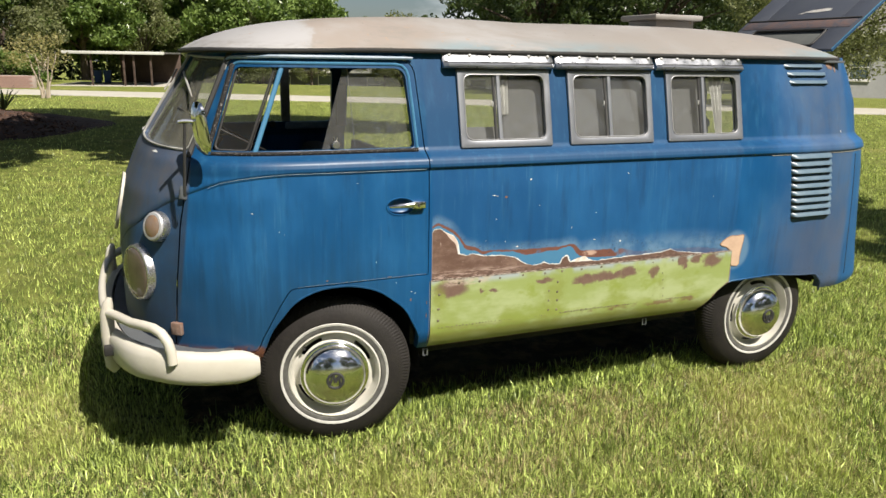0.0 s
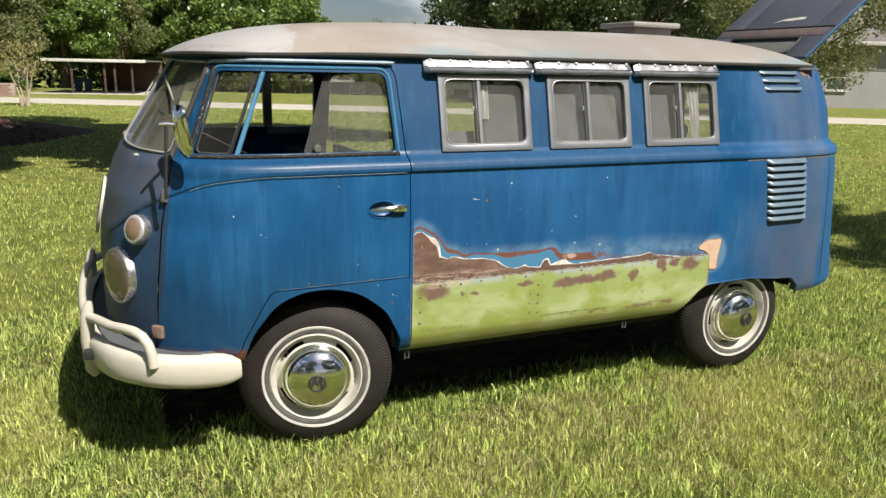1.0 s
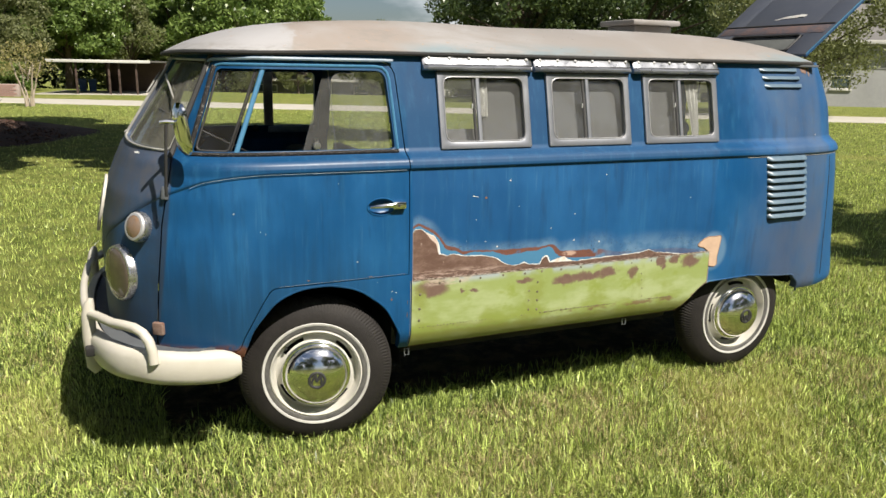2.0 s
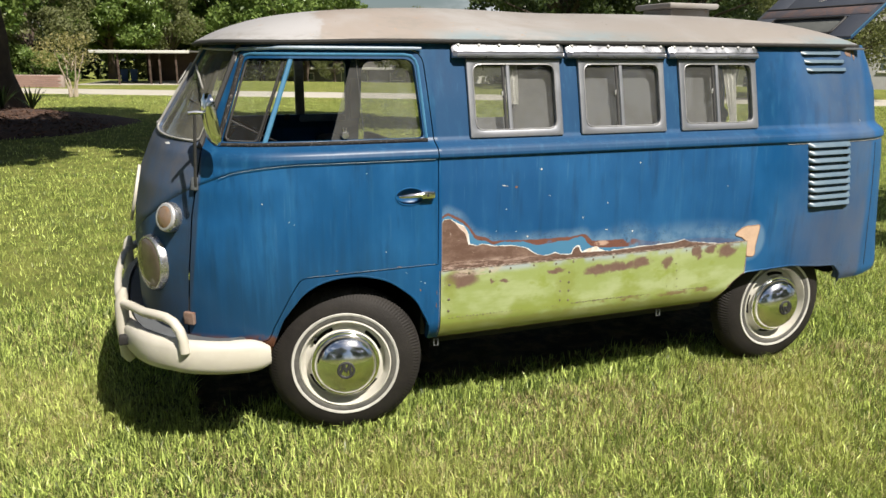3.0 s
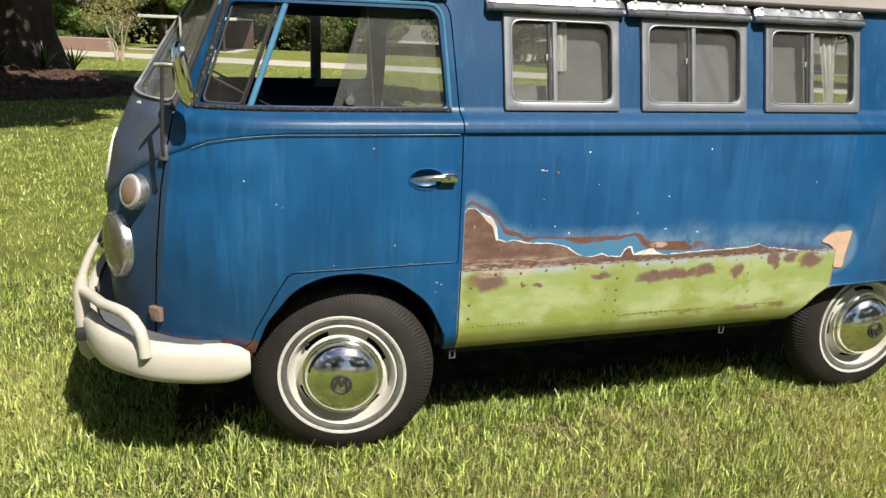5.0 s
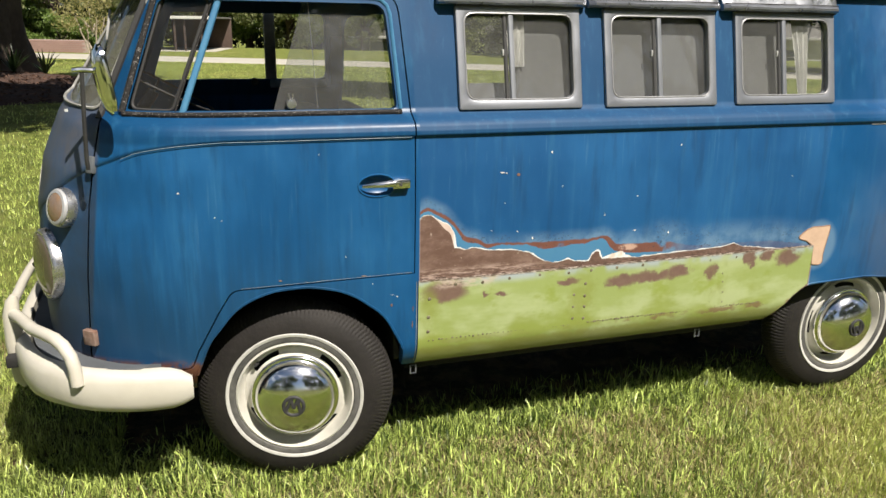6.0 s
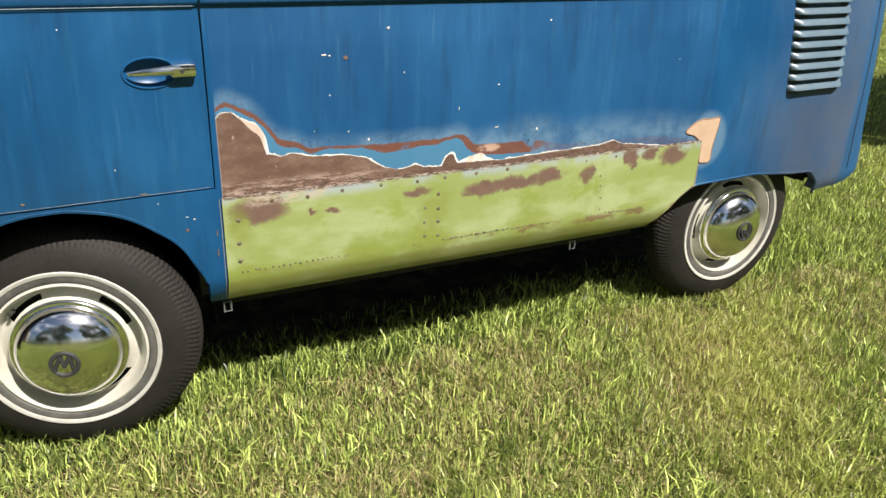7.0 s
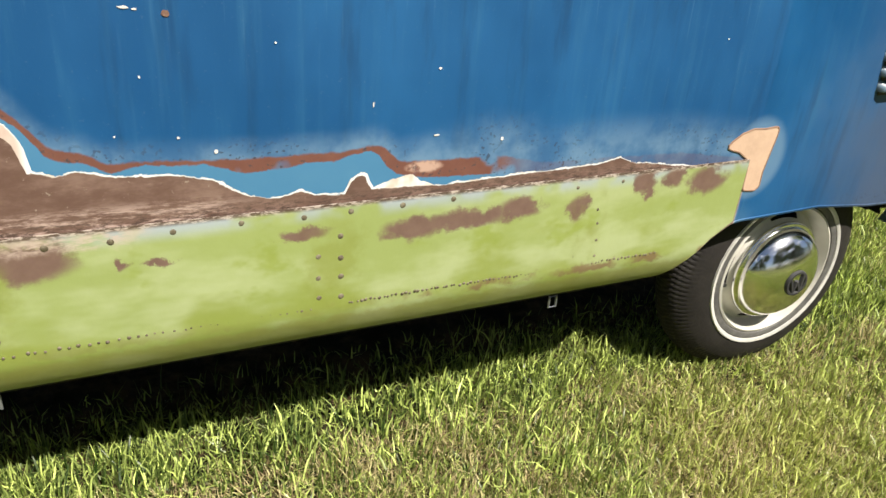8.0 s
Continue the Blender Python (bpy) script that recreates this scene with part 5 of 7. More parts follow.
for y in (0.30, 2 * CY - 0.30):
    part("bumper_bracket", boxed(-0.90, -0.72, y - 0.02, y + 0.02, 0.44, 0.48, 0.005), M_BLACK, bump, "dark bracket")

# ---- door mirror ----
mir = new("door_mirror")
mir.parent = van
tagged(mir, "chrome door mirror on a dark upright stalk")
part("stalk", tube(bmesh.new(), [(-0.556, 0.062, 1.13), (-0.556, 0.054, 1.16), (-0.548, 0.046, 1.30), (-0.541, 0.042, 1.405)], 0.006, 8), M_SEAL, mir, "dark stalk")
part("arm", tube(bmesh.new(), [(-0.565, 0.042, 1.412), (-0.541, 0.042, 1.414), (-0.492, 0.050, 1.410)], 0.008, 8), M_CHROME, mir, "chrome arm")
head = bmesh.new()
out = rounded([(-0.055, -0.100), (-0.055, 0.100), (0.055, 0.100), (0.055, -0.100)], 0.05, 6)
L = [[head.verts.new((x * f, y * f, d)) for x, y in out] for f, d in ((0.93, -0.003), (1.0, 0.0), (1.0, 0.010), (0.8, 0.024), (0.3, 0.032))]
for A, B in zip(L, L[1:]):
    for k in range(len(out)):
        head.faces.new((A[k], A[(k + 1) % len(out)], B[(k + 1) % len(out)], B[k]))
head.faces.new(L[-1])
MIRROR_AT = Matrix.Translation((-0.478, 0.050, 1.385)) @ Matrix.Rotation(radians(-7), 4, "Y") @ Matrix.Rotation(radians(15), 4, "Z") @ Matrix(((0, 0, -1, 0), (-1, 0, 0, 0), (0, 1, 0, 0), (0, 0, 0, 1)))
bmesh.ops.transform(head, matrix=MIRROR_AT, verts=head.verts)
part("head", head, M_CHROME, mir, "chrome mirror back")
face = bmesh.new()
face.faces.new([face.verts.new((x * 0.92, y * 0.92, -0.004)) for x, y in out])
bmesh.ops.solidify(face, geom=face.faces[:], thickness=0.002)
bmesh.ops.transform(face, matrix=MIRROR_AT, verts=face.verts)
part("mirror_glass", face, M_MIRROR, mir, "mirror glass")

# ---- wheels ----
R_T = 0.322


ZIG = (0, 0, 1, 1, 2, 2, 1, 1, 0, 0, 1)


def tread(i, j):
    """Wavy cuts across the shoulder and the running face."""
    if 6 <= i <= 16:
        return -0.0038 if (j + ZIG[i - 6]) % 3 == 0 else 0.0
    return 0.0


def wheel_thing():
    w = new("wheel")
    tagged(w, "cream steel wheel with whitewall tyre and chrome hubcap")
    prof = [(0.196, 0.024), (0.205, 0.008), (0.220, 0.002), (0.248, 0.001), (0.278, 0.008), (0.303, 0.018), (0.311, 0.0225), (0.319, 0.028), (0.326, 0.034), (0.3325, 0.040),
            (0.3380, 0.0465), (0.3425, 0.054), (0.3455, 0.062), (0.3470, 0.071), (0.3480, 0.080), (0.3480, 0.092), (0.3450, 0.107), (0.336, 0.119), (0.318, 0.128), (0.27, 0.134), (0.23, 0.133), (0.196, 0.12)]
    part("tyre", lathe(prof, 405, wobble=tread), M_TYRE, w, "black tyre with worn tread", 24)
    part("whitewall", lathe([(0.2270, 0.002), (0.2280, -0.001), (0.2330, -0.0032), (0.2385, -0.0032), (0.2405, 0.001)], 96), M_WHITEWALL, w, "white sidewall band")
    part("sidewall_band", lathe([(0.206, 0.006), (0.209, 0.0015), (0.218, -0.0005), (0.2262, 0.0005)], 96), M_SCUFF, w, "scuffed grey inner sidewall")
    slots = {k for c in (10, 34, 58, 82) for k in range(c - 5, c + 5)}
    rim_prof = [(0.200, 0.040), (0.206, 0.014), (0.205, 0.003), (0.199, 0.000), (0.194, 0.008), (0.188, 0.034), (0.180, 0.044), (0.172, 0.042), (0.158, 0.030), (0.150, 0.022), (0.142, 0.016), (0.120, 0.018), (0.05, 0.020)]
    part("rim", lathe(rim_prof, 96, skip=lambda i, j: i == 7 and j in slots), M_RIM, w, "cream painted rim with vent slots", 50)
    part("brake_drum", lathe([(0.0, 0.075), (0.185, 0.070), (0.19, 0.10), (0.19, 0.17), (0.0, 0.175)], 40), M_BLACK, w, "dark drum")
    cap = part("hubcap", lathe([(0.150, 0.018), (0.153, 0.012), (0.152, 0.005), (0.147, 0.002), (0.142, 0.004)] + [(0.139 * math.sin(t), 0.002 - 0.074 * math.cos(t)) for t in np.linspace(math.pi / 2, 0.0, 26)], 96), M_HUB, w, "polished domed hubcap", 60)
    em = bmesh.new()
    dome = lambda x, z: 0.002 - 0.074 * math.sqrt(1 - (math.hypot(x, z) / 0.139) ** 2) - 0.001
    tube(em, [(0.034 * math.cos(t), dome(0.034, 0), 0.034 * math.sin(t)) for t in np.linspace(0, 2 * math.pi, 40, endpoint=False)], 0.0062, 6, True)
    for (x0, z0), (x1, z1) in zip(((-0.024, 0.020), (-0.012, -0.026), (0.0, 0.006), (0.012, -0.026)), ((-0.012, -0.026), (0.0, 0.006), (0.012, -0.026), (0.024, 0.020))):
        tube(em, [(x0, dome(x0, z0), z0), ((x0 + x1) / 2, dome((x0 + x1) / 2, (z0 + z1) / 2), (z0 + z1) / 2), (x1, dome(x1, z1), z1)], 0.0060, 6)
    part("badge", em, M_SEAL, w, "dark ring badge")
    part("valve", tube(bmesh.new(), [(-0.128, 0.036, 0.118), (-0.132, 0.012, 0.121)], 0.006, 8), M_SEAL, w, "dark valve stem")
    return w


first = wheel_thing()
first.parent = van
spots = ((0.006, 0.046, 0), (2.40, 0.066, 0), (0.016, 1.632, 168), (2.40, 1.642, 180))
first.matrix_basis = pose(spots[0][0], spots[0][1], R_T, 0, 0, -12) @ Matrix.Scale(0.97, 4)
for k, (x, y, rz) in enumerate(spots[1:]):
    c = copy_thing(first, pose(x, y, R_T, 0, (-50, 0, 0)[k], rz) @ Matrix.Scale((1.031, 1.0, 1.031)[k], 4))
    for ch in c.children:
        if ch.name.startswith("badge"):
            ch.rotation_euler = (0, radians(42), 0)
for ch in first.children:
    if ch.name.startswith("badge"):
        ch.rotation_euler = (0, radians(188), 0)

# ---- tailgate, raised ----
tg = new("tailgate")
tg.parent = van
tagged(tg, "raised tailgate with chalky grey-blue paint and a rusty band")
# panel built flat: u along y, v out from the hinge, then tilted up
TG = Matrix.Translation((3.06, 0.0, 1.733)) @ Matrix.Rotation(radians(-38.5), 4, "Y")

def gate(x0, x1, y0, y1, z0, z1, bev=0.006):
    b = boxed(x0, x1, y0, y1, -z1, -z0, bev)
    bmesh.ops.transform(b, matrix=TG, verts=b.verts)
    return b


NEAR, FAR = 0.40, 1.32
part("inner_skin", gate(0.0, 0.95, NEAR, FAR, 0.0035, 0.009, 0.002), M_BLUE, tg, "blue inner skin")
part("hatch_lining", gate(0.02, 0.190, 0.57, 1.15, -0.002, 0.002, 0.001), M_TAILGREY, tg, "grey lining in the window recess")
for a in ((0.0, 0.95, NEAR, 0.565), (0.0, 0.95, 1.155, FAR), (0.0, 0.02, 0.565, 1.155), (0.190, 0.95, 0.565, 1.155)):
    part("outer_frame", gate(a[0], a[1], a[2], a[3], -0.012, 0.002, 0.003), M_TAILIN, tg, "slate grey-blue outer pressing")
lip = rounded([(0.03, 0.572), (0.187, 0.572), (0.187, 1.148), (0.03, 1.148)], 0.03)
lip_pts = [TG @ Vector((u, v, 0.013)) for u, v in lip]
part("recess_lip", tube(bmesh.new(), lip_pts, 0.007, 6, True), M_SEAL, tg, "dark lip")
part("rust_band", gate(0.205, 0.282, 0.43, 1.29, -0.0142, -0.0122, 0.001), M_TAILRUST, tg, "band of flaking paint and rust")
part("pressing_rib", gate(0.290, 0.300, NEAR + 0.01, FAR - 0.01, -0.018, -0.012, 0.003), M_SEAL, tg, "dark pressed crease")
patch = [TG @ Vector((u, v, 0.0146)) for u, v in rounded([(0.352, 0.935), (0.356, 0.90), (0.368, 0.87), (0.366, 0.80), (0.376, 0.70), (0.398, 0.695), (0.404, 0.74), (0.390, 0.85)], 0.008, 2)]
bmp = bmesh.new()
bmp.faces.new([bmp.verts.new(p) for p in patch])
bmesh.ops.solidify(bmp, geom=bmp.faces[:], thickness=0.001)
part("worn_patch", bmp, M_CHIP, tg, "white scraped patch")
part("edge_strip", gate(0.0, 0.95, NEAR - 0.003, NEAR, -0.012, -0.005, 0.001), M_LIGHTBLUE, tg, "light blue painted edge")
part("gate_latch", gate(0.72, 0.80, 0.80, 0.92, -0.045, -0.012, 0.008), M_SEAL, tg, "dark latch")

# ---- under and inside ----
part("floor_pan", boxed(0.41, 1.90, 0.12, 1.60, 0.335, 0.395, 0.01), M_BLACK, van, "dark floor pan")
part("front_floor", boxed(-0.74, 0.41, 0.37, 1.35, 0.335, 0.395, 0.01), M_BLACK, van, "dark cab floor")
part("sill_flange", boxed(0.42, 1.93, 0.11, 0.15, 0.345, 0.40, 0.004), M_BLACK, van, "dark sill flange")
part("rear_valance", boxed(2.76, 3.10, 0.10, 1.62, 0.45, 0.56, 0.02), M_BLACK, van, "dark rear valance")
part("engine_tray", boxed(2.02, 3.12, 0.42, 1.30, 0.40, 0.50, 0.02), M_BLACK, van, "dark engine tray")
for x in (0.0, 2.40):
    part("axle", tube(bmesh.new(), [(x, 0.2, 0.31), (x, 1.52, 0.31)], 0.045, 10), M_BLACK, van, "dark axle tube")
    for y0, y1 in ((0.060, 0.36), (1.36, 1.66)):
        b = bmesh.new()
        A = [b.verts.new((x + 0.40 * math.cos(t), y0, 0.31 + (0.435 if x < 1 else 0.37) * math.sin(t))) for t in (np.linspace(-0.05, math.pi + 0.05, 26) if x < 1 else np.linspace(0.42, math.pi - 0.36, 26))]
        B = [b.verts.new((v.co.x, y1, v.co.z)) for v in A]
        for k in range(25):
            b.faces.new((A[k], A[k + 1], B[k + 1], B[k]))
        b.faces.new(B if y0 < 1 else A)
        bmesh.ops.solidify(b, geom=b.faces[:], thickness=0.006)
        part("wheel_well", b, M_BLACK, van, "dark wheel well")
for x in (0.428, 1.628):
    b = bmesh.new()
    tube(b, [(x - 0.010, 0.06, 0.378), (x - 0.010, 0.06, 0.348), (x + 0.010, 0.06, 0.348), (x + 0.010, 0.06, 0.378)], 0.0035, 6, True)
    part("jack_bracket", b, M_ALU, van, "square steel jack bracket")
for y0, y1 in ((0.16, 0.84), (0.88, 1.56)):
    seat = new("front_seat")
    seat.parent = van
    tagged(seat, "dark vinyl cab seat")
    part("cushion", boxed(-0.22, 0.26, y0, y1, 0.72, 0.90, 0.04), M_VINYL, seat)
    b = boxed(0.20, 0.34, y0, y1, 0.80, 1.17, 0.04)
    part("backrest", b, M_VINYL, seat)
part("partition", boxed(0.36, 0.40, 0.08, 1.02, 0.40, 1.225, 0.005), M_VINYL, van, "dark cab partition")
part("dashboard", boxed(-0.62, -0.50, 0.30, 1.42, 1.06, 1.26, 0.03), M_GREYTRIM, van, "grey steel dashboard")
sw = new("steering_wheel")
sw.parent = van
sw.matrix_world = Matrix.Translation((-0.36, 0.46, 1.345)) @ Matrix.Rotation(radians(28), 4, "Y")
tagged(sw, "thin rimmed dark steering wheel")
part("wheel_rim", tube(bmesh.new(), [(0.20 * math.cos(a), 0.20 * math.sin(a), 0) for a in np.linspace(0, 2 * math.pi, 48, endpoint=False)], 0.0038, 8, True), M_SEAL, sw, "thin rim")
part("spoke", tube(bmesh.new(), [(0, -0.19, -0.002), (0, 0, -0.03), (0, 0.19, -0.002)], 0.004, 8), M_SEAL, sw)
part("column", tube(bmesh.new(), [(0, 0, -0.03), (-0.1, 0, -0.75)], 0.02, 8), M_SEAL, sw, "dark column")
part("right_window_post", boxed(0.112, 0.166, 1.650, 1.675, 1.24, 1.60, 0.006), M_PALESEAL, van, "grey post in the far door window")
part("right_door_trim", boxed(0.13, 0.41, 1.630, 1.655, 1.232, 1.274, 0.006), M_PALEBLUE, van, "pale grey trim below the far door window")
part("far_window_catch", lathe([(0.0, -0.012), (0.016, -0.010), (0.020, 0.004), (0.0, 0.008)], 16), M_SEAL, van, "dark catch on the far window").location = (0.055, 1.640, 1.262)
part("headliner", boxed(-0.18, 2.9, 0.16, 1.56, 1.662, 1.674, 0.002), M_GREYTRIM, van, "grey headliner")
for x in (0.46, 1.63):
    part("pillar_lining", boxed(x - 0.03, x + 0.03, 1.58, 1.60, 1.25, 1.64, 0.004), M_GREYTRIM, van, "grey pillar lining")
part("camper_cabinet", boxed(1.66, 2.22, 1.20, 1.60, 0.42, 1.20, 0.02), M_GREYTRIM, van, "low grey camper cabinet")
part("rear_bench", boxed(2.25, 3.10, 0.16, 1.56, 0.62, 1.02, 0.04), M_VINYL, van, "dark rear bench over the engine")

# ---- ground ----
ROAD_N = Vector((0.5, 0.866, 0))
ROAD_T = Vector((0.866, -0.5, 0))


def ground_z(x, y):
    d = 0.5 * x + 0.866 * y
    return -0.02 - 2.0 * smooth01((d - 42.0) / 20.0)


def lawn_soil():
    n = Nodes("lawn", 0.95, 0.0, 0.2)
    big = n.noise(0.35, 4.0)
    mid = n.noise(3.0, 5.0, 0.65)
    fine = n.noise(45.0, 5.0, 0.7)
    col = n.mix(n.step(mid, 0.35, 0.68), (0.115, 0.145, 0.026), (0.225, 0.250, 0.058))
    col = n.mix(n.math("MULTIPLY", n.step(fine, 0.50, 0.68), 0.65), col, (0.045, 0.050, 0.014))
    col = n.mix(n.math("MULTIPLY", n.step(big, 0.50, 0.70), 0.35), col, (0.34, 0.30, 0.10))
    col = n.mix(n.math("MULTIPLY", n.step(n.noise(14.0, 4.0), 0.5, 0.65), 0.4), col, (0.12, 0.095, 0.05))
    # thatch, darkened for the shade between blades, where they stand as geometry
    x, y, z = n.xyz()
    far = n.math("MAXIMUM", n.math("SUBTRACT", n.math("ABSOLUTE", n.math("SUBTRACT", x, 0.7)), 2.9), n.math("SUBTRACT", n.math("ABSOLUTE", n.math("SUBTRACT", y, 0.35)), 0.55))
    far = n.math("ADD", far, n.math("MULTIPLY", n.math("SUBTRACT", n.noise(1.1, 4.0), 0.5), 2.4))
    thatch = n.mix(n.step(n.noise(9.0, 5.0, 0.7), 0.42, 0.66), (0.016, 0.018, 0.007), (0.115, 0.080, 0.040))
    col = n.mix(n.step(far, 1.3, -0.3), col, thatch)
    n.base(col).bump(fine, 0.8, 0.05)
    return n.mat


M_LAWN = lawn_soil()
xs = np.concatenate([[-400, -200, -120, -70], np.linspace(-45, 60, 71), [80, 130, 220, 400]])
ys = np.concatenate([[-400, -200, -100, -50, -25], np.linspace(-12, 90, 69), [110, 150, 230, 400]])
gv = [(x, y, ground_z(x, y)) for y in ys for x in xs]
gf = [(j * len(xs) + i, j * len(xs) + i + 1, (j + 1) * len(xs) + i + 1, (j + 1) * len(xs) + i) for j in range(len(ys) - 1) for i in range(len(xs) - 1)]
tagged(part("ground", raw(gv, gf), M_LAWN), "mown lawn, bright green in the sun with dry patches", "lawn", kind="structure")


def along_road(u, d, lift=0.0):
    p = ROAD_T * u + ROAD_N * d
    return (p.x, p.y, ground_z(p.x, p.y) + lift)


M_ROAD = plain("pale_concrete", (0.40, 0.375, 0.32), (0.32, 0.30, 0.255), 0.9, 0.0, 8, 0.2)
rows = [[along_road(u, d, h) for d, h in ((25.75, -0.02), (25.8, 0.03), (27.6, 0.045), (29.4, 0.03), (29.45, -0.02))] for u in np.linspace(-120, 160, 141)]
rv = [p for r in rows for p in r]
rf = [(i * 5 + k, i * 5 + k + 1, (i + 1) * 5 + k + 1, (i + 1) * 5 + k) for i in range(len(rows) - 1) for k in range(4)]
tagged(part("road", raw(rv, rf), M_ROAD), "narrow pale concrete road across the lawn", "road", kind="structure")


# ---- grass ----
def blades(name, label, n, place, length, width, mat, seed, tris_only=False, flop=0.55):
    """Many curved grass blades as one mesh."""
    rng = np.random.default_rng(seed)
    x, y = place(rng, n)
    n = len(x)
    L = rng.uniform(length[0], length[1], n)
    Wd = rng.uniform(width[0], width[1], n)
    a = rng.uniform(0, 2 * np.pi, n)
    f = rng.uniform(0, 2 * np.pi, n)
    lean = np.abs(rng.normal(0, flop, n)).clip(0, 1.25)
    L *= 0.75 + 0.5 * (0.5 + 0.5 * np.sin(9.0 * x + 3.0 * np.sin(4.0 * y)) * np.sin(8.0 * y + 2.0 * np.sin(5.0 * x)))
    # tufts: blades of one small cell share a height and a lean
    tuft = rng.uniform(0, 1, (64, 64))
    cell = 0.075 if not tris_only else 0.12
    ci, cj = np.floor(x / cell + 0.3 * np.sin(31 * y)).astype(int) % 64, np.floor(y / cell + 0.3 * np.sin(27 * x)).astype(int) % 64
    tall = tuft[ci, cj]
    L *= 0.55 + 0.75 * tall
    a = np.where(rng.uniform(0, 1, n) < 0.25, 2 * np.pi * tuft[cj, ci] + rng.normal(0, 0.5, n), a)
    z0 = np.full(n, -0.016)
    sx, sy = np.cos(f) * Wd / 2, np.sin(f) * Wd / 2
    dx, dy = np.cos(a) * np.sin(lean), np.sin(a) * np.sin(lean)
    up = np.cos(lean)
    mx, my, mz = x + dx * L * 0.35, y + dy * L * 0.35, z0 + L * (0.35 * up + 0.22)
    tx, ty, tz = x + dx * L * 1.0, y + dy * L * 1.0, z0 + L * (0.72 * up + 0.22)
    if tris_only:
        co = np.stack([np.stack([x - sx, y - sy, z0], 1), np.stack([x + sx, y + sy, z0], 1), np.stack([tx, ty, tz], 1)], 1).reshape(-1, 3)
        loops = np.arange(3 * n)
        starts, tot = np.arange(n) * 3, np.full(n, 3)
    else:
        co = np.stack([np.stack([x - sx, y - sy, z0], 1), np.stack([x + sx, y + sy, z0], 1), np.stack([mx + sx * 0.8, my + sy * 0.8, mz], 1), np.stack([mx - sx * 0.8, my - sy * 0.8, mz], 1), np.stack([tx, ty, tz], 1)], 1).reshape(-1, 3)
        b = (np.arange(n) * 5)[:, None]
        loops = (b + np.array([0, 1, 2, 3, 3, 2, 4])[None, :]).reshape(-1)
        starts = np.stack([np.arange(n) * 7, np.arange(n) * 7 + 4], 1).reshape(-1)
        tot = np.tile([4, 3], n)
    me = bpy.data.meshes.new(name)
    me.vertices.add(len(co)), me.loops.add(len(loops)), me.polygons.add(len(starts))
    me.vertices.foreach_set("co", co.astype(np.float32).reshape(-1))
    me.loops.foreach_set("vertex_index", loops.astype(np.int32))
    me.polygons.foreach_set("loop_start", starts.astype(np.int32))
    me.polygons.foreach_set("loop_total", tot.astype(np.int32))
    me.update(calc_edges=True)
    ob = part(name, me, mat, None, "", 0)
    return tagged(ob, label, "grass", kind="stuff")


def patchy(x, y):
    return 0.5 + 0.25 * np.sin(2.3 * x + 1.1 * y) + 0.25 * np.sin(3.1 * y - 1.7 * x + 1.3) * np.sin(1.3 * x)


def near_lawn(rng, n):
    x, y = rng.uniform(-3.9, 5.3, n), rng.uniform(-1.8, 2.5, n)
    edge = np.minimum(np.minimum(x + 3.9, 5.3 - x), np.minimum(y + 1.8, 2.5 - y)) + 0.25 * np.sin(2.1 * x + 1.3 * np.sin(1.7 * y)) + 0.2 * np.sin(3.7 * y + 0.8 * x)
    keep = (rng.uniform(0, 1.0, n) < edge) & (rng.uniform(0, 1, n) < 0.50 + 0.50 * patchy(x * 1.7, y * 1.7)) & ~((x > -0.6) & (x < 3.1) & (rng.uniform(0, 1, n) < np.interp(y, (0.26, 0.40, 0.55), (0.0, 0.7, 1.0))))
    return x[keep], y[keep]


def sunny_lawn(rng, n):
    x, y = near_lawn(rng, n)
    k = (y < 0.16) | (x < -1.0) | (x > 3.3)
    return x[k], y[k]


def beside_van(rng, n):
    x, y = rng.uniform(0.2, 3.6, n), rng.uniform(-0.9, 0.12, n)
    k = rng.uniform(0, 1, n) < np.minimum(1.0, 2.2 * np.minimum(np.minimum(y + 0.9, x - 0.2), 3.6 - x)) * (0.35 + 0.65 * patchy(2.1 * x, 2.6 * y))
    return x[k], y[k]


def mid_lawn(rng, n):
    x, y = rng.uniform(-6.0, 11.0, n), rng.uniform(-2.3, 8.5, n)
    inside = (x > -3.0) & (x < 4.4) & (y < 1.7) & (y > -0.95)
    return x[~inside], y[~inside]


def far_lawn(rng, n):
    u, d = rng.uniform(-20, 26, n), rng.uniform(4.0, 25.6, n)
    x, y = 0.866 * u + 0.5 * d, -0.5 * u + 0.866 * d
    k = (y > 8.0) | (x > 10.5) | (x < -5.5)
    return x[k], y[k]


M_GRASS = leafy("grass_blades", (0.014, 0.036, 0.008), (0.82, 0.96, 0.272), 0.36, 0.15, (0.46, 0.44, 0.145), 2.3)
M_STRAW = leafy("dry_grass", (0.13, 0.085, 0.034), (0.74, 0.66, 0.34), 0.55, 0.16)
blades("lawn_grass", "thick green grass blades round the van", 430000, near_lawn, (0.026, 0.076), (0.0032, 0.0064), M_GRASS, 11, flop=0.8)
blades("lawn_grass", "straight green grass blades round the van", 560000, near_lawn, (0.024, 0.068), (0.0026, 0.0048), M_GRASS, 15, True, flop=1.0)
blades("lawn_straw", "dry straw blades in the lawn", 330000, sunny_lawn, (0.022, 0.062), (0.0028, 0.0052), M_STRAW, 12, True, flop=1.5)
M_THATCH = leafy("brown_thatch", (0.13, 0.090, 0.040), (0.60, 0.51, 0.27), 0.7, 0.08)
blades("lawn_thatch", "brown thatch of dead stalks beside the van", 60000, beside_van, (0.024, 0.060), (0.0026, 0.0050), M_THATCH, 16, True, flop=1.5)
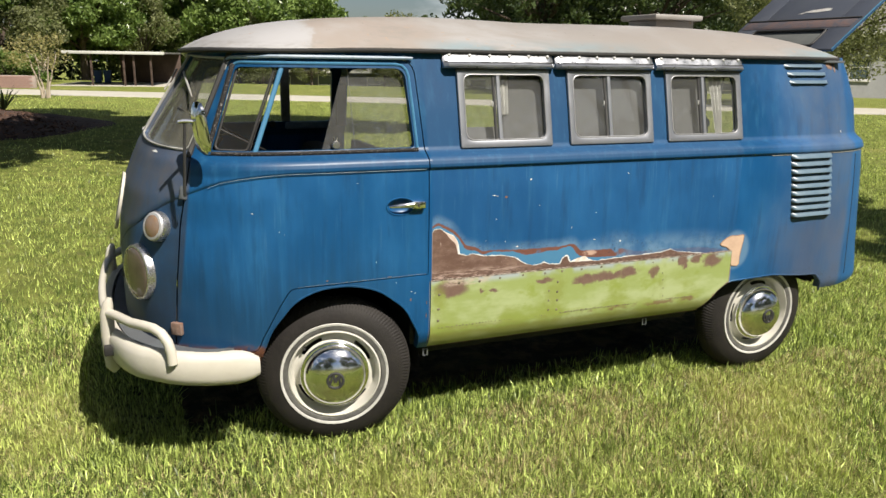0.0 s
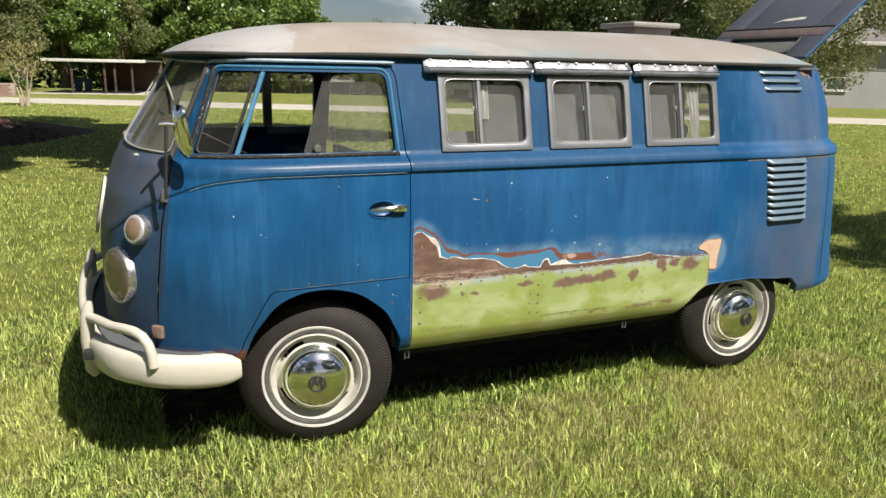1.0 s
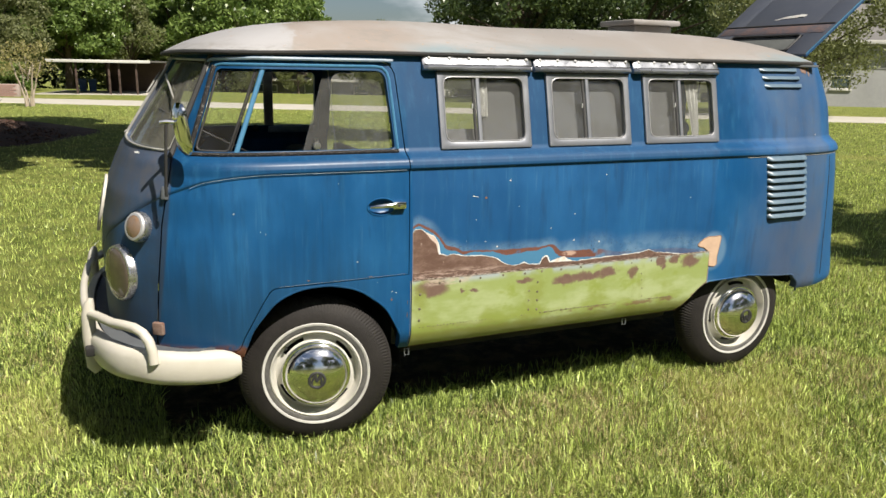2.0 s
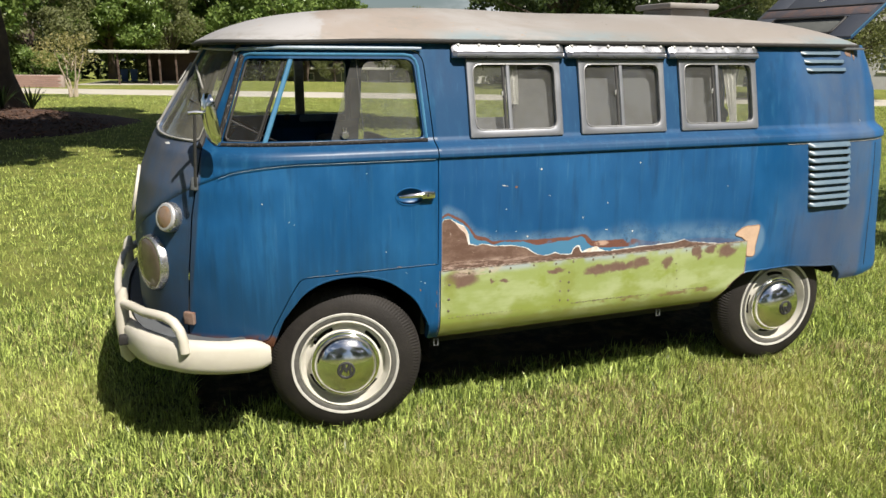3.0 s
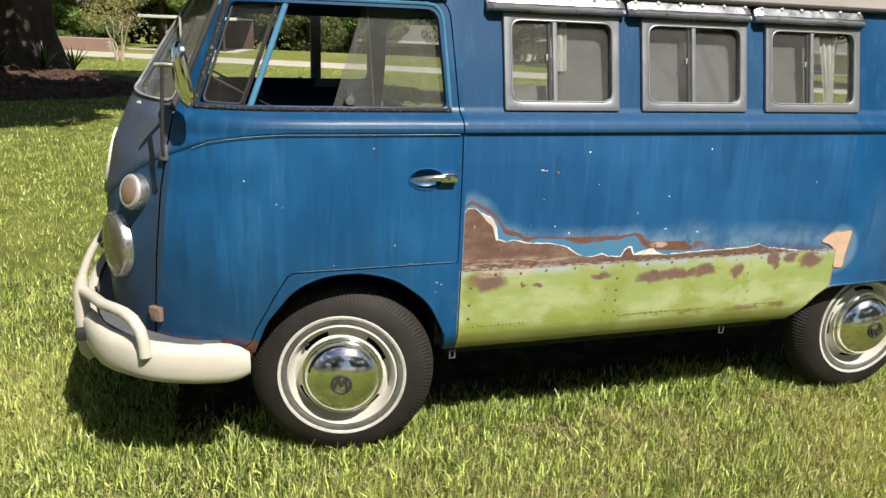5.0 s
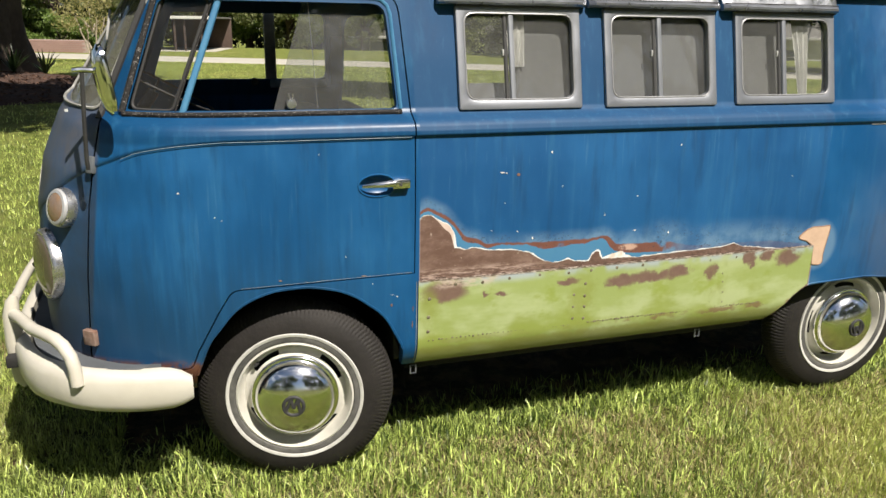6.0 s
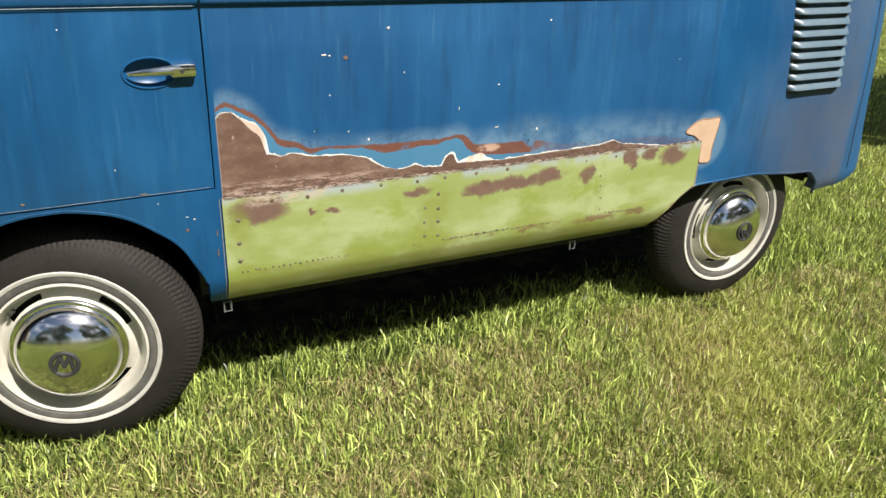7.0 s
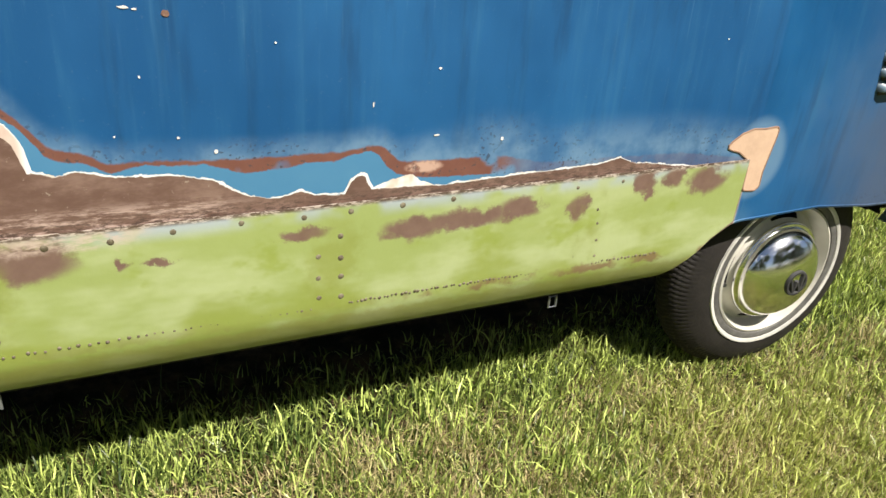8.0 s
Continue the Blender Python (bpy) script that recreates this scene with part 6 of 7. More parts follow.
blades("lawn_grass", "green grass of the wider lawn", 215000, mid_lawn, (0.03, 0.07), (0.004, 0.008), M_GRASS, 13, True)
blades("lawn_grass", "green grass towards the road", 230000, far_lawn, (0.025, 0.055), (0.008, 0.016), M_GRASS, 14, True)


# ---- trees ----
M_BARK = plain("dark_bark", (0.045, 0.033, 0.025), (0.095, 0.070, 0.052), 0.95, 0.0, 9, 1.0)
M_PALEBARK = plain("pale_smooth_bark", (0.42, 0.36, 0.28), (0.28, 0.22, 0.17), 0.8, 0.0, 14, 0.3)
M_LEAF = leafy("dark_oak_leaves", (0.018, 0.034, 0.010), (0.075, 0.105, 0.036), 0.32, 0.25)
M_LEAF_B = leafy("bright_broad_leaves", (0.040, 0.078, 0.014), (0.235, 0.315, 0.095), 0.30, 0.34)
M_LEAF_O = leafy("olive_leaves", (0.085, 0.100, 0.036), (0.190, 0.205, 0.090), 0.5, 0.35)


def leaf_cloud(rng, centres, radii, per, size):
    """Leaf quads scattered through clumps: an array of corner points."""
    out = []
    for c, r in zip(centres, radii):
        k = int(per * (r[0] / radii[0][0]) ** 1.5)
        d = rng.normal(0, 1, (k, 3))
        d /= np.linalg.norm(d, axis=1)[:, None]
        p = c + d * (rng.uniform(0.25, 1.0, (k, 1)) ** 0.55) * r
        u = rng.normal(0, 1, (k, 3))
        u /= np.linalg.norm(u, axis=1)[:, None]
        v = np.cross(u, rng.normal(0, 1, (k, 3)))
        v /= np.linalg.norm(v, axis=1)[:, None]
        s = rng.uniform(size * 0.6, size * 1.3, (k, 1))
        out.append(np.stack([p - u * s, p + v * s * 0.45, p + u * s, p - v * s * 0.45], 1))
    return np.concatenate(out).reshape(-1, 3)


def quads_mesh(co):
    n = len(co) // 4
    me = bpy.data.meshes.new("leaves")
    me.vertices.add(len(co)), me.loops.add(len(co)), me.polygons.add(n)
    me.vertices.foreach_set("co", co.astype(np.float32).reshape(-1))
    me.loops.foreach_set("vertex_index", np.arange(len(co), dtype=np.int32))
    me.polygons.foreach_set("loop_start", np.arange(n, dtype=np.int32) * 4)
    me.polygons.foreach_set("loop_total", np.full(n, 4, dtype=np.int32))
    me.update(calc_edges=True)
    return me


def tree(name, label, seed, height, spread, base, clumps, per, size, leaf, bark, trunk_r, stems=1, category="tree", group="", flat=0.8):
    """A tapered trunk with limbs and a crown of leaf clumps. base: the height at which the crown begins."""
    rng = np.random.default_rng(seed)
    t = thing(name, label, category, group)
    mid = (height + base) / 2
    cs, rs = [], []
    for k in range(clumps):
        a, q = rng.uniform(0, 2 * math.pi), rng.uniform(0.15, 1.0) ** 0.6
        h = rng.uniform(-1, 1)
        w = spread * math.sqrt(max(0.05, 1 - (h * 0.92) ** 2))
        cs.append(np.array([math.cos(a) * q * w, math.sin(a) * q * w, mid + h * (height - base) / 2]))
        r = rng.uniform(0.16, 0.32) * spread
        rs.append(np.array([r, r, r * flat]))
    bm = bmesh.new()
    for s in range(stems):
        a = 2 * math.pi * s / stems + 0.5
        off = 0.0 if stems == 1 else 0.12
        top = Vector((math.cos(a) * off * 4, math.sin(a) * off * 4, base + (height - base) * 0.45))
        pts = [Vector((math.cos(a) * off, math.sin(a) * off, -0.15)), Vector((math.cos(a) * off, math.sin(a) * off, 0.25))]
        for k in range(1, 6):
            f = k / 5
            pts.append(pts[1].lerp(top, f) + Vector(rng.normal(0, 0.02 * spread, 3)) * (1 if k < 5 else 0))
        tube(bm, pts, [trunk_r * v for v in (1.5, 1.12, 0.95, 0.82, 0.68, 0.52, 0.32)], 10)
    order = rng.permutation(clumps)[: max(5, clumps // 3)]
    for k in order:
        c = Vector(cs[k])
        s = Vector((0, 0, base * 0.7 + (c.z - base * 0.7) * 0.35))
        m = s.lerp(c, 0.5) + Vector((0, 0, 0.06 * spread))
        tube(bm, [s, m, c], [trunk_r * 0.42, trunk_r * 0.24, trunk_r * 0.08], 6)
    part("trunk", bm, bark, t, "tapered trunk with limbs")
    part("crown", quads_mesh(leaf_cloud(rng, cs, rs, per, size)), leaf, t, "", 0)
    return t


def stand(x, y, s=1.0, rz=0.0, up=0.0):
    return pose(x, y, ground_z(x, y) + up, 0, 0, rz) @ Matrix.Scale(s, 4)


def plant(src, spots):
    """The first spot takes the tree itself, the others copies."""
    for i, (x, y, s, rz) in enumerate(spots):
        if i == 0:
            src.location, src.rotation_euler, src.scale = (x, y, ground_z(x, y)), (0, 0, radians(rz)), (s, s, s)
        else:
            c = copy_thing(src, pose(x, y, ground_z(x, y), 0, 0, rz))
            c.scale = (s, s, s)


oak = tree("oak_tree", "dark broad oak with small glossy leaves", 21, 9.0, 5.2, 2.3, 60, 235, 0.145, M_LEAF, M_BARK, 0.34, group="trees beyond the road")
plant(oak, [(19.5, 33.0, 0.85, 0), (25.0, 31.0, 0.85, 70), (58.0, 50.0, 1.4, 140), (33.5, 40.0, 1.1, 200), (52.0, 58.0, 1.4, 260), (46.0, 14.0, 0.8, 30), (-12.0, 52.0, 1.2, 80), (2.0, 70.0, 1.3, 10), (-7.0, 66.0, 1.3, 170), (31.0, 52.0, 1.2, 220)])
broad = tree("shade_tree", "leafy tree with bright sunlit broad leaves", 33, 8.5, 4.2, 2.2, 46, 330, 0.17, M_LEAF_B, M_BARK, 0.26, group="trees beyond the road")
plant(broad, [(-3.2, 57.0, 1.15, 0), (11.0, 60.0, 1.2, 120), (4.5, 60.0, 1.15, 200), (-9.5, 43.0, 1.0, 60), (55.0, 30.0, 1.2, 10), (8.2, 57.0, 1.1, 40), (-3.2, 54.5, 0.92, 75)])
olive = tree("shrub_tree", "olive green bushy tree", 45, 6.0, 3.0, 0.8, 34, 330, 0.11, M_LEAF_O, M_BARK, 0.16, group="trees beyond the road")
plant(olive, [(0.6, 56.5, 1.1, 0), (-9.6, 37.0, 0.9, 90), (7.0, 56.0, 1.1, 150), (-7.0, 47.0, 1.1, 220), (26.0, 58.0, 1.0, 300), (7.2, 46.0, 0.34, 10), (10.0, 44.8, 0.42, 70), (14.2, 43.0, 0.36, 200), (18.9, 53.8, 1.04, 130)])
bush = tree("bush", "low bright green bush", 57, 1.5, 1.1, 0.15, 22, 260, 0.07, M_LEAF_B, M_BARK, 0.04, group="bushes beyond the road", category="bush")
plant(bush, [(-6.2, 41.0, 1.1, 0), (-7.6, 41.6, 1.3, 80), (-5.2, 41.4, 1.0, 150), (-9.2, 42.6, 1.5, 30), (-10.6, 43.4, 1.5, 200)])
M_LEAF_Y = leafy("sparse_yellowed_leaves", (0.16, 0.16, 0.055), (0.40, 0.35, 0.17), 0.5, 0.4)
myrtle = tree("small_tree", "small sparse tree with pale twisted stems and yellowing leaves", 63, 2.0, 1.12, 1.0, 30, 48, 0.045, M_LEAF_Y, M_PALEBARK, 0.034, stems=4)
myrtle.location, myrtle.scale = (-3.55, 29.6, ground_z(-3.55, 29.6)), (1.12, 1.12, 1.12)

garden = tree("olive_tree", "small-leaved olive green tree before the grey house", 52, 7.0, 4.0, 1.75, 64, 330, 0.072, M_LEAF_O, M_BARK, 0.16)
garden.location = (24.2, 19.4, ground_z(24.2, 19.4))

# woods far behind the houses, one mass of leaves
rng = np.random.default_rng(91)
cs, rs = [], []
for az in np.arange(-24.0, 74.0, 0.8):
    top = 4.3 if 14.0 < az < 16.5 else 5.6 if 16.4 < az < 22.6 else 10.5
    for h in np.arange(0.6, top - 0.4, 1.5):
        d = 72 + rng.uniform(-3, 3)
        a = radians(az + rng.uniform(-0.5, 0.5))
        cs.append(np.array([-0.7 + d * math.sin(a), -2.9 + d * math.cos(a), h - 1.0]))
        r = rng.uniform(1.0, 1.5)
        rs.append(np.array([r, r, r]))
rs[0] = np.array([1.3, 1.3, 1.3])
tagged(part("far_woods", quads_mesh(leaf_cloud(rng, cs, rs, 90, 0.30)), M_LEAF, None, "", 0), "dark belt of woods far behind the houses", "woods", kind="stuff")

# woods across the lawn behind the walk
cs, rs = [], []
for az in np.arange(96.0, 300.0, 1.6):
    if 168.0 < az < 196.0:
        continue
    for h in np.arange(0.5, 7.5 + 1.5 * math.sin(az * 0.21) + math.sin(az * 0.57), 1.8):
        d = 38 + rng.uniform(-3, 3)
        a = radians(az + rng.uniform(-0.8, 0.8))
        cs.append(np.array([d * math.sin(a), -2.9 + d * math.cos(a), h]))
        r = rng.uniform(1.1, 1.7)
        rs.append(np.array([r, r, r]))
tagged(part("woods_across", quads_mesh(leaf_cloud(rng, cs, rs, 60, 0.30)), M_LEAF, None, "", 0), "dark belt of woods across the lawn", "woods", kind="stuff")

# big old oak; unseen crown set off its trunk to shade the lawn
elder = thing("old_oak", "huge old oak with a broad flaring trunk", "tree")
rng = np.random.default_rng(5)
bm = bmesh.new()
segs = 40
prev = None
for h, r in ((-0.2, 1.6), (0.0, 1.42), (0.25, 1.27), (0.6, 1.18), (1.1, 1.14), (2.0, 1.12), (3.2, 1.06), (4.6, 0.95), (6.0, 0.60), (8.0, 0.30)):
    ringv = []
    for k in range(segs):
        a = 2 * math.pi * k / segs
        flute = 1 + (0.13 if h < 0.8 else 0.06) * math.sin(5 * a + 0.6) + 0.05 * math.sin(11 * a + h) + 0.025 * math.sin(19 * a - 2 * h)
        ringv.append(bm.verts.new((r * flute * math.cos(a), r * flute * math.sin(a), h)))
    if prev:
        for k in range(segs):
            bm.faces.new((prev[k], prev[(k + 1) % segs], ringv[(k + 1) % segs], ringv[k]))
    prev = ringv
bm.faces.new(prev)
cs, rs = [], []
for k in range(104):
    a, q = rng.uniform(0, 2 * math.pi), rng.uniform(0.1, 1.0) ** 0.5
    cs.append(np.array([0.4 + math.cos(a) * q * 11.3, -8.5 + math.sin(a) * q * 5.6, 6.6 + rng.uniform(-0.8, 2.2)]))
    r = rng.uniform(1.0, 2.0)
    rs.append(np.array([r, r, r * 0.6]))
for k in range(30):
    cs.append(np.array([rng.uniform(-8.0, 1.2), rng.uniform(-7.5, -1.5), 6.6 + rng.uniform(-0.8, 1.6)]))
    r = rng.uniform(1.0, 1.9)
    rs.append(np.array([r, r, r * 0.6]))
part("trunk", bm, M_BARK, elder, "fluted dark trunk with roots")
for k in range(0, 104, 8):
    c = Vector(cs[k])
    part("limb", tube(bmesh.new(), [(0, 0, 4.2), Vector((0, 0, 5.4)).lerp(c, 0.45), c], [0.30, 0.18, 0.05], 7), M_BARK, elder)
part("crown", quads_mesh(leaf_cloud(rng, cs, rs, 520, 0.235)), M_LEAF, elder, "", 0)
elder.location = (-5.2, 19.2, 0)

# unseen tree added beside the tail to dapple the grass, and trees across the lawn behind the camera
side = tree("unseen_tree", "unseen leafy tree added to shade the lawn", 71, 7.5, 2.6, 4.2, 30, 200, 0.14, M_LEAF_B, M_BARK, 0.16)
side.location = (9.2, -2.2, 0)
back = tree("shade_tree", "dark leafy tree across the lawn", 77, 9.0, 4.5, 2.0, 40, 160, 0.22, M_LEAF, M_BARK, 0.3, group="trees across the lawn")
plant(back, [(-9.0, -17.0, 1.4, 0), (6.0, -20.0, 1.5, 90), (14.0, -15.0, 1.3, 200), (24.0, -20.0, 1.3, 20), (-22.0, -18.0, 1.3, 60)])

# ---- mulch bed with strappy plants ----
M_MULCH = plain("bark_mulch", (0.030, 0.016, 0.011), (0.080, 0.042, 0.028), 0.95, 0.0, 22, 0.9)
bm = bmesh.new()
prev = None
rng = np.random.default_rng(8)
for q in np.linspace(0.02, 1.0, 14):
    ringv = []
    for k in range(72):
        a = 2 * math.pi * k / 72
        wob = 1 + 0.07 * math.sin(3 * a + 1) + 0.04 * math.sin(7 * a)
        ringv.append(bm.verts.new((-5.9 + 4.55 * q * wob * math.cos(a), 16.9 + 4.2 * q * wob * math.sin(a), 0.40 * (1 - q ** 2) + (0.02 * rng.normal() if q < 0.97 else -0.03))))
    if prev:
        for k in range(72):
            bm.faces.new((prev[k], prev[(k + 1) % 72], ringv[(k + 1) % 72], ringv[k]))
    else:
        bm.faces.new(ringv)
    prev = ringv
bed = part("mulch_bed", bm, M_MULCH)
tagged(bed, "mound of reddish bark mulch round the old oak", "mulch bed", kind="structure")
co = []
for k in range(5200):
    a, q = rng.uniform(0, 2 * math.pi), math.sqrt(rng.uniform(0, 0.97))
    c = np.array([-5.9 + 4.5 * q * math.cos(a), 16.9 + 4.15 * q * math.sin(a), 0.40 * (1 - q ** 2) + 0.025])
    u = rng.normal(0, 1, 3) * np.array([1, 1, 0.35])
    u *= rng.uniform(0.03, 0.08) / np.linalg.norm(u)
    v = np.cross(u, rng.normal(0, 1, 3))
    v *= 0.018 / np.linalg.norm(v)
    co.append(np.stack([c - u, c + v, c + u, c - v]))
M_CHIPS = leafy("mulch_chips", (0.025, 0.013, 0.009), (0.14, 0.080, 0.055), 0.9, 0.05)
tagged(part("mulch_chips", quads_mesh(np.concatenate(co)), M_CHIPS, None, "", 0), "loose reddish bark chips", "mulch", kind="stuff")
M_STRAP = leafy("strap_leaves", (0.014, 0.030, 0.010), (0.040, 0.066, 0.022), 0.35, 0.25)
for px, py, n in ((-4.15, 18.2, 34), (-4.75, 16.6, 26), (-3.6, 18.9, 22), (-6.4, 14.9, 20)):
    bm = bmesh.new()
    for k in range(n):
        a, L, w = rng.uniform(0, 2 * math.pi), rng.uniform(0.45, 0.85), rng.uniform(0.02, 0.035)
        s = Vector((-math.sin(a), math.cos(a), 0)) * w
        d = Vector((math.cos(a), math.sin(a), 0))
        lean = rng.uniform(0.3, 0.8)
        line = [d * L * lean * f + Vector((0, 0, L * (f - 0.55 * lean * f * f))) for f in (0, 0.35, 0.7, 1.0)]
        row = [(bm.verts.new(p - s * e), bm.verts.new(p + s * e)) for p, e in zip(line, (0.7, 1.0, 0.7, 0.1))]
        for A, B in zip(row, row[1:]):
            bm.faces.new((A[0], A[1], B[1], B[0]))
    pl = part("strap_plant", bm, M_STRAP)
    tagged(pl, "clump of dark strappy leaves in the mulch", "plant", "strappy plants")
    q2 = min(1.0, math.hypot((px + 5.9) / 4.5, (py - 16.9) / 4.15))
    pl.location = (px, py, 0.40 * (1 - q2 ** 2))

# ---- buildings beyond the road ----
M_GREYWALL = plain("grey_house_wall", (0.33, 0.33, 0.335), (0.28, 0.28, 0.285), 0.85, 0.0, 6, 0.1)
M_WHITEWALL2 = plain("white_house_wall", (0.66, 0.65, 0.62), (0.55, 0.54, 0.51), 0.85, 0.0, 6, 0.1)
M_SHINGLE = plain("grey_shingle", (0.11, 0.105, 0.10), (0.17, 0.16, 0.15), 0.9, 0.0, 10, 0.4)
M_DARKGREY = plain("dark_grey_wall", (0.085, 0.085, 0.088), (0.12, 0.12, 0.12), 0.85, 0.0, 6, 0.1)
M_TRIM = plain("white_trim", (0.55, 0.54, 0.51), (0.46, 0.45, 0.42), 0.6, 0.0, 10)
M_DARKWALL = plain("dark_brown_wall", (0.055, 0.035, 0.028), (0.085, 0.055, 0.042), 0.85, 0.0, 8, 0.1)
M_BRICK = plain("pinkish_brick", (0.36, 0.235, 0.205), (0.28, 0.17, 0.145), 0.9, 0.0, 14, 0.3)
M_MORTAR = plain("pale_mortar", (0.36, 0.29, 0.26), (0.30, 0.24, 0.21), 0.95, 0.0, 20, 0.2)
M_BIN = plain("blue_plastic", (0.02, 0.07, 0.22), (0.015, 0.05, 0.16), 0.5, 0.0, 6)
M_DARKGLASS = plain("dark_house_glass", (0.05, 0.07, 0.075), (0.07, 0.09, 0.09), 0.08, 0.0, 4)


def house(name, label, at, rz, w, d, h, roof_h, wall, wins, roof_mat, siding=False):
    """A low house: its front faces local -y. wins: (x, sill, width, height)."""
    hs = thing(name, label, "house")
    x0, x1 = -w / 2, w / 2
    wall_ob = None
    cuts = [(boxed(x - ww / 2, x + ww / 2, -0.3, 0.35, s, s + hh), "DIFFERENCE") for x, s, ww, hh in wins]
    b = boxed(x0, x1, 0, d, -0.3, h)
    bmesh.ops.recalc_face_normals(b, faces=b.faces)
    me = bpy.data.meshes.new("wall")
    b.to_mesh(me)
    b.free()
    wall_ob = part("wall", carve(me, cuts) if cuts else me, wall, hs, "", 30)
    rb = bmesh.new()
    o = 0.5
    p = [rb.verts.new(v) for v in ((x0 - o, -o, h), (x1 + o, -o, h), (x1 + o, d + o, h), (x0 - o, d + o, h), (x0 + d * 0.25, d / 2, h + roof_h), (x1 - d * 0.25, d / 2, h + roof_h))]
    q = [rb.verts.new((v.co.x, v.co.y, v.co.z - 0.16)) for v in p[:4]]
    for f in ((0, 1, 5, 4), (1, 2, 5), (2, 3, 4, 5), (3, 0, 4)):
        rb.faces.new([p[i] for i in f])
    for i in range(4):
        rb.faces.new((p[i], p[(i + 1) % 4], q[(i + 1) % 4], q[i]))
    rb.faces.new(q[::-1])
    part("roof", rb, roof_mat, hs, "", 20)
    part("fascia", boxed(x0 - o - 0.02, x1 + o + 0.02, -o - 0.03, -o - 0.005, h - 0.18, h + 0.02, 0.004), M_TRIM, hs, "white fascia board")
    if siding:
        for k in range(8):
            part("siding_board", boxed(x0 + 0.02, x1 - 0.02, -0.025, -0.004, h - 0.15 - 0.16 * (k + 1), h - 0.16 - 0.16 * k, 0.004), wall, wall_ob)
    for x, s, ww, hh in wins:
        wn = new("window")
        wn.parent = hs
        t = 0.06
        for a in ((x - ww / 2, x + ww / 2, s, s + t), (x - ww / 2, x + ww / 2, s + hh - t, s + hh), (x - ww / 2, x - ww / 2 + t, s + t, s + hh - t), (x + ww / 2 - t, x + ww / 2, s + t, s + hh - t), (x - ww / 2 + t, x + ww / 2 - t, s + hh / 2 - 0.025, s + hh / 2 + 0.025)):
            part("window_bar", boxed(a[0], a[1], 0.03, 0.11, a[2], a[3], 0.004), M_TRIM, wn)
        part("glass", boxed(x - ww / 2 + 0.03, x + ww / 2 - 0.03, 0.085, 0.095, s + 0.03, s + hh - 0.03), M_DARKGLASS, wn, "dark window glass")
        part("sill", boxed(x - ww / 2 - 0.06, x + ww / 2 + 0.06, -0.08, 0.03, s - 0.07, s - 0.004, 0.006), M_TRIM, wn, "white sill")
    hs.location, hs.rotation_euler = (at[0], at[1], ground_z(at[0], at[1])), (0, 0, radians(rz))
    return hs


house("grey_house", "low grey rendered house with white windows", (38.5, 24.0), -35, 14, 9, 3.4, 2.2, M_GREYWALL, [(-4.35, 0.9, 1.0, 1.35), (1.4, 0.9, 1.6, 1.35), (4.9, 0.9, 1.6, 1.35)], M_SHINGLE, True)
house("white_house", "low white house beyond the road", (30.0, 55.0), -26, 15, 8, 3.1, 1.6, M_WHITEWALL2, [(-3.5, 0.8, 1.4, 1.2), (0.5, 0.8, 1.0, 1.2), (3.8, 0.8, 1.4, 1.2)], M_SHINGLE)
house("garden_house", "long low house with a dark grey roof", (14.4, 59.4), -20, 15, 8, 2.45, 1.3, M_DARKGREY, [(-3.6, 0.8, 1.6, 1.2), (0.5, 0.5, 2.2, 1.6), (4.0, 0.8, 1.2, 1.2)], M_SHINGLE)
house("far_white_house", "pale house far beyond the road", (47.0, 45.0), -40, 14, 8, 3.0, 1.8, M_WHITEWALL2, [(-3.0, 0.9, 1.4, 1.2), (2.5, 0.9, 1.4, 1.2)], M_SHINGLE)

# carport
cp = thing("carport", "open carport with a flat white roof and dark posts", "carport")
cz = ground_z(-0.8, 44)
part("roof_slab", boxed(-2.15, 2.8, -3.0, 3.0, 1.68, 1.77, 0.01), M_SHINGLE, cp, "flat roof")
part("fascia", boxed(-2.2, 2.85, -3.06, -3.01, 1.64, 1.79, 0.008), M_TRIM, cp, "white fascia board")
for x in (-0.85, 0.75, 1.25, 2.1):
    part("post", boxed(x - 0.05, x + 0.05, -2.85, -2.75, -0.1, 1.68, 0.008), M_DARKWALL, cp, "dark post")
part("back_wall", boxed(-0.6, 2.8, 2.6, 2.8, -0.1, 1.68, 0.01), M_DARKWALL, cp, "dark brown back wall")
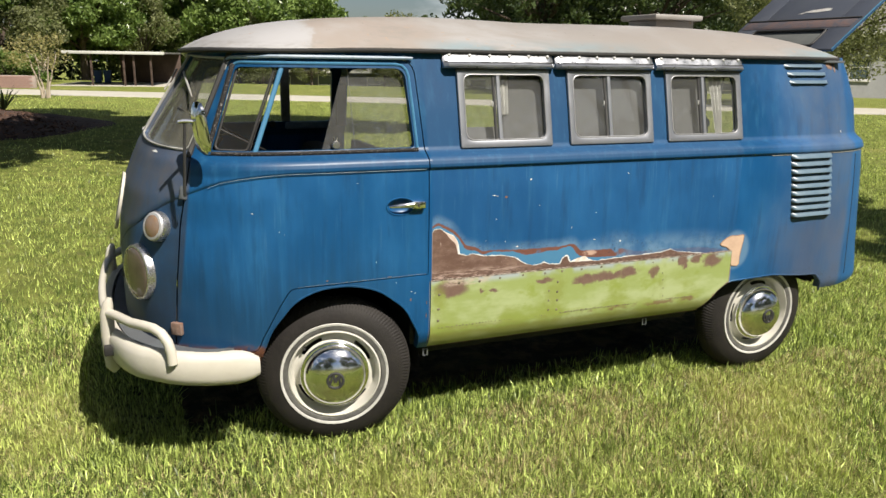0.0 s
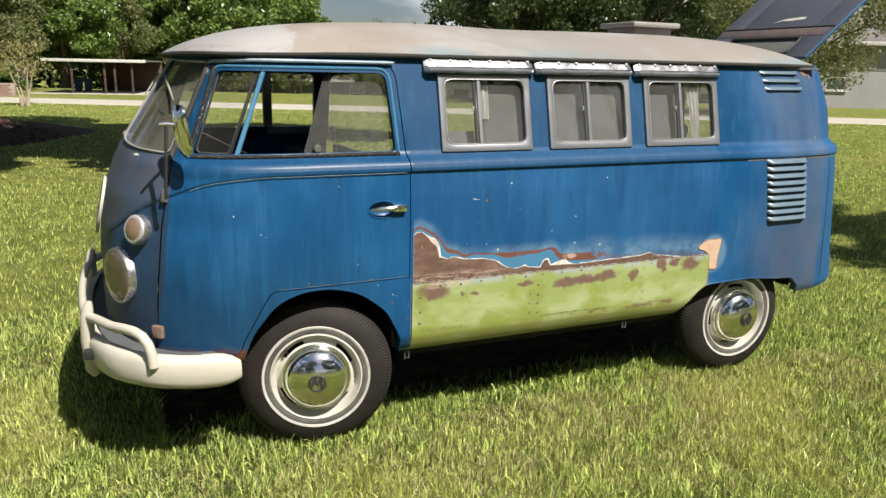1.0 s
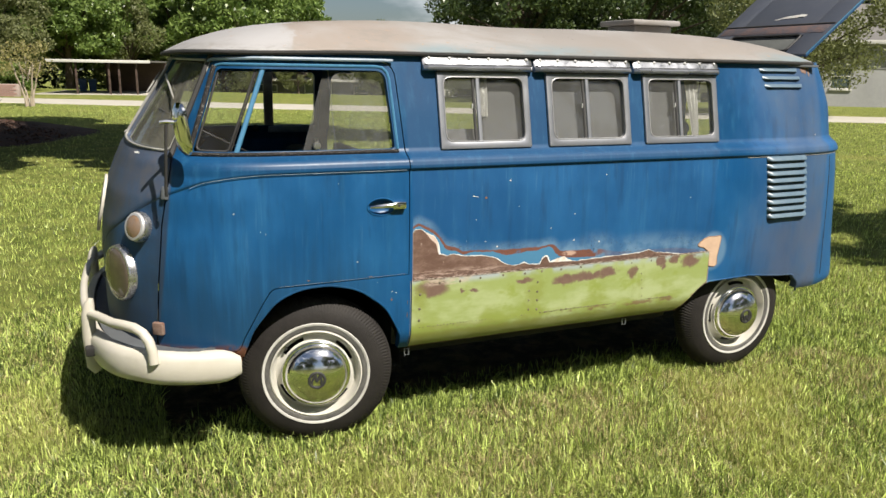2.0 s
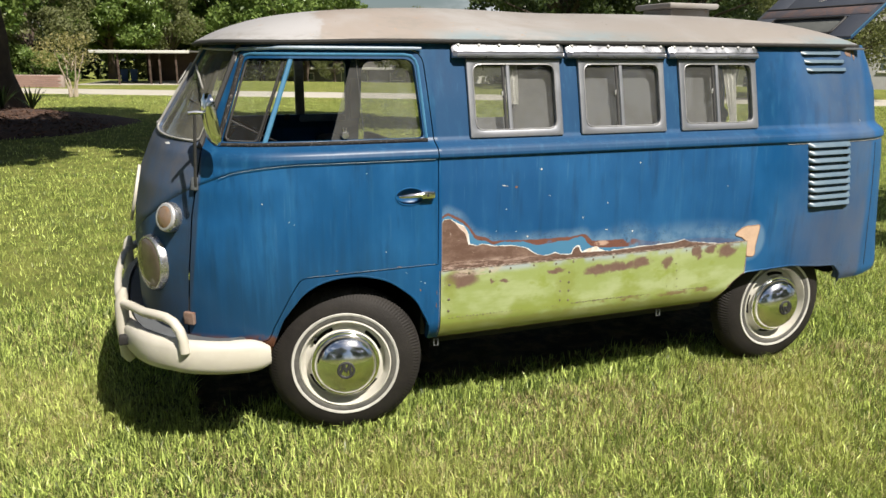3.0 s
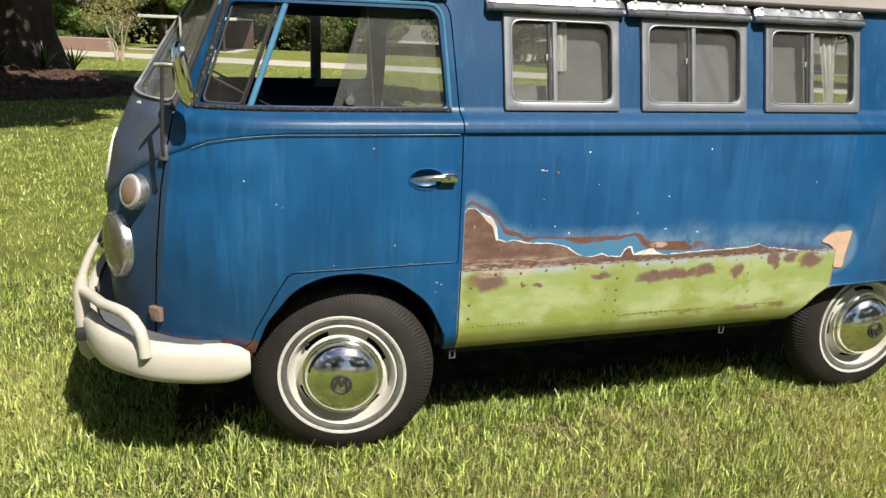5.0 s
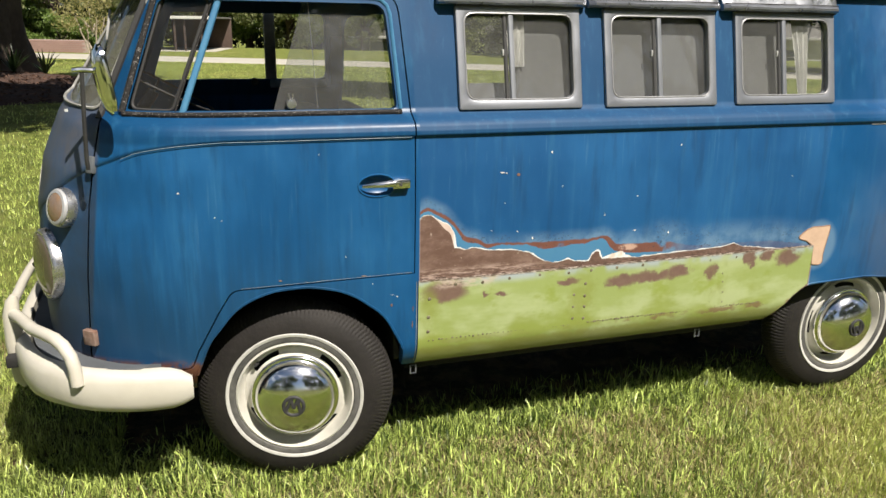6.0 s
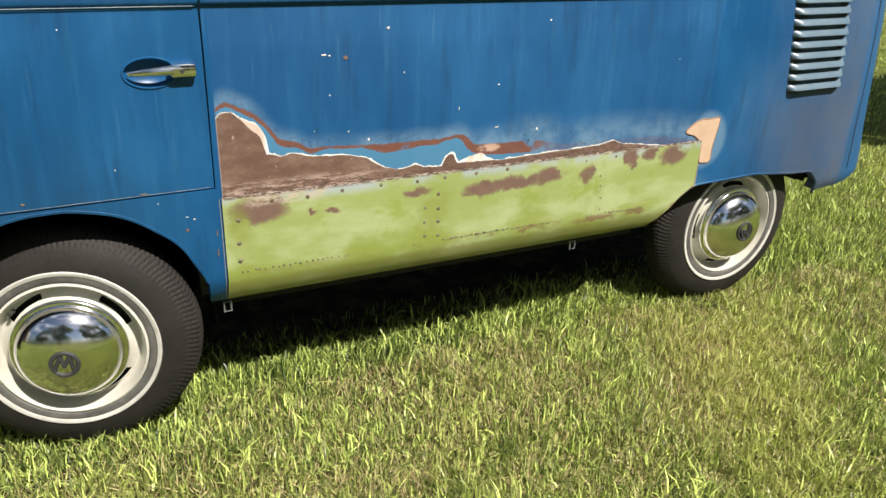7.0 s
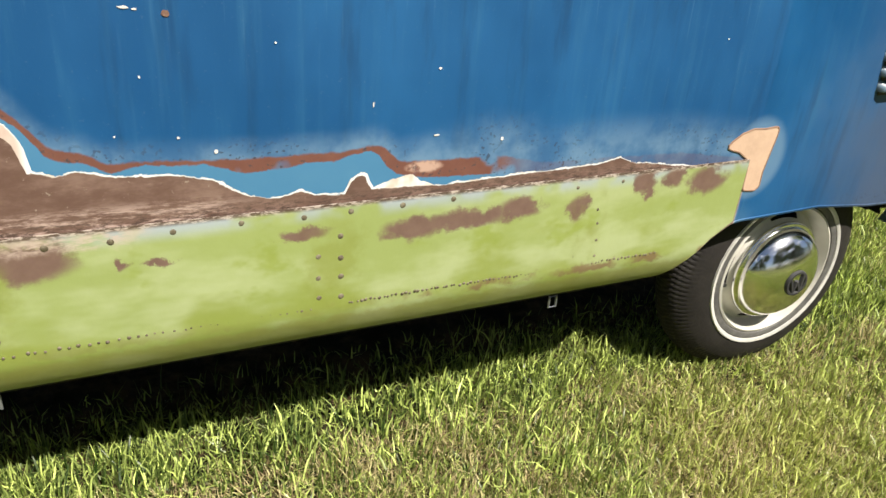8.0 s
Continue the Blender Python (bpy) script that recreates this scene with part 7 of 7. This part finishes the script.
part("floor_slab", boxed(-2.95, 2.8, -3.0, 3.0, -0.2, 0.04, 0.01), M_ROAD, cp, "concrete floor")
cp.location = (-0.9, 44.0, cz)
cp.rotation_euler = (0, 0, radians(-12))
for k, (x, y) in enumerate(((-2.15, 45.2), (-1.65, 45.1))):
    bn = thing("wheelie_bin", "blue plastic wheelie bin under the carport", "bin", "bins under the carport")
    b = bmesh.new()
    bmesh.ops.create_cone(b, segments=4, radius1=0.34, radius2=0.42, depth=0.95, cap_ends=True, matrix=Matrix.Rotation(radians(45), 4, "Z"))
    bmesh.ops.translate(b, verts=b.verts, vec=(0, 0, 0.475))
    part("tub", b, M_BIN, bn)
    part("lid", boxed(-0.33, 0.33, -0.34, 0.34, 0.955, 1.01, 0.015), M_BIN, bn)
    bn.location, bn.scale = (x, y, cz + 0.045), (0.7, 0.7, 0.7)

# low brick wall beyond the road, brick by brick
wl = thing("brick_wall", "low pinkish brick garden wall", "wall")
part("core", boxed(0.0, 3.6, 0.012, 0.20, -0.1, 0.45, 0.005), M_MORTAR, wl, "pale mortar core")
bb = boxed(0, 0.205, 0, 0.10, 0, 0.062, 0.004)
bme = bpy.data.meshes.new("brick")
bb.to_mesh(bme)
bb.free()
bme.materials.append(M_BRICK)
for j in range(6):
    for i in range(16):
        x = i * 0.215 + (0.107 if j % 2 else 0.0)
        if x + 0.205 <= 3.62:
            br = new("brick", bme)
            br.parent = wl
            br.location = (x, -0.002 * ((i * 7 + j * 3) % 4), j * 0.074)
wl.location, wl.scale = (-8.9, 40.6, ground_z(-7, 39)), (1.25, 1.25, 1.3)
wl.rotation_euler = (0, 0, radians(-24))

# overhead cables
for z, sag, y in ((5.4, 0.5, 46.0), (4.9, 0.4, 46.0)):
    cb = part("overhead_cable", tube(bmesh.new(), [(-40 + 110 * f, y - 22 * f, z + 1.2 * f - sag * 4 * f * (1 - f)) for f in np.linspace(0, 1, 30)], 0.016, 5), M_SEAL)
    tagged(cb, "thin dark overhead cable", "cable", "overhead cables", "structure")
